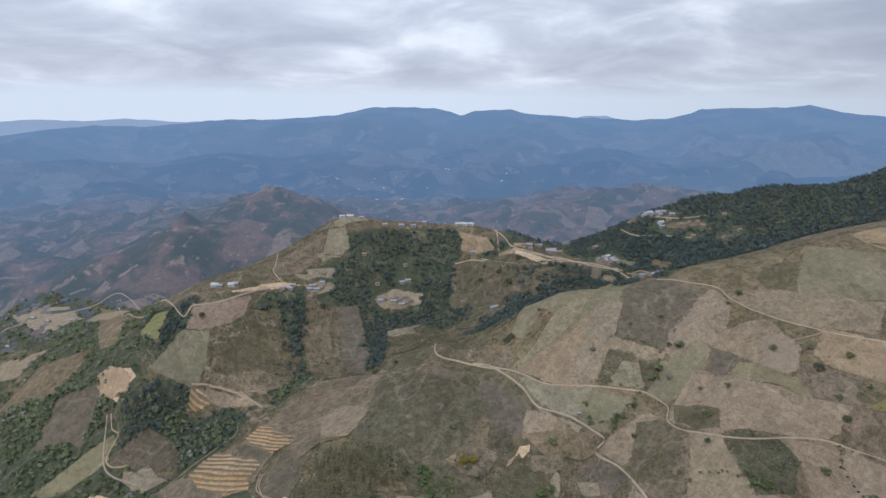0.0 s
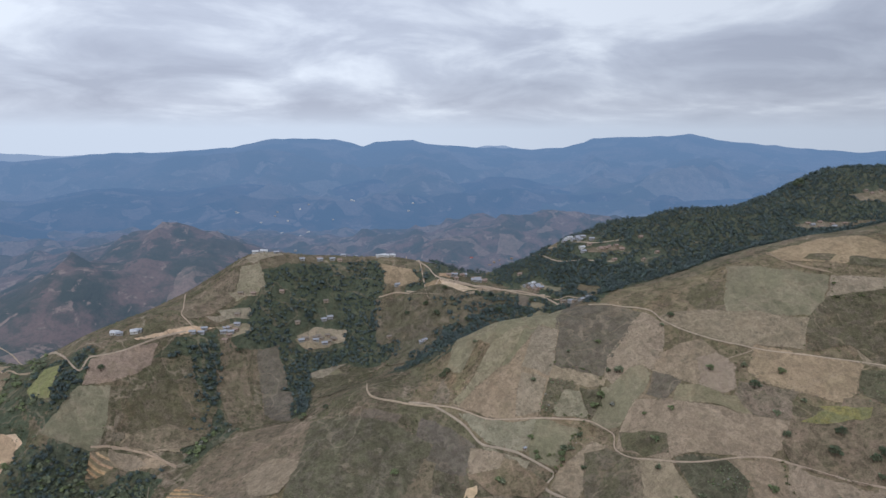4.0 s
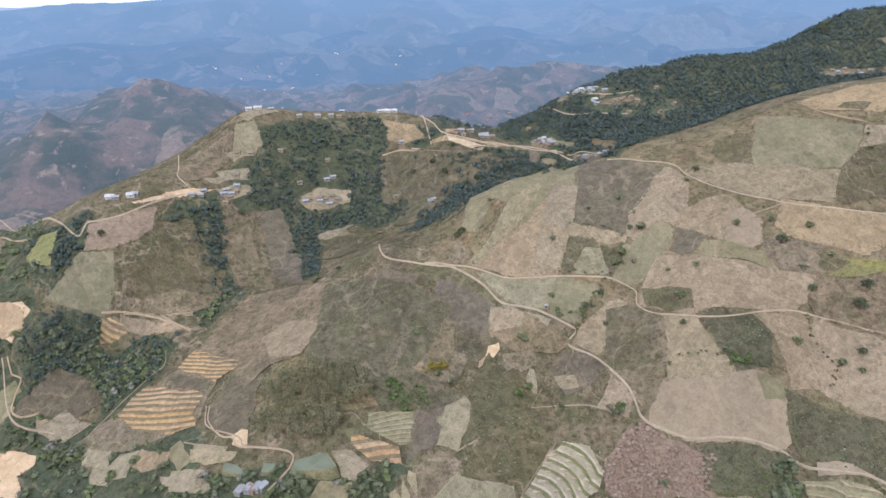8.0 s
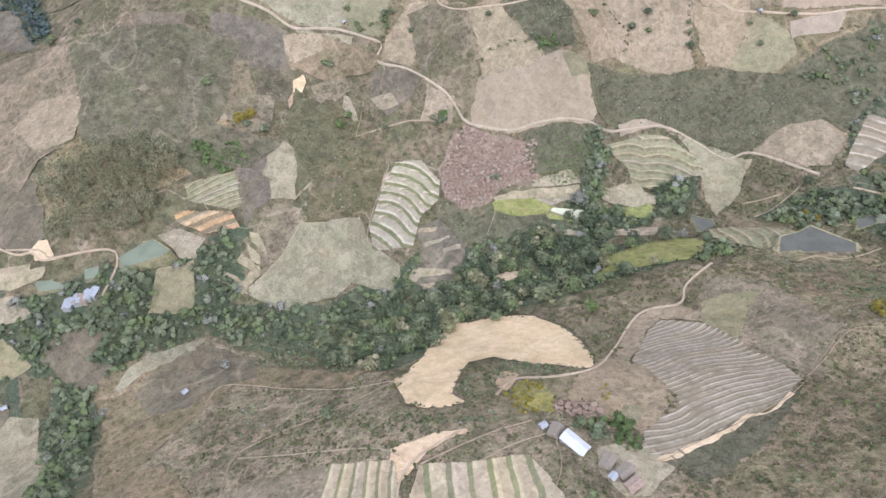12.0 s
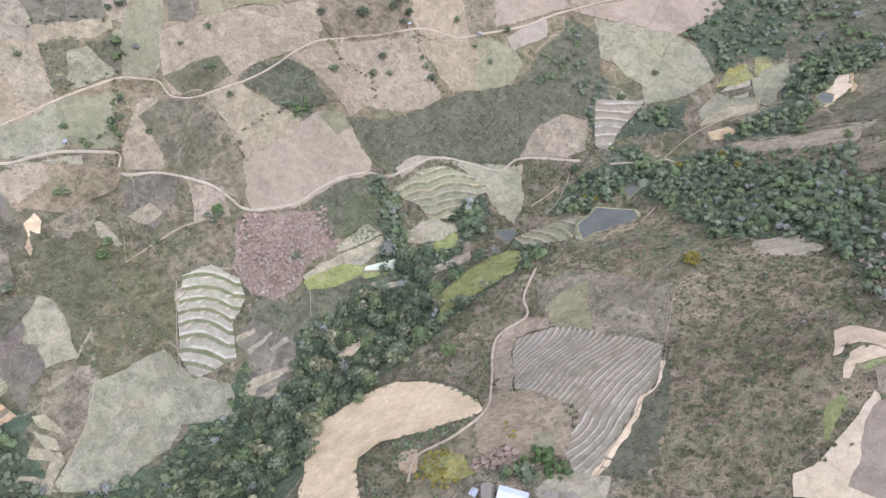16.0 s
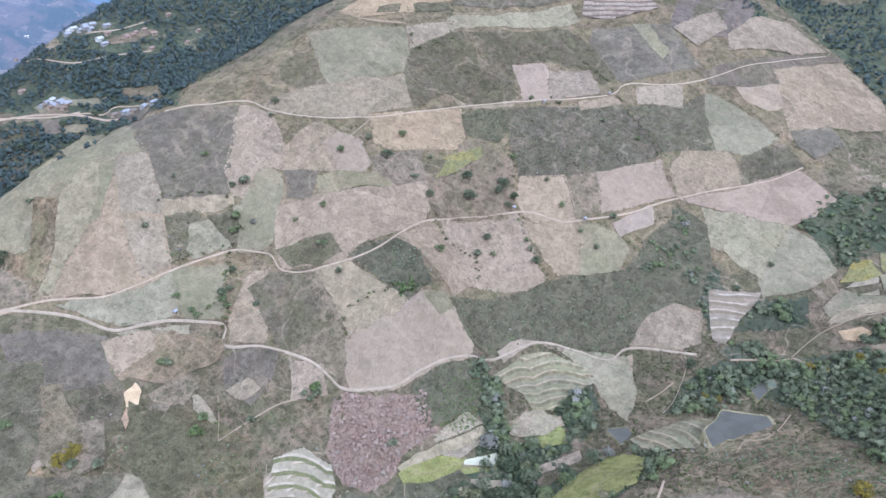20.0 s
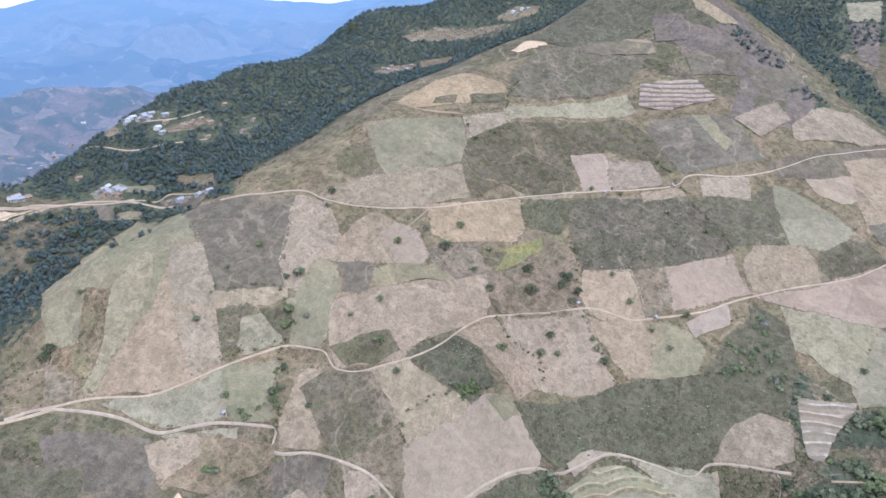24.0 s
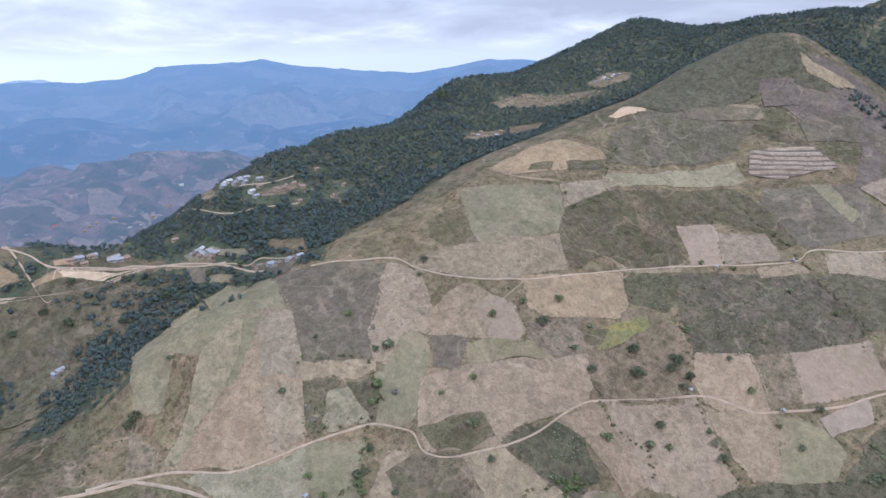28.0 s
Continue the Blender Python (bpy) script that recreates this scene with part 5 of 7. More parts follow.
field("straw", [(-620, 1060), (-560, 1040), (-550, 1100), (-610, 1110)])
field("stubble", [(-480, 1040), (-430, 1010), (-410, 1060), (-460, 1090)])
field("fallow", [(-480, 700), (-420, 690), (-420, 760), (-490, 770)])
field("weedy", [(-600, 800), (-500, 780), (-480, 850), (-580, 880)])
field("mudflat", [(-620, 700), (-560, 690), (-550, 740), (-610, 745)])
field("straw", [(-700, 900), (-620, 890), (-610, 950), (-690, 960)])
field("pasture", [(1310, 439), (1352, 393), (1285, 381), (1251, 419)])
field("burnt", [(1238, 421), (1272, 379), (1115, 355), (1130, 384)])
field("scrubby", [(87, 652), (96, 637), (89, 596), (112, 576), (111, 545), (117, 519), (95, 490), (73, 476), (26, 484), (47, 511), (77, 546), (55, 549), (38, 570), (17, 575)])
field("thicket", [(227, 453), (275, 435), (280, 424), (251, 415), (224, 425), (218, 437)])
field("thicket", [(137, 454), (157, 428), (200, 426), (202, 389), (152, 382), (136, 412), (128, 448)])
field("ledge", [(-438, 775), (-426, 783), (-391, 757), (-386, 745), (-407, 738), (-422, 746)])
field("scrubby", [(59, 992), (99, 963), (194, 936), (199, 912), (102, 875), (44, 874), (23, 887)])
field("pasture", [(-142, 301), (-121, 299), (-113, 293), (-116, 278), (-125, 271), (-145, 282)])
field("ledge", [(112, 1007), (129, 1008), (126, 993), (110, 996)])
field("straw", [(89, 990), (107, 989), (111, 980), (102, 970), (89, 976)])
field("burnt", [(19, 575), (32, 563), (21, 543), (7, 532), (-1, 543)])
field("burnt", [(5, 534), (19, 526), (13, 512), (-1, 507), (-6, 519)])
field("scrubby", [(-285, 806), (-239, 833), (-194, 833), (-197, 791), (-214, 784), (-241, 794), (-273, 781), (-294, 780)])
field("weedy", [(-268, 784), (-241, 793), (-203, 793), (-207, 774), (-242, 769), (-285, 771)])
field("mudflat", [(-102, 944), (-76, 959), (-45, 959), (-58, 944), (-93, 935)])
field("mudflat", [(-222, 956), (-180, 965), (-168, 961), (-213, 951)])
# the cultivated hill
field("grass", [(209, 898), (190, 751), (173, 725), (159, 706), (135, 719), (121, 711), (111, 716), (135, 747)])
field("pasture", [(133, 866), (182, 900), (209, 900), (135, 747), (124, 767), (99, 741), (87, 764)])
field("stubble", [(195, 749), (210, 734), (189, 695), (161, 657), (119, 669), (83, 703), (112, 721), (146, 712)])
field("brush", [(91, 752), (114, 763), (127, 757), (132, 744), (115, 727), (92, 715), (68, 735)])
field("pasture", [(132, 744), (156, 752), (178, 752), (154, 727), (134, 716), (111, 712), (90, 701), (84, 708), (113, 724)])
field("stubble", [(190, 749), (209, 736), (196, 706), (188, 695), (161, 707), (173, 725)])
field("stubble", [(158, 698), (183, 689), (168, 669), (167, 662), (144, 667), (152, 685)])
field("weedy", [(79, 753), (83, 721), (79, 708), (66, 715), (59, 719)])
field("grass", [(212, 902), (238, 896), (248, 828), (211, 737), (190, 751)])
field("fallow", [(245, 820), (266, 777), (306, 723), (271, 698), (243, 678), (238, 676), (198, 702), (209, 733)])
field("stubble", [(195, 702), (240, 672), (234, 666), (211, 678), (188, 691)])
field("scrubby", [(186, 689), (209, 679), (209, 673), (193, 662), (180, 658), (169, 665), (173, 675)])
field("scrubby", [(214, 672), (231, 665), (235, 660), (231, 650), (217, 641), (213, 648), (215, 660)])
field("pasture", [(200, 672), (212, 667), (213, 648), (211, 644), (184, 654), (186, 661)])
field("grass", [(235, 663), (245, 660), (268, 666), (278, 663), (283, 648), (260, 634), (239, 621), (226, 629), (216, 639), (232, 650)])
field("fallow", [(289, 648), (306, 627), (283, 613), (272, 632)])
field("stubble", [(306, 722), (308, 717), (316, 692), (302, 665), (287, 651), (279, 665), (267, 668), (248, 662), (242, 673), (254, 687), (272, 697)])
field("stubble", [(301, 664), (343, 660), (352, 640), (331, 639), (320, 613), (307, 628), (290, 649)])
field("ploughed", [(330, 638), (350, 638), (360, 620), (348, 599), (332, 596), (320, 613)])
field("grass", [(302, 623), (319, 612), (333, 594), (367, 584), (352, 570), (290, 606)])
field("stubble", [(322, 705), (366, 692), (384, 680), (452, 640), (428, 614), (392, 635), (380, 636), (318, 693)])
field("straw", [(391, 633), (469, 579), (446, 559), (433, 558), (379, 594), (372, 612)])
field("straw", [(261, 633), (289, 606), (318, 585), (376, 558), (358, 539), (340, 535), (303, 541), (257, 552), (236, 575), (226, 594), (237, 613)])
field("weedy", [(357, 603), (399, 578), (377, 559), (351, 571), (346, 591)])
field("scrubby", [(394, 571), (419, 555), (413, 547), (385, 561)])
field("mustard", [(413, 561), (440, 550), (446, 540), (432, 543), (418, 550)])
field("weedy", [(433, 558), (456, 546), (457, 510), (431, 491), (420, 488), (363, 528), (364, 542), (385, 560), (412, 546)])
field("thicket", [(467, 572), (485, 564), (508, 542), (489, 530), (469, 533), (453, 556)])
field("scrubby", [(510, 541), (535, 518), (591, 456), (579, 420), (558, 396), (506, 424), (475, 458), (454, 496), (474, 519)])
field("straw", [(453, 494), (474, 458), (456, 442), (440, 428), (433, 436), (423, 471), (433, 487)])
field("weedy", [(473, 456), (493, 432), (460, 410), (441, 428)])
field("ploughed", [(495, 432), (552, 393), (528, 367), (523, 363), (458, 407)])
field("stubble", [(555, 378), (580, 376), (607, 338), (596, 322), (577, 316), (525, 360)])
field("scrubby", [(612, 325), (651, 299), (643, 273), (622, 278), (581, 314)])
field("ploughed", [(524, 358), (569, 318), (633, 273), (614, 233), (591, 243), (559, 261), (541, 315), (527, 343)])
field("grass", [(667, 385), (667, 347), (657, 304), (623, 319), (601, 350), (632, 372)])
field("scrubby", [(594, 445), (629, 403), (665, 387), (614, 365), (601, 351), (580, 382), (565, 395), (583, 420)])
field("stubble", [(625, 448), (658, 412), (631, 401), (605, 438)])
field("ploughed", [(561, 568), (593, 547), (551, 517), (531, 539)])
field("stubble", [(585, 537), (616, 505), (596, 478), (553, 516)])
field("stubble", [(567, 493), (596, 468), (594, 454), (561, 486)])
field("scrubby", [(486, 651), (542, 639), (660, 557), (655, 521), (624, 475), (607, 485), (617, 506), (595, 548), (561, 570), (526, 545), (483, 576), (473, 599), (434, 610), (455, 640)])
field("grass", [(417, 741), (499, 674), (467, 639), (390, 672), (384, 682), (408, 718)])
field("scrubby", [(377, 737), (406, 728), (383, 682), (361, 698), (359, 719)])
field("stubble", [(505, 673), (555, 648), (542, 640), (486, 652)])
field("stubble", [(474, 593), (481, 576), (523, 544), (513, 543), (473, 578)])
field("stubble", [(798, 391), (845, 383), (877, 354), (860, 300), (807, 328), (808, 337), (744, 387), (770, 396)])
field("stubble", [(755, 335), (858, 278), (801, 220), (759, 213), (707, 272), (663, 290), (706, 309)])
field("fallow", [(690, 401), (801, 330), (866, 287), (860, 280), (756, 337), (737, 324), (708, 348), (683, 384)])
field("ploughed", [(697, 360), (731, 327), (706, 309), (689, 323), (683, 346)])
field("fallow", [(675, 293), (715, 261), (695, 245), (658, 265), (663, 281)])
field("fallow", [(684, 532), (730, 459), (694, 403), (624, 467), (627, 474), (658, 520)])
field("grass", [(711, 494), (719, 476), (690, 441), (681, 448)])
field("straw", [(236, 568), (257, 547), (257, 523), (264, 497), (247, 498), (220, 516), (229, 540)])
field("thicket", [(262, 547), (301, 534), (314, 519), (297, 495), (267, 496), (263, 510)])
field("stubble", [(304, 535), (346, 530), (351, 524), (342, 502), (334, 476), (310, 480), (316, 502), (315, 519)])
field("stubble", [(360, 526), (419, 480), (408, 460), (383, 428), (368, 439), (335, 473), (343, 501)])
field("straw", [(418, 472), (436, 426), (422, 409), (404, 402), (392, 421), (405, 446)])
field("grass", [(436, 419), (448, 393), (442, 377), (421, 377), (405, 391), (405, 401)])
field("ploughed", [(455, 396), (495, 377), (478, 367), (450, 386)])
field("thicket", [(308, 477), (380, 426), (401, 400), (422, 372), (511, 355), (512, 326), (474, 310), (429, 305), (423, 321), (404, 336), (367, 345), (356, 360), (347, 388), (330, 417), (301, 433), (298, 447), (304, 463)])
field("stubble", [(403, 335), (419, 322), (426, 299), (398, 292), (388, 304), (374, 337)])
field("pasture", [(527, 336), (538, 313), (556, 261), (514, 268), (486, 267), (497, 299), (493, 313)])
field("grass", [(515, 265), (554, 259), (549, 238), (524, 215), (498, 226), (470, 259), (482, 268)])
field("ploughed", [(215, 517), (249, 493), (299, 484), (297, 471), (288, 446), (280, 443), (245, 457), (215, 468), (195, 494), (199, 504)])
field("grass", [(284, 490), (305, 484), (299, 470), (283, 473)])
field("weedy", [(215, 598), (233, 572), (228, 535), (213, 519), (194, 502), (188, 525), (180, 557), (190, 576)])
field("stubble", [(171, 601), (209, 618), (218, 603), (176, 566), (158, 585)])
field("grass", [(166, 654), (200, 635), (166, 605), (147, 620), (151, 643)])
field("pasture", [(87, 692), (113, 669), (161, 656), (142, 628), (114, 644), (96, 672)])
field("weedy", [(93, 638), (111, 632), (113, 619), (102, 609), (84, 617), (86, 629)])
field("pasture", [(106, 643), (143, 617), (133, 606), (115, 620), (112, 632)])
field("fallow", [(146, 577), (167, 569), (175, 554), (159, 544), (135, 543), (132, 562)])
field("stubble", [(178, 538), (189, 520), (178, 508), (160, 522)])
field("stubble", [(33, 645), (45, 643), (48, 633), (34, 609), (16, 597), (10, 610), (15, 624)])
field("earth", [(78, 609), (89, 608), (90, 601), (82, 594), (74, 600)])
field("ledge", [(65, 596), (74, 600), (75, 589), (69, 579), (63, 582)])
field("weedy", [(85, 590), (97, 582), (88, 577), (83, 583)])
field("mudflat", [(110, 576), (114, 573), (112, 550), (108, 551), (106, 566)])
field("weedy", [(93, 595), (120, 591), (116, 577), (103, 578), (92, 588)])
field("scrubby", [(74, 668), (98, 646), (82, 623), (81, 613), (66, 598), (32, 600), (51, 632)])
field("fallow", [(154, 958), (183, 953), (175, 941), (151, 948)])
field("fallow", [(225, 961), (240, 947), (229, 924), (217, 936)])
field("grass", [(236, 934), (251, 905), (242, 898), (229, 920)])
field("weedy", [(305, 924), (323, 878), (295, 830), (294, 902)])
field("grass", [(264, 966), (287, 926), (275, 921), (258, 956)])
field("fallow", [(272, 903), (287, 834), (254, 809), (264, 884)])
field("weedy", [(245, 985), (262, 964), (254, 953), (235, 973)])
field("scrubby", [(191, 967), (220, 956), (212, 936), (185, 949)])
# near spur and farm
field("weedy", [(99, 642), (130, 620), (155, 590), (141, 582), (119, 590), (104, 596), (84, 620)])
field("stubble", [(21, 635), (41, 644), (46, 626), (24, 599), (9, 597), (7, 616)])
field("stubble", [(131, 563), (148, 557), (150, 544), (133, 547)])
field("fallow", [(49, 696), (74, 674), (96, 647), (81, 623), (55, 634), (42, 650), (32, 666)])
field("weedy", [(39, 610), (55, 601), (41, 574), (27, 580), (27, 594)])
field("weedy", [(-210, 706), (-187, 752), (-162, 792), (-119, 791), (-76, 738), (-40, 697), (-55, 680), (-77, 668), (-92, 647), (-104, 633), (-131, 631), (-153, 610), (-166, 657)])
field("stubble", [(-139, 679), (-116, 693), (-89, 677), (-81, 656), (-99, 632), (-126, 637)])
field("brush", [(-138, 595), (-124, 623), (-104, 638), (-61, 634), (-20, 628), (15, 611), (16, 561), (-56, 559), (-138, 568)])
field("fallow", [(-33, 679), (5, 674), (10, 621), (-9, 626), (-26, 634)])
field("scrubby", [(199, 607), (217, 598), (228, 578), (219, 535), (197, 541), (177, 551)])
field("scrubby", [(234, 611), (264, 575), (257, 557), (240, 570), (231, 586)])
field("stubble", [(90, 647), (122, 630), (114, 619), (88, 621)])
field("weedy", [(17, 604), (43, 642), (53, 637), (39, 590), (19, 579)])
field("scrubby", [(-71, 728), (9, 692), (53, 660), (14, 605), (1, 598), (45, 561), (9, 546), (-37, 586), (-93, 619), (-79, 680)])
field("thicket", [(77, 600), (98, 559), (85, 534), (33, 506), (51, 547), (48, 561)])
field("thicket", [(226, 459), (241, 455), (284, 439), (265, 410), (214, 435)])
field("mudflat", [(178, 437), (240, 407), (239, 400), (194, 423), (176, 432)])
field("crop", [(174, 432), (198, 420), (210, 404), (207, 400), (183, 414), (169, 424)])
field("mudflat", [(212, 429), (243, 419), (242, 414), (214, 424)])
field("mudflat", [(253, 384), (271, 385), (281, 375), (280, 357), (266, 363), (254, 377)])
field("crop", [(256, 366), (277, 356), (268, 345), (253, 355)])
field("rough", [(-1, 283), (5, 268), (24, 258), (49, 285), (66, 280), (100, 241), (119, 269), (127, 299), (135, 309), (166, 289), (219, 274), (224, 253), (179, 255), (140, 250), (116, 236), (110, 207), (70, 181), (63, 188), (55, 218), (19, 240)])
field("thicket", [(705, 715), (831, 722), (1181, 836), (1268, 795), (942, 630), (923, 566), (923, 527), (889, 538), (872, 608), (802, 625), (726, 669)])
field("stubble", [(920, 580), (920, 549), (932, 513), (905, 528), (903, 565)])
field("burnt", [(875, 612), (885, 577), (853, 558), (832, 590)])
field("fallow", [(818, 542), (876, 491), (816, 477), (782, 521)])
field("fallow", [(751, 657), (802, 625), (820, 594), (793, 591), (737, 642)])
field("stubble", [(730, 449), (797, 424), (777, 402), (723, 418)])
field("grass", [(711, 479), (715, 474), (692, 441), (679, 445)])
field("scrubby", [(663, 666), (728, 630), (714, 594), (692, 591), (626, 631), (628, 654)])
field("weedy", [(841, 1053), (940, 1053), (981, 1003), (1029, 958), (998, 963), (947, 992), (848, 1033)])
field("weedy", [(1041, 985), (1089, 970), (1109, 930), (1083, 921), (1040, 952)])
field("weedy", [(673, 968), (740, 980), (785, 969), (743, 941), (685, 944)])
field("weedy", [(791, 974), (860, 954), (820, 931), (764, 941)])
field("weedy", [(351, 1009), (401, 1000), (403, 989), (369, 989), (348, 998)])
field("weedy", [(619, 1771), (320, 1072), (313, 1047), (300, 1064)])
field("grass", [(235, 984), (262, 973), (260, 957), (236, 969)])
field("weedy", [(210, 983), (253, 958), (250, 947), (209, 969)])
field("earth", [(7, 308), (19, 308), (37, 320), (54, 335), (77, 342), (95, 332), (118, 311), (120, 292), (116, 272), (105, 253), (100, 243), (88, 251), (78, 264), (71, 276), (63, 287), (53, 291), (38, 284), (26, 270), (26, 261), (16, 263), (6, 270), (3, 280), (6, 296)])
field("ledge", [(46, 264), (54, 269), (60, 269), (62, 263), (55, 258), (46, 254), (44, 260)])
field("mustard", [(48, 253), (60, 259), (67, 250), (64, 237), (52, 225), (44, 231), (42, 240)])
field("mudflat", [(54, 193), (71, 182), (68, 170), (51, 166), (43, 171), (46, 183)])
field("grass", [(87, 208), (94, 205), (87, 197), (78, 198)])
field("earth", [(-22, 254), (-5, 249), (11, 243), (11, 240), (-5, 243), (-16, 240), (-26, 236), (-30, 237)])
field("pasture", [(-137, 429), (-127, 436), (-112, 440), (-93, 441), (-78, 440), (-87, 434), (-103, 432), (-123, 428), (-135, 424)])
field("fallow", [(-117, 423), (-100, 432), (-79, 436), (-67, 420), (-55, 403), (-60, 384), (-85, 392), (-102, 382), (-123, 392), (-129, 414)])
field("fallow", [(-173, 474), (-163, 479), (-140, 471), (-136, 464), (-149, 454), (-135, 442), (-152, 439), (-168, 453)])
field("pasture", [(-225, 455), (-204, 448), (-189, 440), (-195, 419), (-190, 385), (-200, 363), (-222, 370)])
field("fallow", [(-222, 473), (-208, 467), (-202, 456), (-208, 446), (-220, 439), (-227, 440)])
field("grass", [(-214, 513), (-195, 501), (-182, 475), (-198, 475), (-219, 489)])
field("weedy", [(-158, 313), (-153, 347), (-128, 339), (-118, 310), (-115, 294), (-137, 306)])
field("pasture", [(-146, 304), (-131, 302), (-113, 295), (-110, 286), (-117, 283)])
field("grass", [(-451, 645), (-424, 667), (-386, 699), (-379, 687), (-404, 652), (-425, 638)])
field("scrubby", [(15, 1004), (143, 966), (184, 956), (146, 920), (64, 918), (14, 942)])
field("mudflat", [(-206, 966), (-168, 975), (-165, 965), (-198, 957)])
field("mudflat", [(-206, 942), (-170, 954), (-163, 946), (-194, 931)])
field("mudflat", [(-101, 947), (-72, 966), (-33, 969), (-35, 952), (-71, 945)])
field("mudflat", [(-198, 995), (-163, 1001), (-160, 992), (-186, 987)])
field("mudflat", [(-181, 1061), (-137, 1083), (-124, 1066), (-167, 1044)])
field("mudflat", [(-84, 893), (-32, 913), (-67, 880)])
field("mustard", [(419, 556), (450, 544), (443, 537), (411, 545), (390, 553)])
field("stubble", [(159, 262), (172, 262), (183, 255), (180, 231), (178, 230), (165, 252), (139, 243), (119, 232), (121, 242), (138, 253)])
field("earth", [(150, 165), (138, 165), (115, 168), (72, 173), (68, 176), (72, 176), (101, 172), (132, 167), (150, 167)])
field("stubble", [(113, 244), (117, 226), (109, 202), (89, 194), (79, 192), (69, 201), (59, 211), (68, 229), (84, 238)])
field("grass", [(86, 209), (90, 202), (81, 195), (73, 198), (76, 204)])
field("earth", [(146, 103), (160, 102), (167, 101), (169, 96), (163, 88), (154, 78), (146, 78), (149, 85), (155, 94), (154, 99), (149, 100)])
field("earth", [(131, 97), (141, 98), (148, 97), (152, 93), (150, 87), (146, 84), (142, 89), (139, 94), (131, 95)])
field("crop", [(137, 93), (142, 89), (146, 81), (145, 78), (141, 77), (141, 86), (136, 90)])
field("stubble", [(137, 88), (141, 84), (140, 77), (118, 75), (126, 87)])
field("ploughed", [(123, 88), (114, 75), (85, 70), (81, 81), (86, 91), (101, 91), (114, 91)])
field("earth", [(118, 91), (125, 89), (123, 87), (111, 91), (99, 92), (86, 91), (82, 80), (78, 95), (78, 104), (87, 104), (93, 99), (103, 95), (112, 93)])
field("crop", [(105, 101), (120, 102), (124, 98), (121, 96), (112, 98), (103, 99)])
field("mustard", [(513, 206), (539, 204), (546, 192), (530, 183), (519, 194)])
field("mustard", [(539, 180), (557, 184), (562, 177), (549, 169), (532, 167), (529, 174)])
field("mudflat", [(506, 201), (518, 196), (528, 184), (519, 182), (512, 192)])
field("mudflat", [(498, 192), (510, 180), (503, 179), (496, 188)])
field("mudflat", [(459, 207), (474, 201), (486, 186), (494, 171), (483, 171), (474, 187), (461, 200)])
field("grass", [(474, 213), (502, 203), (496, 193), (501, 176), (494, 172), (480, 198), (466, 207)])
field("ledge", [(449, 199), (457, 186), (451, 177), (441, 182), (441, 195)])
field("grass", [(527, 181), (562, 160), (535, 152), (491, 160), (496, 170)])
field("earth", [(512, 117), (539, 116), (540, 110), (518, 106), (502, 110)])
field("ledge", [(543, 115), (545, 108), (521, 102), (503, 105), (532, 107)])
field("thicket", [(659, 163), (675, 94), (619, 88), (577, 139), (570, 159), (614, 165)])
field("scrubby", [(464, 111), (515, 81), (447, 81), (452, 103), (449, 130), (468, 125)])
field("rough", [(420, 168), (418, 134), (415, 101), (412, 80), (355, 81), (344, 113), (403, 157)])
terraces("meadow", 7, 43, [(282, 422), (317, 411), (328, 400), (333, 388), (333, 366), (329, 348), (307, 363), (289, 363), (278, 380), (286, 396), (281, 415)])
terraces("ribbed", 6, 0, [(452, 303), (473, 261), (439, 268), (406, 272), (405, 282)])
terraces("ribbed", 28, 0, [(165, 252), (178, 231), (181, 216), (173, 196), (172, 182), (167, 169), (150, 166), (132, 167), (101, 172), (69, 176), (69, 184), (78, 191), (89, 193), (106, 192), (111, 202), (109, 215), (119, 227), (119, 232), (139, 243)])
terraces("scallop", 9, 32, [(120, 504), (140, 495), (146, 473), (136, 460), (115, 454), (94, 435), (65, 447), (72, 465), (94, 486)])
terraces("meadow", 8, 0, [(-42, 552), (2, 547), (-8, 519), (-18, 518), (-45, 537)])
terraces("orange", 4, 0, [(-58, 534), (-18, 517), (-18, 502), (-44, 508), (-59, 523)])
terraces("clay", 6, -36, [(-53, 268), (-26, 248), (-34, 225), (-40, 222), (-68, 244)])
terraces("clay", 7, -28, [(-19, 237), (24, 210), (23, 186), (20, 181), (-36, 219)])
terraces("paddy", 6, 0, [(79, 468), (106, 500), (139, 496), (134, 460)])
terraces("dark", 7, 0, [(733, 568), (778, 516), (750, 476), (708, 521), (692, 552)])
terraces("meadow", 6, -35, [(283, 305), (310, 280), (325, 256), (297, 257), (275, 257), (266, 287)])
terraces("orange", 5, 70, [(-316, 762), (-301, 767), (-288, 754), (-303, 746), (-315, 742)])
terraces("orange", 8, 55, [(-229, 692), (-213, 714), (-196, 696), (-161, 656), (-163, 647), (-183, 639), (-211, 671)])
terraces("orange", 9, 62, [(-279, 647), (-271, 669), (-256, 682), (-233, 661), (-190, 628), (-198, 602), (-192, 581), (-219, 587), (-255, 614)])
pond("jade", [(-104, 520), (-80, 517), (-73, 499), (-79, 497), (-105, 500)])
pond("jade", [(-129, 515), (-120, 513), (-122, 501), (-131, 503)])
pond("jade", [(-161, 524), (-143, 515), (-143, 505), (-162, 514)])
pond("grey", [(363, 241), (383, 234), (377, 228), (353, 234)])
pond("milky", [(211, 403), (226, 389), (237, 389), (236, 383), (219, 381), (208, 399)])
pond("grey", [(294, 258), (321, 252), (333, 224), (324, 219), (304, 223), (294, 242), (280, 249)])
pond("grey", [(285, 322), (295, 310), (288, 301), (276, 308)])
pond("jade", [(376, 236), (383, 229), (375, 224), (370, 230)])
pond("grey", [(491, 128), (503, 123), (501, 110), (486, 114), (482, 122)])
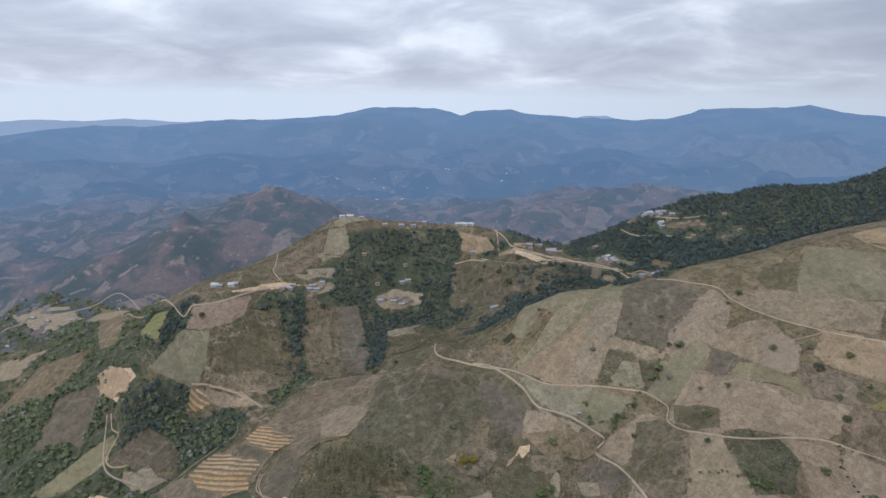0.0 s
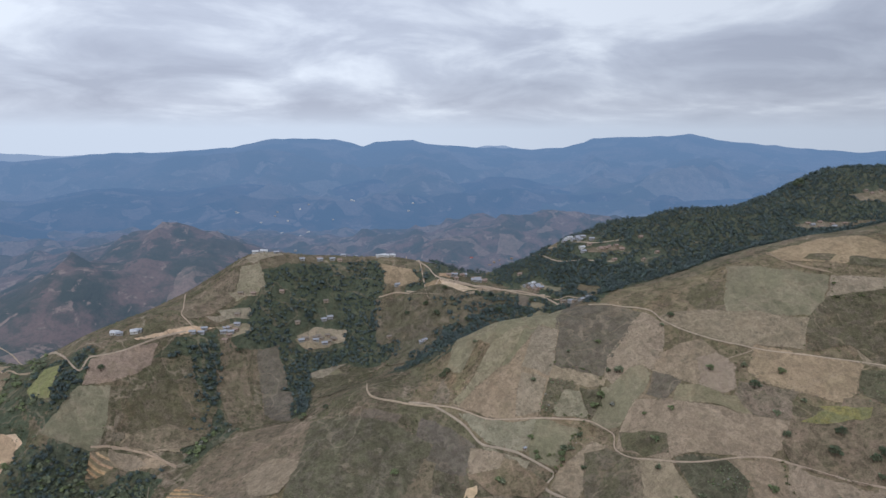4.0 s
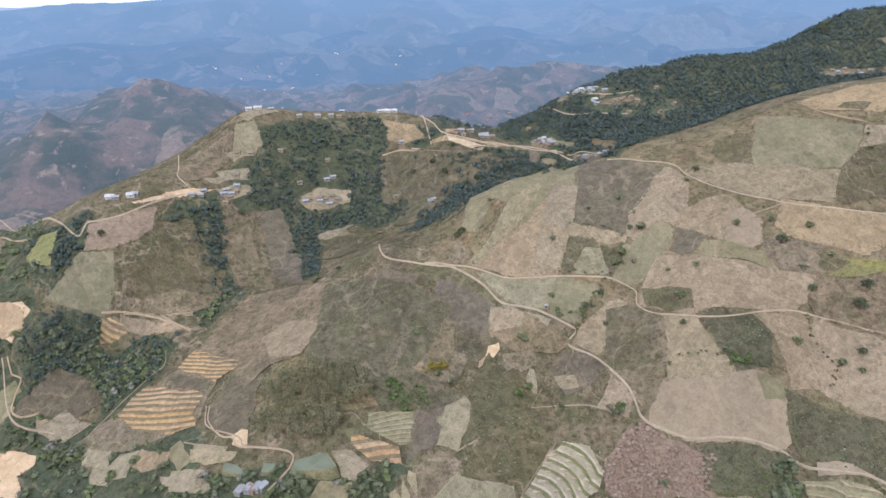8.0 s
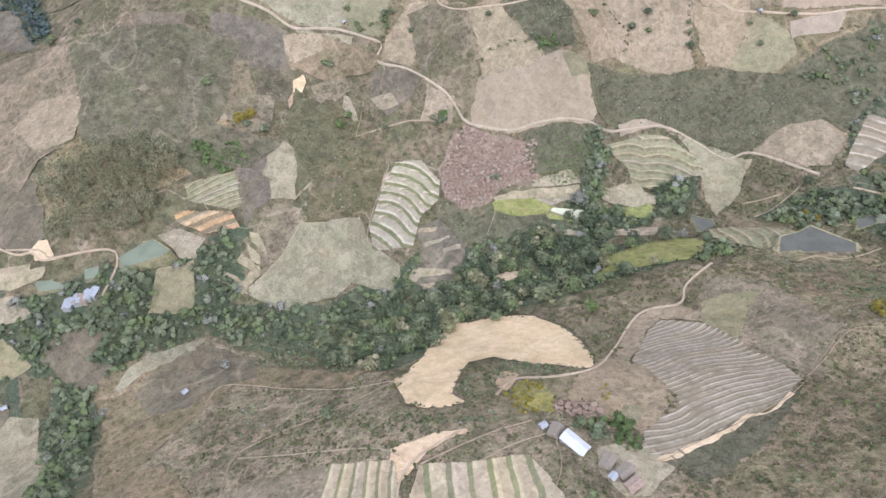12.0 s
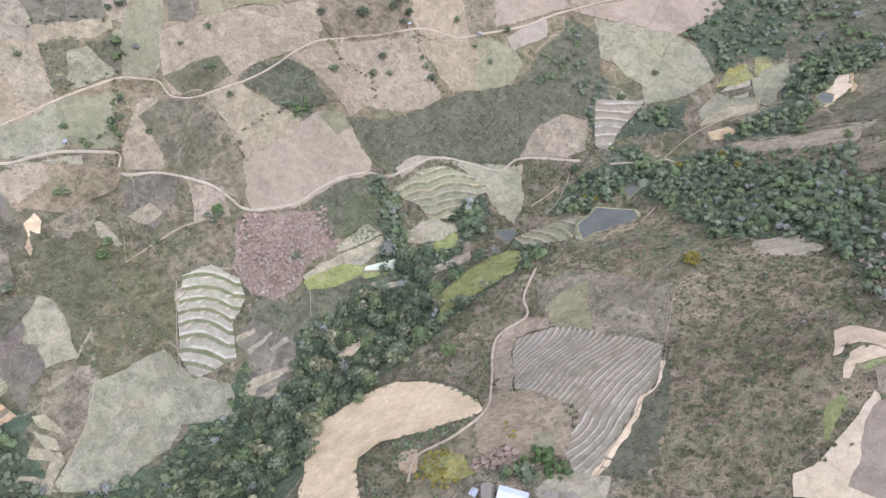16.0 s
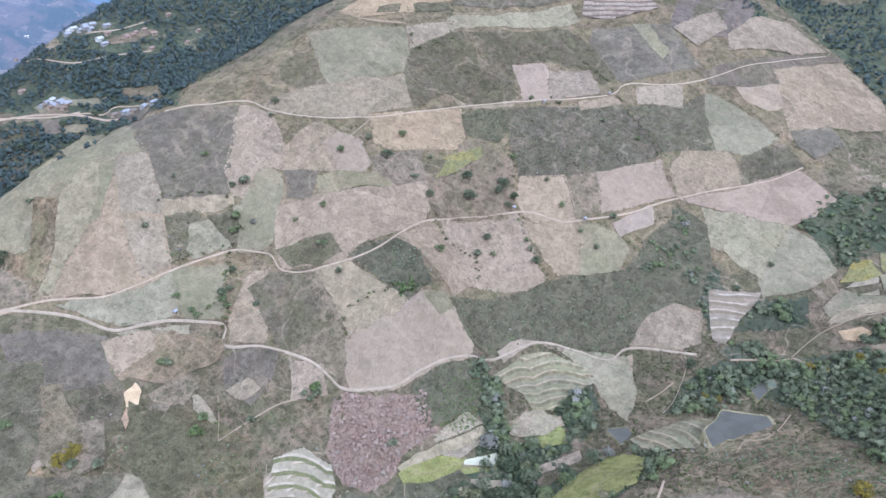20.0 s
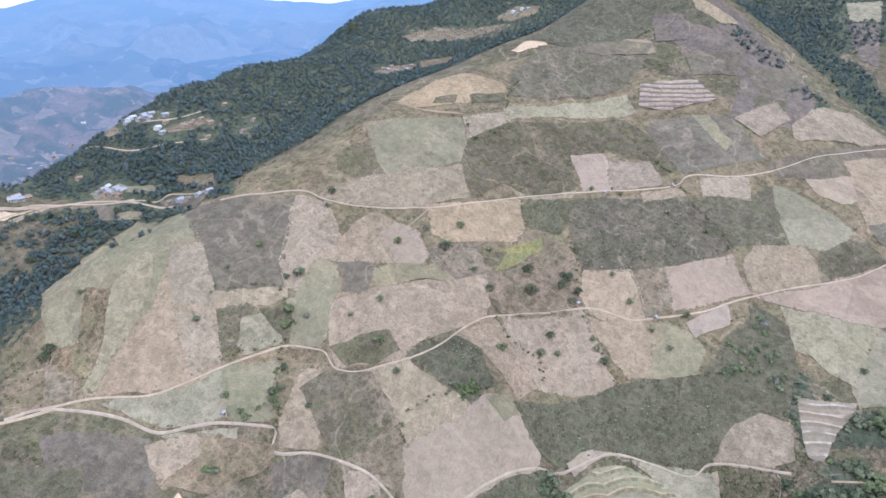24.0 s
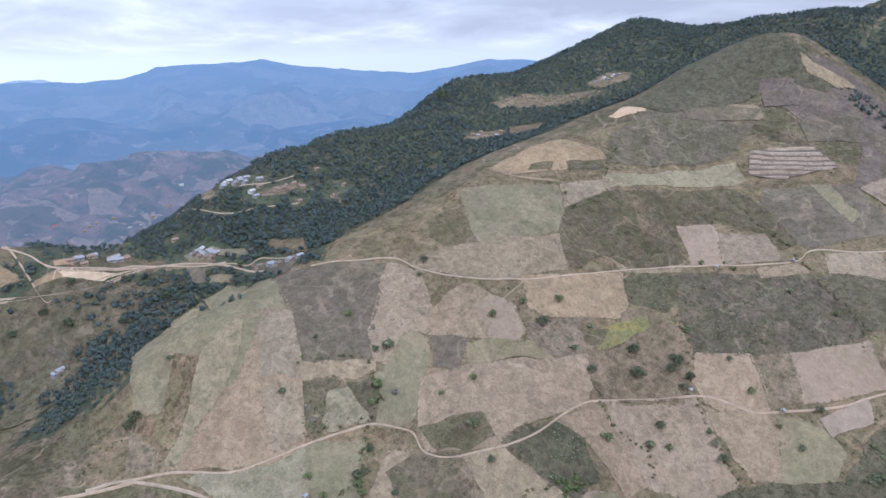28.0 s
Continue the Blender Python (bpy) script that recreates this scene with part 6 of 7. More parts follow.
pond("grey", [(656, 121), (662, 115), (647, 108), (640, 114)])
road(2.4, "dirt_road", [(36, 723), (55, 717), (71, 700), (90, 674), (103, 649), (123, 636), (139, 625), (163, 598), (152, 586), (171, 563), (186, 532), (189, 515), (191, 498), (215, 470), (237, 460), (279, 443), (294, 429), (332, 409), (344, 380), (351, 350), (367, 341), (379, 316), (387, 289)])
road(2.60, "dirt_road", [(64, 710), (26, 724), (-1, 734), (-9, 751), (-8, 789)])
road(1.98, "dirt_road", [(392, 264), (401, 245), (405, 232), (411, 222), (405, 209)])
road(1.5, "dirt_road", [(55, 717), (83, 699), (112, 673), (139, 662), (165, 655), (192, 648), (216, 638), (230, 616), (224, 593), (238, 566), (277, 539), (353, 530), (421, 481), (435, 432), (469, 393), (523, 360), (569, 322), (604, 290), (637, 271)])
road(0.8, "dirt_road", [(266, 785), (288, 753), (314, 722), (321, 695), (347, 663), (388, 631), (436, 602), (489, 568), (542, 525), (598, 470), (624, 459), (665, 406), (757, 348), (850, 297)])
road(0.99, "footpath", [(387, 630), (340, 629)])
road(0.99, "footpath", [(215, 901), (210, 882), (178, 760), (196, 749)])
road(1.12, "footpath", [(471, 743), (474, 715), (507, 677)])
road(2.48, "dirt_road", [(228, 265), (201, 262), (185, 253), (163, 264), (122, 248), (99, 241), (74, 249), (57, 260), (39, 254)])
road(1.12, "footpath", [(6, 304), (-26, 328), (-75, 387), (-94, 376)])
road(0.99, "footpath", [(6, 304), (-34, 306), (-66, 312), (-89, 313), (-101, 297), (-105, 283)])
road(0.99, "footpath", [(-89, 310), (-60, 286), (-31, 262), (-23, 248)])
road(1.86, "dirt_road", [(-39, 222), (-31, 234), (-18, 241), (9, 243)])
road(1.86, "dirt_road", [(-186, 604), (-181, 574), (-151, 546), (-145, 535), (-109, 521), (-107, 510), (-112, 502), (-125, 488)])
road(1.24, "footpath", [(-201, 567), (-178, 549), (-159, 534)])
road(1.1, "footpath", [(167, 168), (189, 170), (205, 173), (213, 172), (218, 165)])
road(1.24, "footpath", [(-28, 461), (2, 471), (25, 485)])
road(1.36, "footpath", [(412, 224), (442, 211), (465, 194), (486, 172), (529, 168)])
road(2.2, "dirt_road", [(-784, 1100), (-721, 1129), (-649, 1150), (-584, 1169), (-386, 885)])
road(2.4, "dirt_road", [(-402, 721), (-380, 664), (-336, 643)])
road(2.2, "dirt_road", [(-295, 769), (-260, 769), (-221, 743)])
road(1.4, "footpath", [(341, 212), (318, 216), (301, 222), (295, 232), (274, 234)])
road(1.5, "footpath", [(382, 297), (373, 292), (336, 289), (319, 292)])
road(1.3, "footpath", [(353, 296), (339, 301), (326, 308)])
road(1.3, "footpath", [(176, 430), (152, 412)])
road(1.3, "footpath", [(102, 538), (124, 535), (148, 529), (162, 520)])
road(1.4, "footpath", [(124, 563), (114, 551), (102, 538)])
road(1.2, "footpath", [(114, 504), (78, 472), (65, 456), (67, 448)])
road(2.2, "dirt_road", [(-397, 721), (-389, 705), (-380, 701), (-382, 686), (-382, 672), (-372, 665), (-356, 667)])
road(1.8, "dirt_road", [(-316, 766), (-296, 770), (-268, 767), (-245, 759), (-221, 745)])
road(1.5, "dirt_road", [(-183, 601), (-181, 580), (-167, 555), (-157, 549), (-153, 539), (-143, 533)])
road(1.3, "footpath", [(-246, 726), (-245, 705), (-261, 692), (-304, 630)])
road(2.4, "dirt_road", [(-589, 1135), (-460, 922), (-410, 867)])
road(2.6, "dirt_road", [(-537, 1148), (-363, 846), (-334, 841), (-306, 856), (-272, 890), (-242, 915)])
road(2.2, "dirt_road", [(-235, 926), (-253, 947), (-255, 967), (-262, 1012)])
road(1.6, "dirt_road", [(-253, 767), (-223, 770), (-205, 783), (-196, 798)])
road(2.6, "dirt_road", [(142, 1836), (88, 1041), (113, 988), (153, 985), (194, 987), (231, 967), (255, 929), (266, 869)])
road(1.8, "dirt_road", [(19, 1007), (48, 1004), (81, 978), (114, 961), (150, 968), (194, 987)])
road(2.2, "dirt_road", [(85, 1073), (98, 1033), (111, 992), (161, 988), (196, 990), (258, 934)])
road(1.6, "dirt_road", [(61, 998), (92, 971), (119, 962), (152, 966), (198, 989)])
road(1.0, "footpath", [(468, 739), (475, 714), (489, 694), (503, 681)])
road(1.4, "dirt_road", [(210, 983), (257, 931), (267, 904), (282, 896), (286, 832)])
road(1.4, "dirt_road", [(125, 964), (167, 980), (197, 990)])
road(1.2, "dirt_road", [(340, 1041), (374, 1019), (419, 1020)])
road(1.2, "dirt_road", [(283, 1099), (299, 1010), (333, 981), (371, 959)])
road(1.0, "footpath", [(-18, 237), (0, 235), (20, 232), (40, 227)])
road(1.0, "footpath", [(4, 221), (22, 220), (39, 216)])
road(1.1, "footpath", [(40, 210), (35, 201), (28, 194), (22, 190), (20, 182)])
road(0.9, "footpath", [(215, 159), (210, 175), (201, 174), (175, 168), (148, 165), (119, 168), (86, 173), (69, 175), (62, 188)])
road(1.2, "footpath", [(565, 158), (537, 165), (509, 169), (488, 168), (480, 173), (465, 199), (456, 206)])
houses("shed", -78, [(45, 203)])
houses("thatch", 10, [(43, 214), (49, 187), (51, 179)])
houses("hut", 10, [(41, 220), (45, 180)])
houses("rusty", 0, [(49, 172)])
houses("grey", 60, [(-146, 494), (-140, 493), (-129, 492)])
houses("rusty", 60, [(-136, 491)])
houses("hut", 0, [(-103, 284), (-110, 286), (-102, 397), (-206, 457)])
houses("white", 0, [(-323, 893), (-300, 896), (-168, 1074), (-156, 1076), (32, 1088), (45, 1089)])
houses("grey", 0, [(-268, 1849), (-136, 1072), (-176, 2042), (-222, 933), (-195, 942), (-188, 938)])
houses("rusty", 10, [(-71, 1070), (-38, 1070), (136, 993), (186, 1021), (244, 969), (252, 956)])
houses("white", 20, [(612, 1732), (727, 1769), (744, 1767)])
houses("red", 15, [(400, 1749)])
houses("grey", 20, [(130, 1002), (152, 1015), (169, 1010), (241, 978), (249, 970), (256, 965), (464, 1716), (440, 1714), (274, 863), (279, 843), (283, 829)])
houses("rusty", 20, [(492, 1721), (540, 1738), (244, 1025), (185, 1015), (356, 1019), (368, 999), (381, 1000), (393, 1000), (365, 1763)])
houses("rusty", 0, [(700, 970), (726, 976), (738, 963), (763, 966), (704, 946)])
houses("grey", 0, [(702, 961), (727, 945), (760, 930)])
houses("thatch", 0, [(875, 1058), (900, 1052), (928, 1048), (941, 1032), (958, 1028), (952, 1011), (966, 1006), (979, 1002), (977, 988), (989, 982), (988, 968), (1004, 964), (1004, 952), (935, 1008), (952, 989), (967, 969)])
houses("rusty", 0, [(878, 1047), (923, 1031), (970, 1015), (968, 988), (980, 954), (1022, 945)])
houses("white", 0, [(1071, 966), (1086, 955)])
houses("grey", 0, [(1092, 946), (1068, 956), (1055, 972)])
houses("hut", 0, [(542, 520), (442, 420), (143, 629), (598, 470)])
houses("grey", 0, [(-74, 949), (-62, 948), (-94, 942), (-63, 979), (-54, 983)])
houses("thatch", 0, [(-90, 946), (-71, 955), (-56, 951), (-100, 966), (-60, 1002), (-48, 955), (30, 945), (75, 903)])
houses("grey", 0, [(-295, 898), (-316, 889), (-181, 950), (-198, 936)])
houses("grey", 0, [(-728, 1033), (-744, 1132), (-654, 1101), (-709, 1117)])
houses("white", 0, [(-323, 891), (-300, 894)])
houses("grey", 60, [(-147, 494), (-133, 492)])
houses("rusty", 60, [(-140, 493)])
houses("white", 0, [(-321, 893), (-154, 1075), (-279, 1835)])
houses("grey", 0, [(-299, 895), (-234, 918), (-224, 924)])
houses("rusty", 0, [(-192, 943), (-194, 925), (-182, 942), (-190, 933), (-123, 1002), (-163, 993)])
houses("white", 0, [(-155, 1076), (-279, 1840), (25, 1086), (37, 1085), (47, 1088), (537, 1827), (618, 1840)])
houses("red", 0, [(328, 1803)])
houses("rusty", 0, [(126, 1000), (136, 1008), (149, 1013), (379, 1771), (396, 1771), (427, 1764), (248, 966), (257, 957), (368, 997), (397, 987)])
houses("grey", 0, [(-96, 1061), (-69, 1067), (-50, 1071), (-32, 1093), (5, 1949), (48, 1015), (166, 1004), (259, 958), (73, 903)])
houses("thatch", 0, [(-75, 952), (-67, 953), (-58, 959), (-87, 947), (-50, 956), (-181, 993), (-182, 963)])
houses("hut", 0, [(422, 485)])
houses("grey", 10, [(136, 1005), (153, 1018), (175, 1018), (174, 1007), (76, 904), (73, 903)])
houses("white", 5, [(286, 1802), (316, 1780)])
houses("grey", 20, [(341, 1053), (348, 1051), (357, 1051), (329, 1061), (341, 1004)])
houses("rusty", 20, [(366, 1001), (376, 997), (443, 1020), (374, 961), (414, 947), (443, 962)])
houses("white", 10, [(340, 1066), (343, 1016)])
houses("grey", 20, [(248, 978), (256, 968), (249, 967), (257, 961), (275, 872)])
houses("thatch", 20, [(243, 977), (249, 961), (275, 857), (270, 887)])
houses("white", 20, [(252, 978), (335, 1066)])
houses("rusty", 20, [(179, 1029), (167, 1011), (177, 1009)])
houses("grey", 20, [(350, 1057), (349, 1042), (366, 1035)])
wood("bright", 4.4, [(-34, 578), (0, 585), (12, 568), (-3, 552), (-29, 555)])
wood("mixed", 6.3, [(-211, 520), (-171, 521), (-160, 515), (-152, 496), (-116, 493), (-93, 491), (-56, 502), (-23, 494), (-31, 467), (-45, 455), (9, 421), (70, 425), (94, 430), (128, 416), (180, 394), (248, 400), (245, 373), (215, 342), (262, 302), (271, 269), (229, 278), (181, 304), (142, 317), (91, 341), (34, 322), (6, 321), (-11, 371), (-73, 442), (-116, 439), (-152, 421), (-163, 355), (-187, 333), (-219, 358), (-226, 406), (-186, 429), (-171, 455), (-196, 484)])
wood("mixed", 6.3, [(357, 286), (389, 270), (403, 209), (423, 157), (408, 96), (232, 96), (263, 111), (278, 152), (349, 208), (362, 237), (318, 289)])
wood("mixed", 6.3, [(-59, 486), (-21, 494), (-12, 496), (-18, 506), (-42, 504)])
wood("mixed", 6.3, [(317, 375), (323, 356), (307, 337), (269, 344), (226, 347), (185, 353), (203, 374), (228, 377), (245, 392), (253, 367), (289, 360)])
wood("mixed", 6, [(268, 431), (280, 421), (264, 401), (242, 377), (236, 387), (249, 403)])
wood("bamboo", 3.8, [(-136, 608), (-78, 603), (-37, 585), (-43, 559), (-87, 529), (-139, 538), (-146, 565)])
wood("purple", 2.9, [(180, 500), (188, 497), (200, 478), (215, 461), (229, 452), (223, 443), (214, 429), (198, 433), (185, 441), (170, 436), (150, 444), (141, 458), (151, 482)])
wood("dark", 6.5, [(40, 800), (90, 812), (160, 796), (280, 825), (420, 790), (560, 790), (700, 765), (860, 730), (940, 690), (1010, 650), (1150, 600), (1420, 600), (1560, 560), (1520, 960), (1440, 1130), (1200, 1190), (900, 1240), (700, 1190), (520, 1160), (400, 1115), (300, 1080), (200, 1050), (240, 1000), (170, 960), (130, 900), (60, 880), (20, 840)])
wood("dark", 8.5, [(965, 560), (1010, 640), (1130, 610), (1420, 590), (1580, 540), (1560, 280), (1250, 330), (1110, 420), (1010, 490)])
wood("mixed", 7.5, [(-390, 666), (-357, 652), (-308, 622), (-309, 589), (-350, 627), (-383, 640)])
wood("dark", 8, [(-215, 812), (-191, 836), (-170, 802), (-187, 770), (-223, 765)])
wood("dark", 8, [(-378, 820), (-366, 849), (-339, 840), (-345, 809), (-359, 785)])
wood("mixed", 6.5, [(484, 230), (452, 287), (472, 302), (473, 327), (478, 344), (460, 358), (429, 360), (456, 316), (416, 288), (449, 222)])
wood("mixed", 7, [(502, 265), (564, 260), (541, 246), (503, 277)])
wood("mixed", 7.5, [(-625, 857), (-554, 822), (-496, 807), (-423, 753), (-406, 730), (-414, 702), (-424, 668), (-450, 643), (-492, 651)])
wood("dark", 9, [(-415, 874), (-345, 843), (-337, 797), (-366, 773), (-385, 787)])
wood("dark", 7, [(-375, 734), (-353, 760), (-318, 764), (-316, 745), (-322, 720), (-352, 710), (-373, 694)])
wood("mixed", 7, [(-302, 703), (-294, 724), (-253, 739), (-235, 725), (-250, 699), (-272, 673), (-288, 655), (-297, 647), (-300, 683)])
wood("mixed", 7, [(-392, 671), (-363, 659), (-335, 625), (-310, 632), (-304, 602), (-353, 627), (-382, 634)])
wood("mixed", 7, [(-216, 753), (-188, 799), (-161, 807), (-191, 763), (-206, 746)])
wood("dark", 7.5, [(-368, 788), (-357, 824), (-337, 838), (-340, 810), (-357, 787)])
wood("dark", 7.5, [(-268, 861), (-248, 898), (-216, 923), (-208, 900), (-251, 871)])
wood("dark", 7.5, [(-228, 884), (-204, 902), (-199, 837), (-210, 831)])
wood("mixed", 8, [(-222, 766), (-176, 825), (-195, 795), (-209, 761)])
wood("dark", 5.6, [(-155, 1028), (-113, 1045), (-32, 1069), (15, 1070), (32, 1037), (21, 1005), (28, 976), (10, 959), (53, 918), (7, 892), (-42, 912), (-91, 853), (-112, 887), (-138, 923), (-185, 921), (-191, 970), (-168, 989)])
wood("dark", 5.8, [(73, 909), (123, 907), (187, 934), (260, 914), (241, 909), (198, 925), (94, 875), (54, 881), (52, 906)])
wood("dark", 6, [(189, 1028), (240, 969), (264, 928), (276, 779), (393, 904), (427, 982), (366, 1005), (312, 1056), (420, 1736)])
wood("dark", 9, [(83, 1001), (97, 1039), (346, 1769), (189, 1028)])
wood("purple", 4.5, [(239, 95), (239, 74), (200, 75), (211, 88)])
wood("mixed", 13, [(-1000, 500), (-420, 560), (-330, 640), (-380, 760), (-400, 880), (-450, 980), (-520, 1100), (-800, 1250), (-1000, 1000)])
wood("mixed", 12, [(-330, 420), (-200, 440), (-180, 560), (-250, 660), (-340, 640), (-420, 560)])
wood("dark", 8, [(914, 383), (899, 337), (874, 292), (868, 274), (796, 218), (1091, 263)])
wood("dark", 8, [(1243, 616), (1004, 450), (891, 330), (1067, 349), (1095, 402), (1316, 463), (1368, 554)])
wood("mixed", 6.3, [(-362, 752), (-329, 759), (-314, 737), (-292, 718), (-279, 663), (-303, 677), (-328, 713), (-368, 704), (-380, 719), (-359, 732)])
wood("mixed", 6.3, [(-518, 780), (-480, 790), (-436, 774), (-412, 734), (-397, 715), (-429, 686), (-460, 675)])
wood("mixed", 6.3, [(-292, 718), (-249, 732), (-255, 683), (-286, 648), (-303, 677)])
wood("dark", 6.5, [(-367, 808), (-349, 849), (-333, 836), (-348, 805), (-369, 783)])
wood("dark", 7.5, [(74, 1032), (120, 989), (155, 974), (131, 943), (92, 960), (57, 986)])
wood("dark", 6, [(44, 874), (111, 873), (192, 897), (249, 872), (211, 784), (126, 780), (72, 786), (54, 808)])
wood("bush", 3.6, [(150, 580), (161, 565), (140, 533), (153, 487), (121, 508), (70, 468), (26, 484), (60, 525), (92, 532)])
wood("greens", 2.3, [(225, 447), (273, 434), (278, 423), (253, 413), (221, 428)])
wood("bush", 3.6, [(134, 458), (157, 428), (203, 422), (199, 388), (143, 376), (129, 407)])
wood("bush", 3.8, [(84, 649), (96, 631), (53, 588), (89, 554), (80, 530), (38, 570), (22, 582)])
wood("bush", 4, [(312, 458), (333, 407), (345, 356), (384, 342), (410, 356), (394, 406), (347, 462)])
wood("bush", 4.6, [(307, 477), (380, 424), (420, 371), (459, 310), (426, 311), (405, 340), (372, 338), (353, 355), (344, 385), (334, 410), (297, 431), (291, 448)])
wood("bush", 5, [(499, 536), (531, 512), (594, 452), (579, 422), (557, 391), (498, 434), (476, 454), (454, 500), (472, 521)])
wood("bush", 4, [(260, 547), (308, 528), (334, 506), (301, 495), (283, 494), (260, 498), (257, 524)])
wood("bush", 4.5, [(62, 275), (110, 233), (151, 195), (201, 192), (217, 209), (143, 266), (81, 300)])
wood("bush", 5, [(277, 182), (236, 135), (212, 98), (93, 94), (83, 144), (158, 160)])
wood("bush", 4.5, [(275, 276), (322, 214), (286, 170), (223, 180), (230, 223)])
wood("bush", 3.6, [(36, 277), (69, 284), (92, 255), (93, 242), (59, 255), (28, 254)])
wood("bush", 4.5, [(-73, 360), (-6, 287), (7, 247), (-54, 286), (-80, 323)])
wood("greens", 2.1, [(226, 459), (241, 455), (284, 439), (265, 410), (214, 435)])
wood("mixed", 6, [(269, 438), (284, 435), (258, 397), (233, 381), (245, 405)])
wood("mixed", 6, [(293, 369), (314, 356), (294, 330), (272, 338)])
wood("bush", 5, [(705, 715), (831, 722), (1181, 836), (1268, 795), (942, 630), (923, 566), (923, 527), (889, 538), (872, 608), (802, 625), (726, 669)])
wood("dark", 8, [(889, 538), (927, 505), (900, 441), (873, 390), (872, 379), (822, 371), (872, 462)])
wood("bush", 4.5, [(229, 283), (233, 262), (229, 245), (217, 246), (211, 269)])
wood("dark", 9, [(1420, 600), (1480, 470), (1580, 430), (1720, 440), (1740, 640), (1600, 690)])
wood("bush", 4.2, [(467, 572), (485, 564), (508, 542), (489, 530), (469, 533), (453, 556)])
wood("bush", 4.2, [(264, 540), (300, 532), (312, 517), (296, 496), (269, 497), (265, 511)])
wood("bush", 4.5, [(579, 420), (589, 412), (567, 386), (542, 388), (555, 403)])
wood("bright", 5, [(270, 510), (290, 501), (282, 489), (264, 497)])
wood("mixed", 7, [(506, 358), (513, 332), (470, 316), (473, 339)])
wood("bush", 4.0, [(186, 689), (209, 679), (209, 673), (193, 662), (180, 658), (169, 665), (173, 675)])
wood("bush", 4.0, [(222, 660), (234, 653), (217, 640), (194, 621), (169, 602), (167, 605), (198, 637)])
wood("yellow", 3.4, [(18, 601), (36, 599), (40, 587), (34, 580), (21, 588)])
wood("bright", 4, [(91, 555), (98, 554), (99, 548), (93, 545), (88, 548)])
wood("dark", 9, [(128, 971), (184, 977), (215, 946), (177, 928), (130, 916), (104, 921)])
wood("dark", 7, [(106, 925), (130, 916), (177, 928), (219, 943), (249, 929), (273, 891), (195, 899), (87, 881)])
wood("bush", 3.0, [(33, 279), (51, 288), (72, 277), (85, 252), (72, 256), (59, 271), (45, 267), (28, 260), (25, 266)])
wood("bush", 3.2, [(26, 259), (34, 250), (25, 239), (15, 245), (-8, 269), (-1, 276), (15, 260)])
wood("yellow", 2.8, [(48, 253), (60, 259), (67, 250), (64, 237), (52, 225), (44, 231), (42, 240)])
wood("yellow", 3.2, [(80, 233), (93, 228), (86, 218), (74, 222)])
wood("purple", 3.0, [(62, 232), (74, 222), (72, 208), (61, 209), (55, 218), (55, 228)])
wood("bright", 4.4, [(61, 209), (74, 207), (83, 196), (76, 187), (62, 190), (58, 200)])
wood("mixed", 4.6, [(53, 214), (65, 209), (54, 194), (53, 200), (53, 209)])
wood("mixed", 4.6, [(41, 197), (51, 194), (45, 184), (33, 177), (25, 182), (30, 189)])
wood("greens", 2.4, [(25, 241), (36, 240), (32, 232), (22, 234)])
wood("mixed", 5.6, [(-189, 440), (-160, 422), (-161, 393), (-170, 368), (-174, 347), (-173, 323), (-209, 350), (-205, 379), (-190, 384), (-193, 418)])
wood("mixed", 5.8, [(-185, 522), (-148, 510), (-108, 505), (-98, 488), (-101, 460), (-122, 446), (-134, 443), (-147, 453), (-142, 467), (-175, 470), (-188, 496)])
wood("bush", 3.6, [(-77, 431), (-42, 430), (27, 359), (14, 313), (-11, 328), (-42, 378), (-67, 390)])
wood("dark", 6, [(-383, 744), (-342, 765), (-320, 760), (-314, 737), (-325, 712), (-356, 691), (-369, 683), (-386, 717)])
wood("dark", 6, [(-316, 723), (-269, 751), (-235, 731), (-242, 706), (-255, 682), (-283, 670), (-286, 644), (-311, 691)])
wood("mixed", 6.8, [(-605, 824), (-545, 808), (-445, 769), (-415, 751), (-390, 706), (-418, 697), (-457, 655), (-493, 650)])
wood("dark", 6, [(-332, 848), (-362, 866), (-362, 827), (-359, 796), (-367, 773), (-357, 768), (-342, 795), (-328, 824)])
wood("dark", 6, [(-232, 910), (-205, 938), (-191, 865), (-191, 829), (-205, 822), (-217, 866)])
wood("dark", 6, [(-117, 900), (-94, 919), (-75, 881), (-80, 782), (-103, 793), (-122, 867)])
wood("bush", 4.5, [(435, 372), (453, 369), (484, 360), (510, 344), (504, 320), (457, 307), (433, 305), (400, 356), (416, 370)])
wood("bush", 4.5, [(267, 543), (301, 530), (298, 510), (292, 496), (265, 493), (263, 509)])
wood("bush", 5, [(455, 568), (494, 562), (512, 540), (480, 530), (441, 539), (438, 555)])
wood("bush", 5, [(442, 515), (452, 495), (425, 484), (418, 500), (425, 512)])
wood("mixed", 6.2, [(384, 220), (400, 192), (413, 170), (388, 124), (344, 113), (346, 81), (189, 84), (217, 93), (250, 103), (276, 116), (288, 144), (344, 182)])
wood("mixed", 6.5, [(448, 182), (477, 166), (499, 145), (473, 126), (447, 138), (439, 174)])
wood("mixed", 7, [(514, 154), (552, 154), (573, 139), (612, 87), (563, 84), (549, 118), (505, 130), (463, 130), (480, 146)])
wood("mixed", 9, [(576, 263), (620, 237), (658, 165), (604, 166), (564, 165), (561, 189), (540, 205), (527, 215), (560, 243)])
wood("mixed", 10, [(659, 163), (675, 94), (619, 88), (577, 139), (570, 159), (614, 165)])
wood("mixed", 6, [(399, 276), (414, 261), (413, 217), (432, 178), (417, 171), (390, 222), (390, 253)])
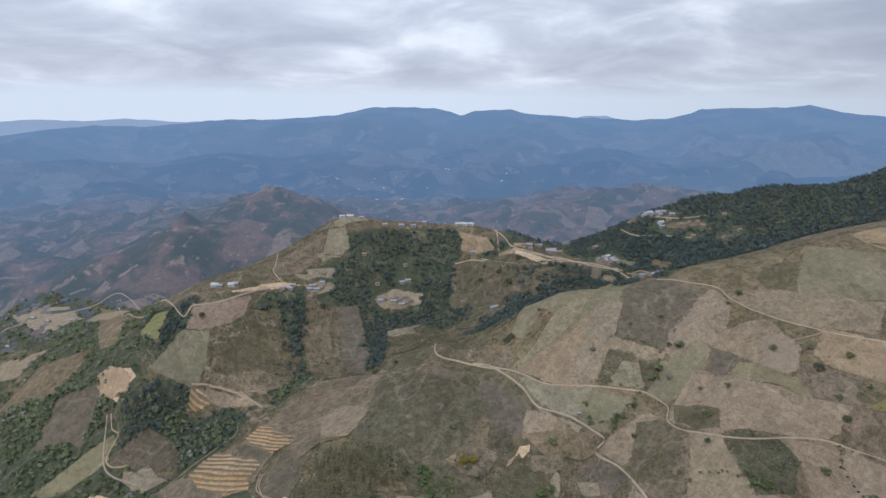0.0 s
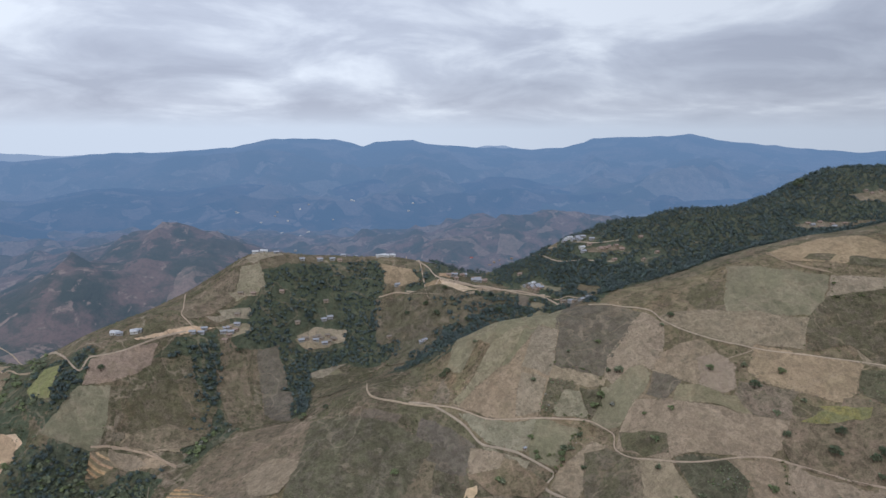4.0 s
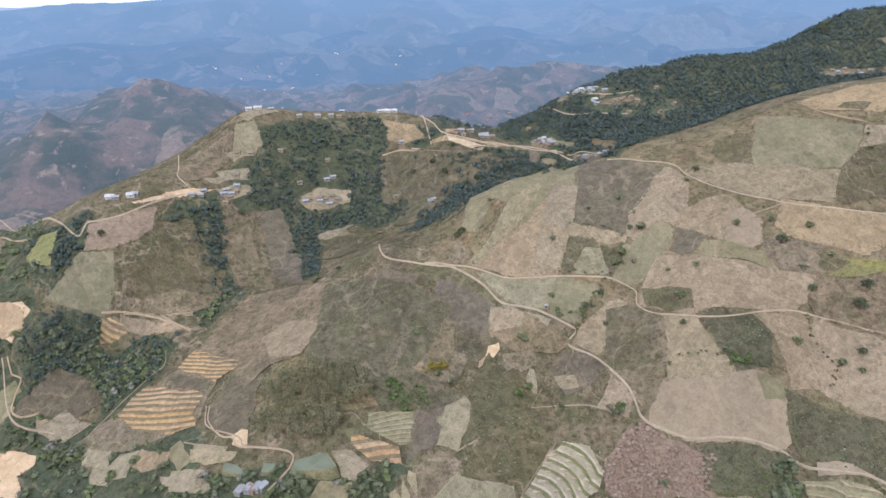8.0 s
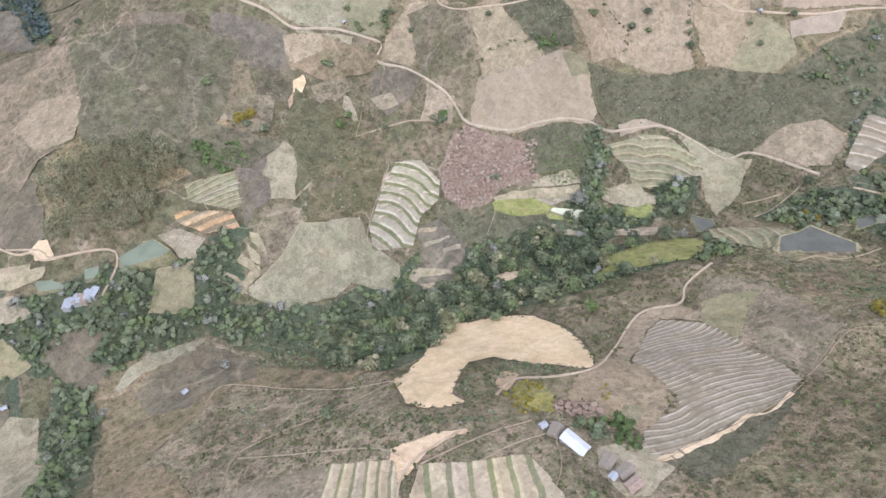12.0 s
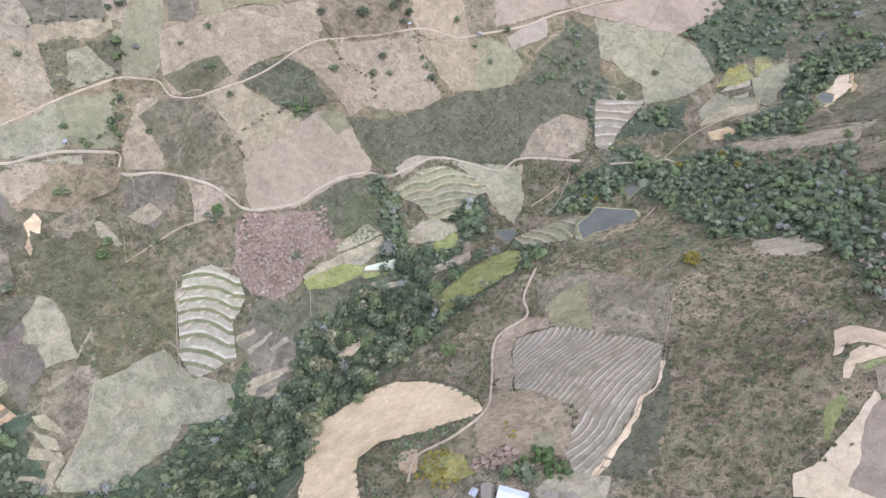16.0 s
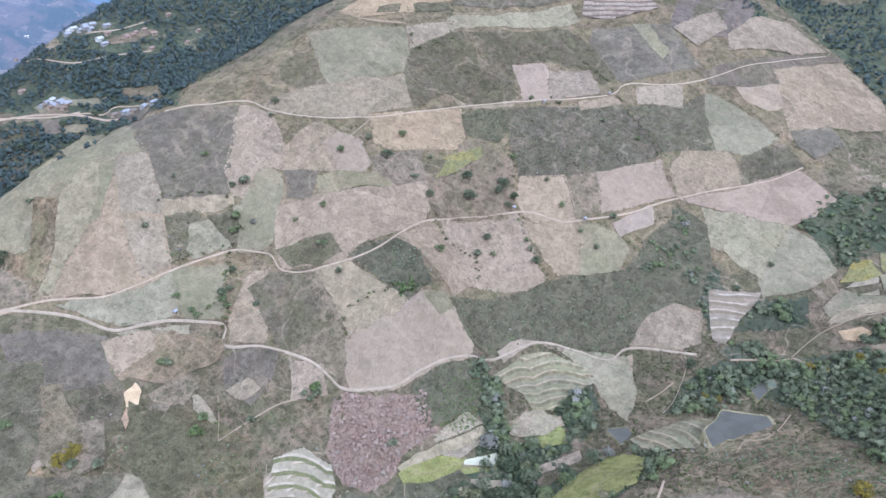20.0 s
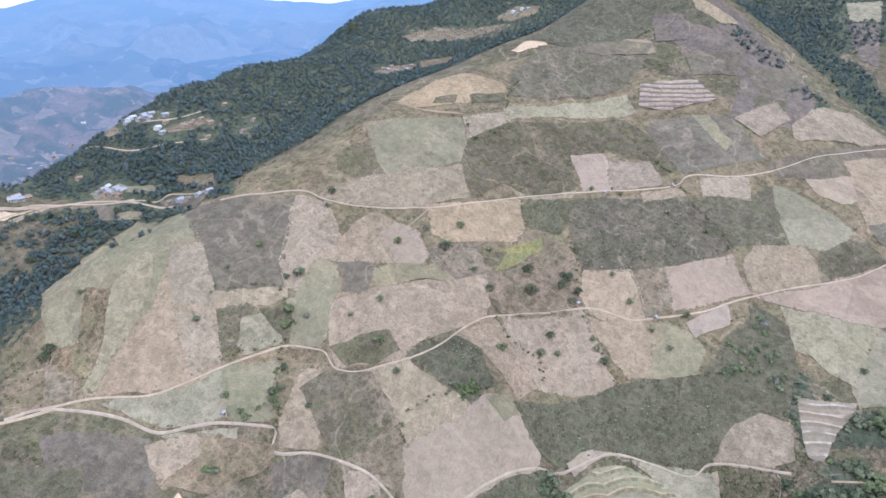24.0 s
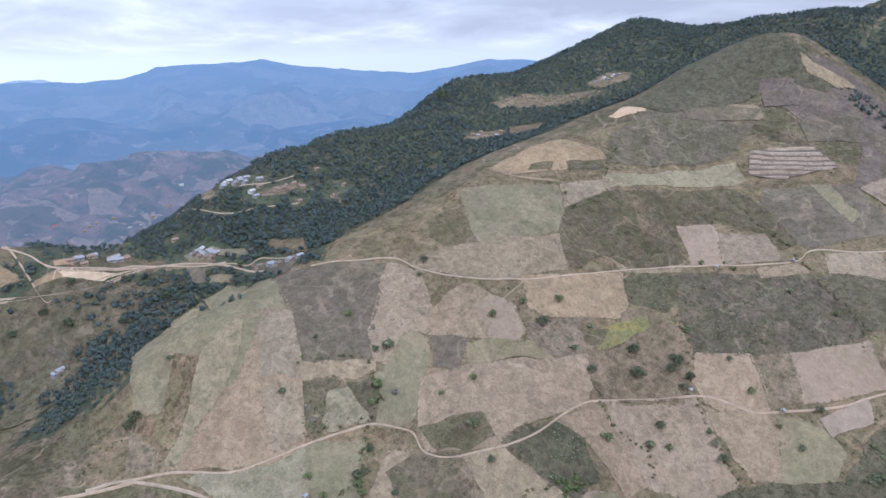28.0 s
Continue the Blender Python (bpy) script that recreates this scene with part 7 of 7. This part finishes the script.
wood("bush", 4.5, [(306, 253), (326, 208), (334, 179), (273, 143), (245, 141), (230, 177), (247, 220)])
wood("bush", 4.5, [(230, 102), (178, 86), (158, 86), (174, 98), (213, 111)])
trees("dark", 9, [(328, 698), (365, 593), (368, 545), (399, 521), (414, 533)])
trees("mixed", 6, [(315, 691), (335, 623), (433, 507), (420, 490), (463, 510), (401, 568), (397, 598), (371, 564), (281, 597), (255, 669), (240, 857), (367, 616), (254, 573), (363, 488), (375, 478), (459, 399), (404, 460), (152, 637)])
trees("dark", 8, [(429, 489), (425, 503), (434, 502), (84, 754), (79, 752), (383, 490)])
trees("mixed", 7, [(247, 673), (258, 668), (232, 655), (222, 649), (200, 627), (187, 616), (333, 508), (399, 453), (392, 443)])
trees("bright", 8, [(94, 551), (147, 290), (175, 514)])
trees("yellow", 8, [(22, 590), (32, 590)])
trees("mixed", 6, [(-72, 409), (-38, 304), (-82, 764), (-63, 579)])
trees("yellow", 9, [(229, 171)])
trees("mixed", 6, [(442, 131), (421, 102), (503, 263)])
trees("dark", 18, [(792, 1120)])
trees("mixed", 6, [(168, 513), (176, 514), (153, 622), (167, 518), (114, 603), (176, 613), (175, 606), (186, 448), (128, 533)])
trees("dark", 7, [(306, 352), (293, 351), (295, 360), (286, 337), (281, 348), (373, 289), (371, 276)])
trees("mixed", 7, [(12, 631), (26, 585), (37, 574), (111, 607), (153, 616), (180, 618), (105, 556), (173, 511), (-93, 799), (-86, 762)])
trees("dark", 8, [(-319, 825), (-174, 915), (-57, 751), (187, 929), (236, 931), (262, 911)])
trees("dark", 8, [(115, 968), (85, 957), (58, 964), (139, 917), (98, 937), (163, 964)])
trees("mixed", 5, [(119, 766), (73, 830), (169, 690), (240, 643), (260, 612), (248, 706), (214, 708), (461, 471), (444, 445), (431, 418), (426, 399), (561, 419), (536, 532), (560, 458), (553, 507), (190, 590), (245, 549), (267, 511)])
trees("yellow", 6, [(346, 270), (346, 260), (401, 210), (400, 199), (398, 166), (416, 181)])
hedge(3, [(420, 475), (407, 462), (398, 448), (386, 427), (383, 418)])
hedge(3.2, [(354, 529), (351, 518), (350, 506), (356, 490), (345, 474)])
hedge(3, [(238, 670), (231, 651), (211, 643), (187, 622), (173, 612)])
hedge(3.5, [(167, 661), (192, 653), (212, 644)])
hedge(3.5, [(607, 470), (589, 443), (577, 415), (560, 396)])
hedge(4, [(617, 676), (579, 663), (543, 641)])
hedge(4, [(504, 667), (490, 650), (536, 633)])
hedge(3.5, [(472, 522), (458, 507), (431, 490)])
hedge(4, [(193, 702), (218, 691), (237, 673)])
hedge(4, [(644, 553), (628, 522), (615, 478)])
hedge(4, [(216, 519), (232, 526), (296, 491)])
hedge(4, [(279, 444), (272, 431), (252, 432)])
hedge(4, [(185, 505), (183, 496), (171, 485)])
hedge(3.5, [(182, 621), (167, 600), (155, 592)])
hedge(4, [(221, 428), (251, 415), (280, 421)])
hedge(5, [(-25, 856), (22, 885), (70, 897), (143, 914), (204, 931)])
hedge(4, [(153, 616), (176, 616), (201, 634)])
hedge(4, [(125, 562), (105, 543), (96, 536)])

# ---- loose scrub over the slopes ----
def loose_shrubs(name, count, x0, x1, y0, y1, share, sizes, label, on=None, seed=90):
    x, y = rng.uniform(x0, x1, count), rng.uniform(y0, y1, count)
    patch = value_noise(x / 48, y / 48, seed) + 0.6 * value_noise(x / 17, y / 17, seed + 1)
    keep = patch > share
    if on is None:
        keep &= off_plots(x, y)
    else:
        hit = np.zeros(count, bool)
        for kind, pts in PLOTS:
            if kind in on:
                hit |= inside(pts, x, y)
        keep &= hit
    keep &= off_lanes(x, y, 0.8)
    for a, b in SPOTS:
        keep &= (x - a) ** 2 + (y - b) ** 2 > 64
    x, y = x[keep], y[keep]
    scatter(name, BUSHES, x, y, rng.uniform(*sizes, len(x)), LEAF["shrub"], label, "shrubs", 0.12)


loose_shrubs("hillside_shrubs", 22000, -420, 1000, 60, 1120, 0.02, (1.2, 3.4), "low olive and brown shrubs dotted over dry slopes")
loose_shrubs("near_spur_shrubs", 20000, -160, 420, 60, 400, -0.1, (1.2, 3.4), "dense low brown scrub on the near spur", seed=94)
loose_shrubs("plot_shrubs", 42000, -400, 1000, 100, 1000, -0.25, (1.0, 2.4), "dense low shrubs in overgrown plots", on=("scrubby", "weedy", "thicket"), seed=97)
loose_shrubs("field_shrubs", 26000, -200, 1000, 150, 900, 0.2, (0.6, 1.7), "scattered small shrubs in the dry fields", on=("grass", "stubble", "straw", "pasture", "ploughed", "fallow"), seed=101)

# ---- the town in the far valley ----
from mathutils.bvhtree import BVHTree

FAR_LAND = []
for o in scene.objects:
    if o.name in ("backdrop_range", "backdrop_low_range", "backdrop_hills"):
        FAR_LAND.append(BVHTree.FromPolygons([v.co.copy() for v in o.data.vertices], [tuple(p.vertices) for p in o.data.polygons]))
town_rng = random.Random(5)
for i in range(22):
    a, r = radians(town_rng.gauss(-4.5, 4.5)), town_rng.uniform(2450, 3000)
    x, y = r * math.sin(a), 150 + r * math.cos(a)
    tops = [hit[0].z for hit in (t.ray_cast(Vector((x, y, 3000)), Vector((0, 0, -1))) for t in FAR_LAND) if hit[0]]
    if tops:
        ob = copy_thing(HOUSES["white" if i % 3 else "grey"], Matrix.Translation((x, y, max(tops))) @ Matrix.Rotation(town_rng.uniform(0, 3), 4, "Z"))
        ob.scale = (1.1, 1.1, 1.1)
        tagged(ob, "pale house of a far valley town", "house", "far town houses")
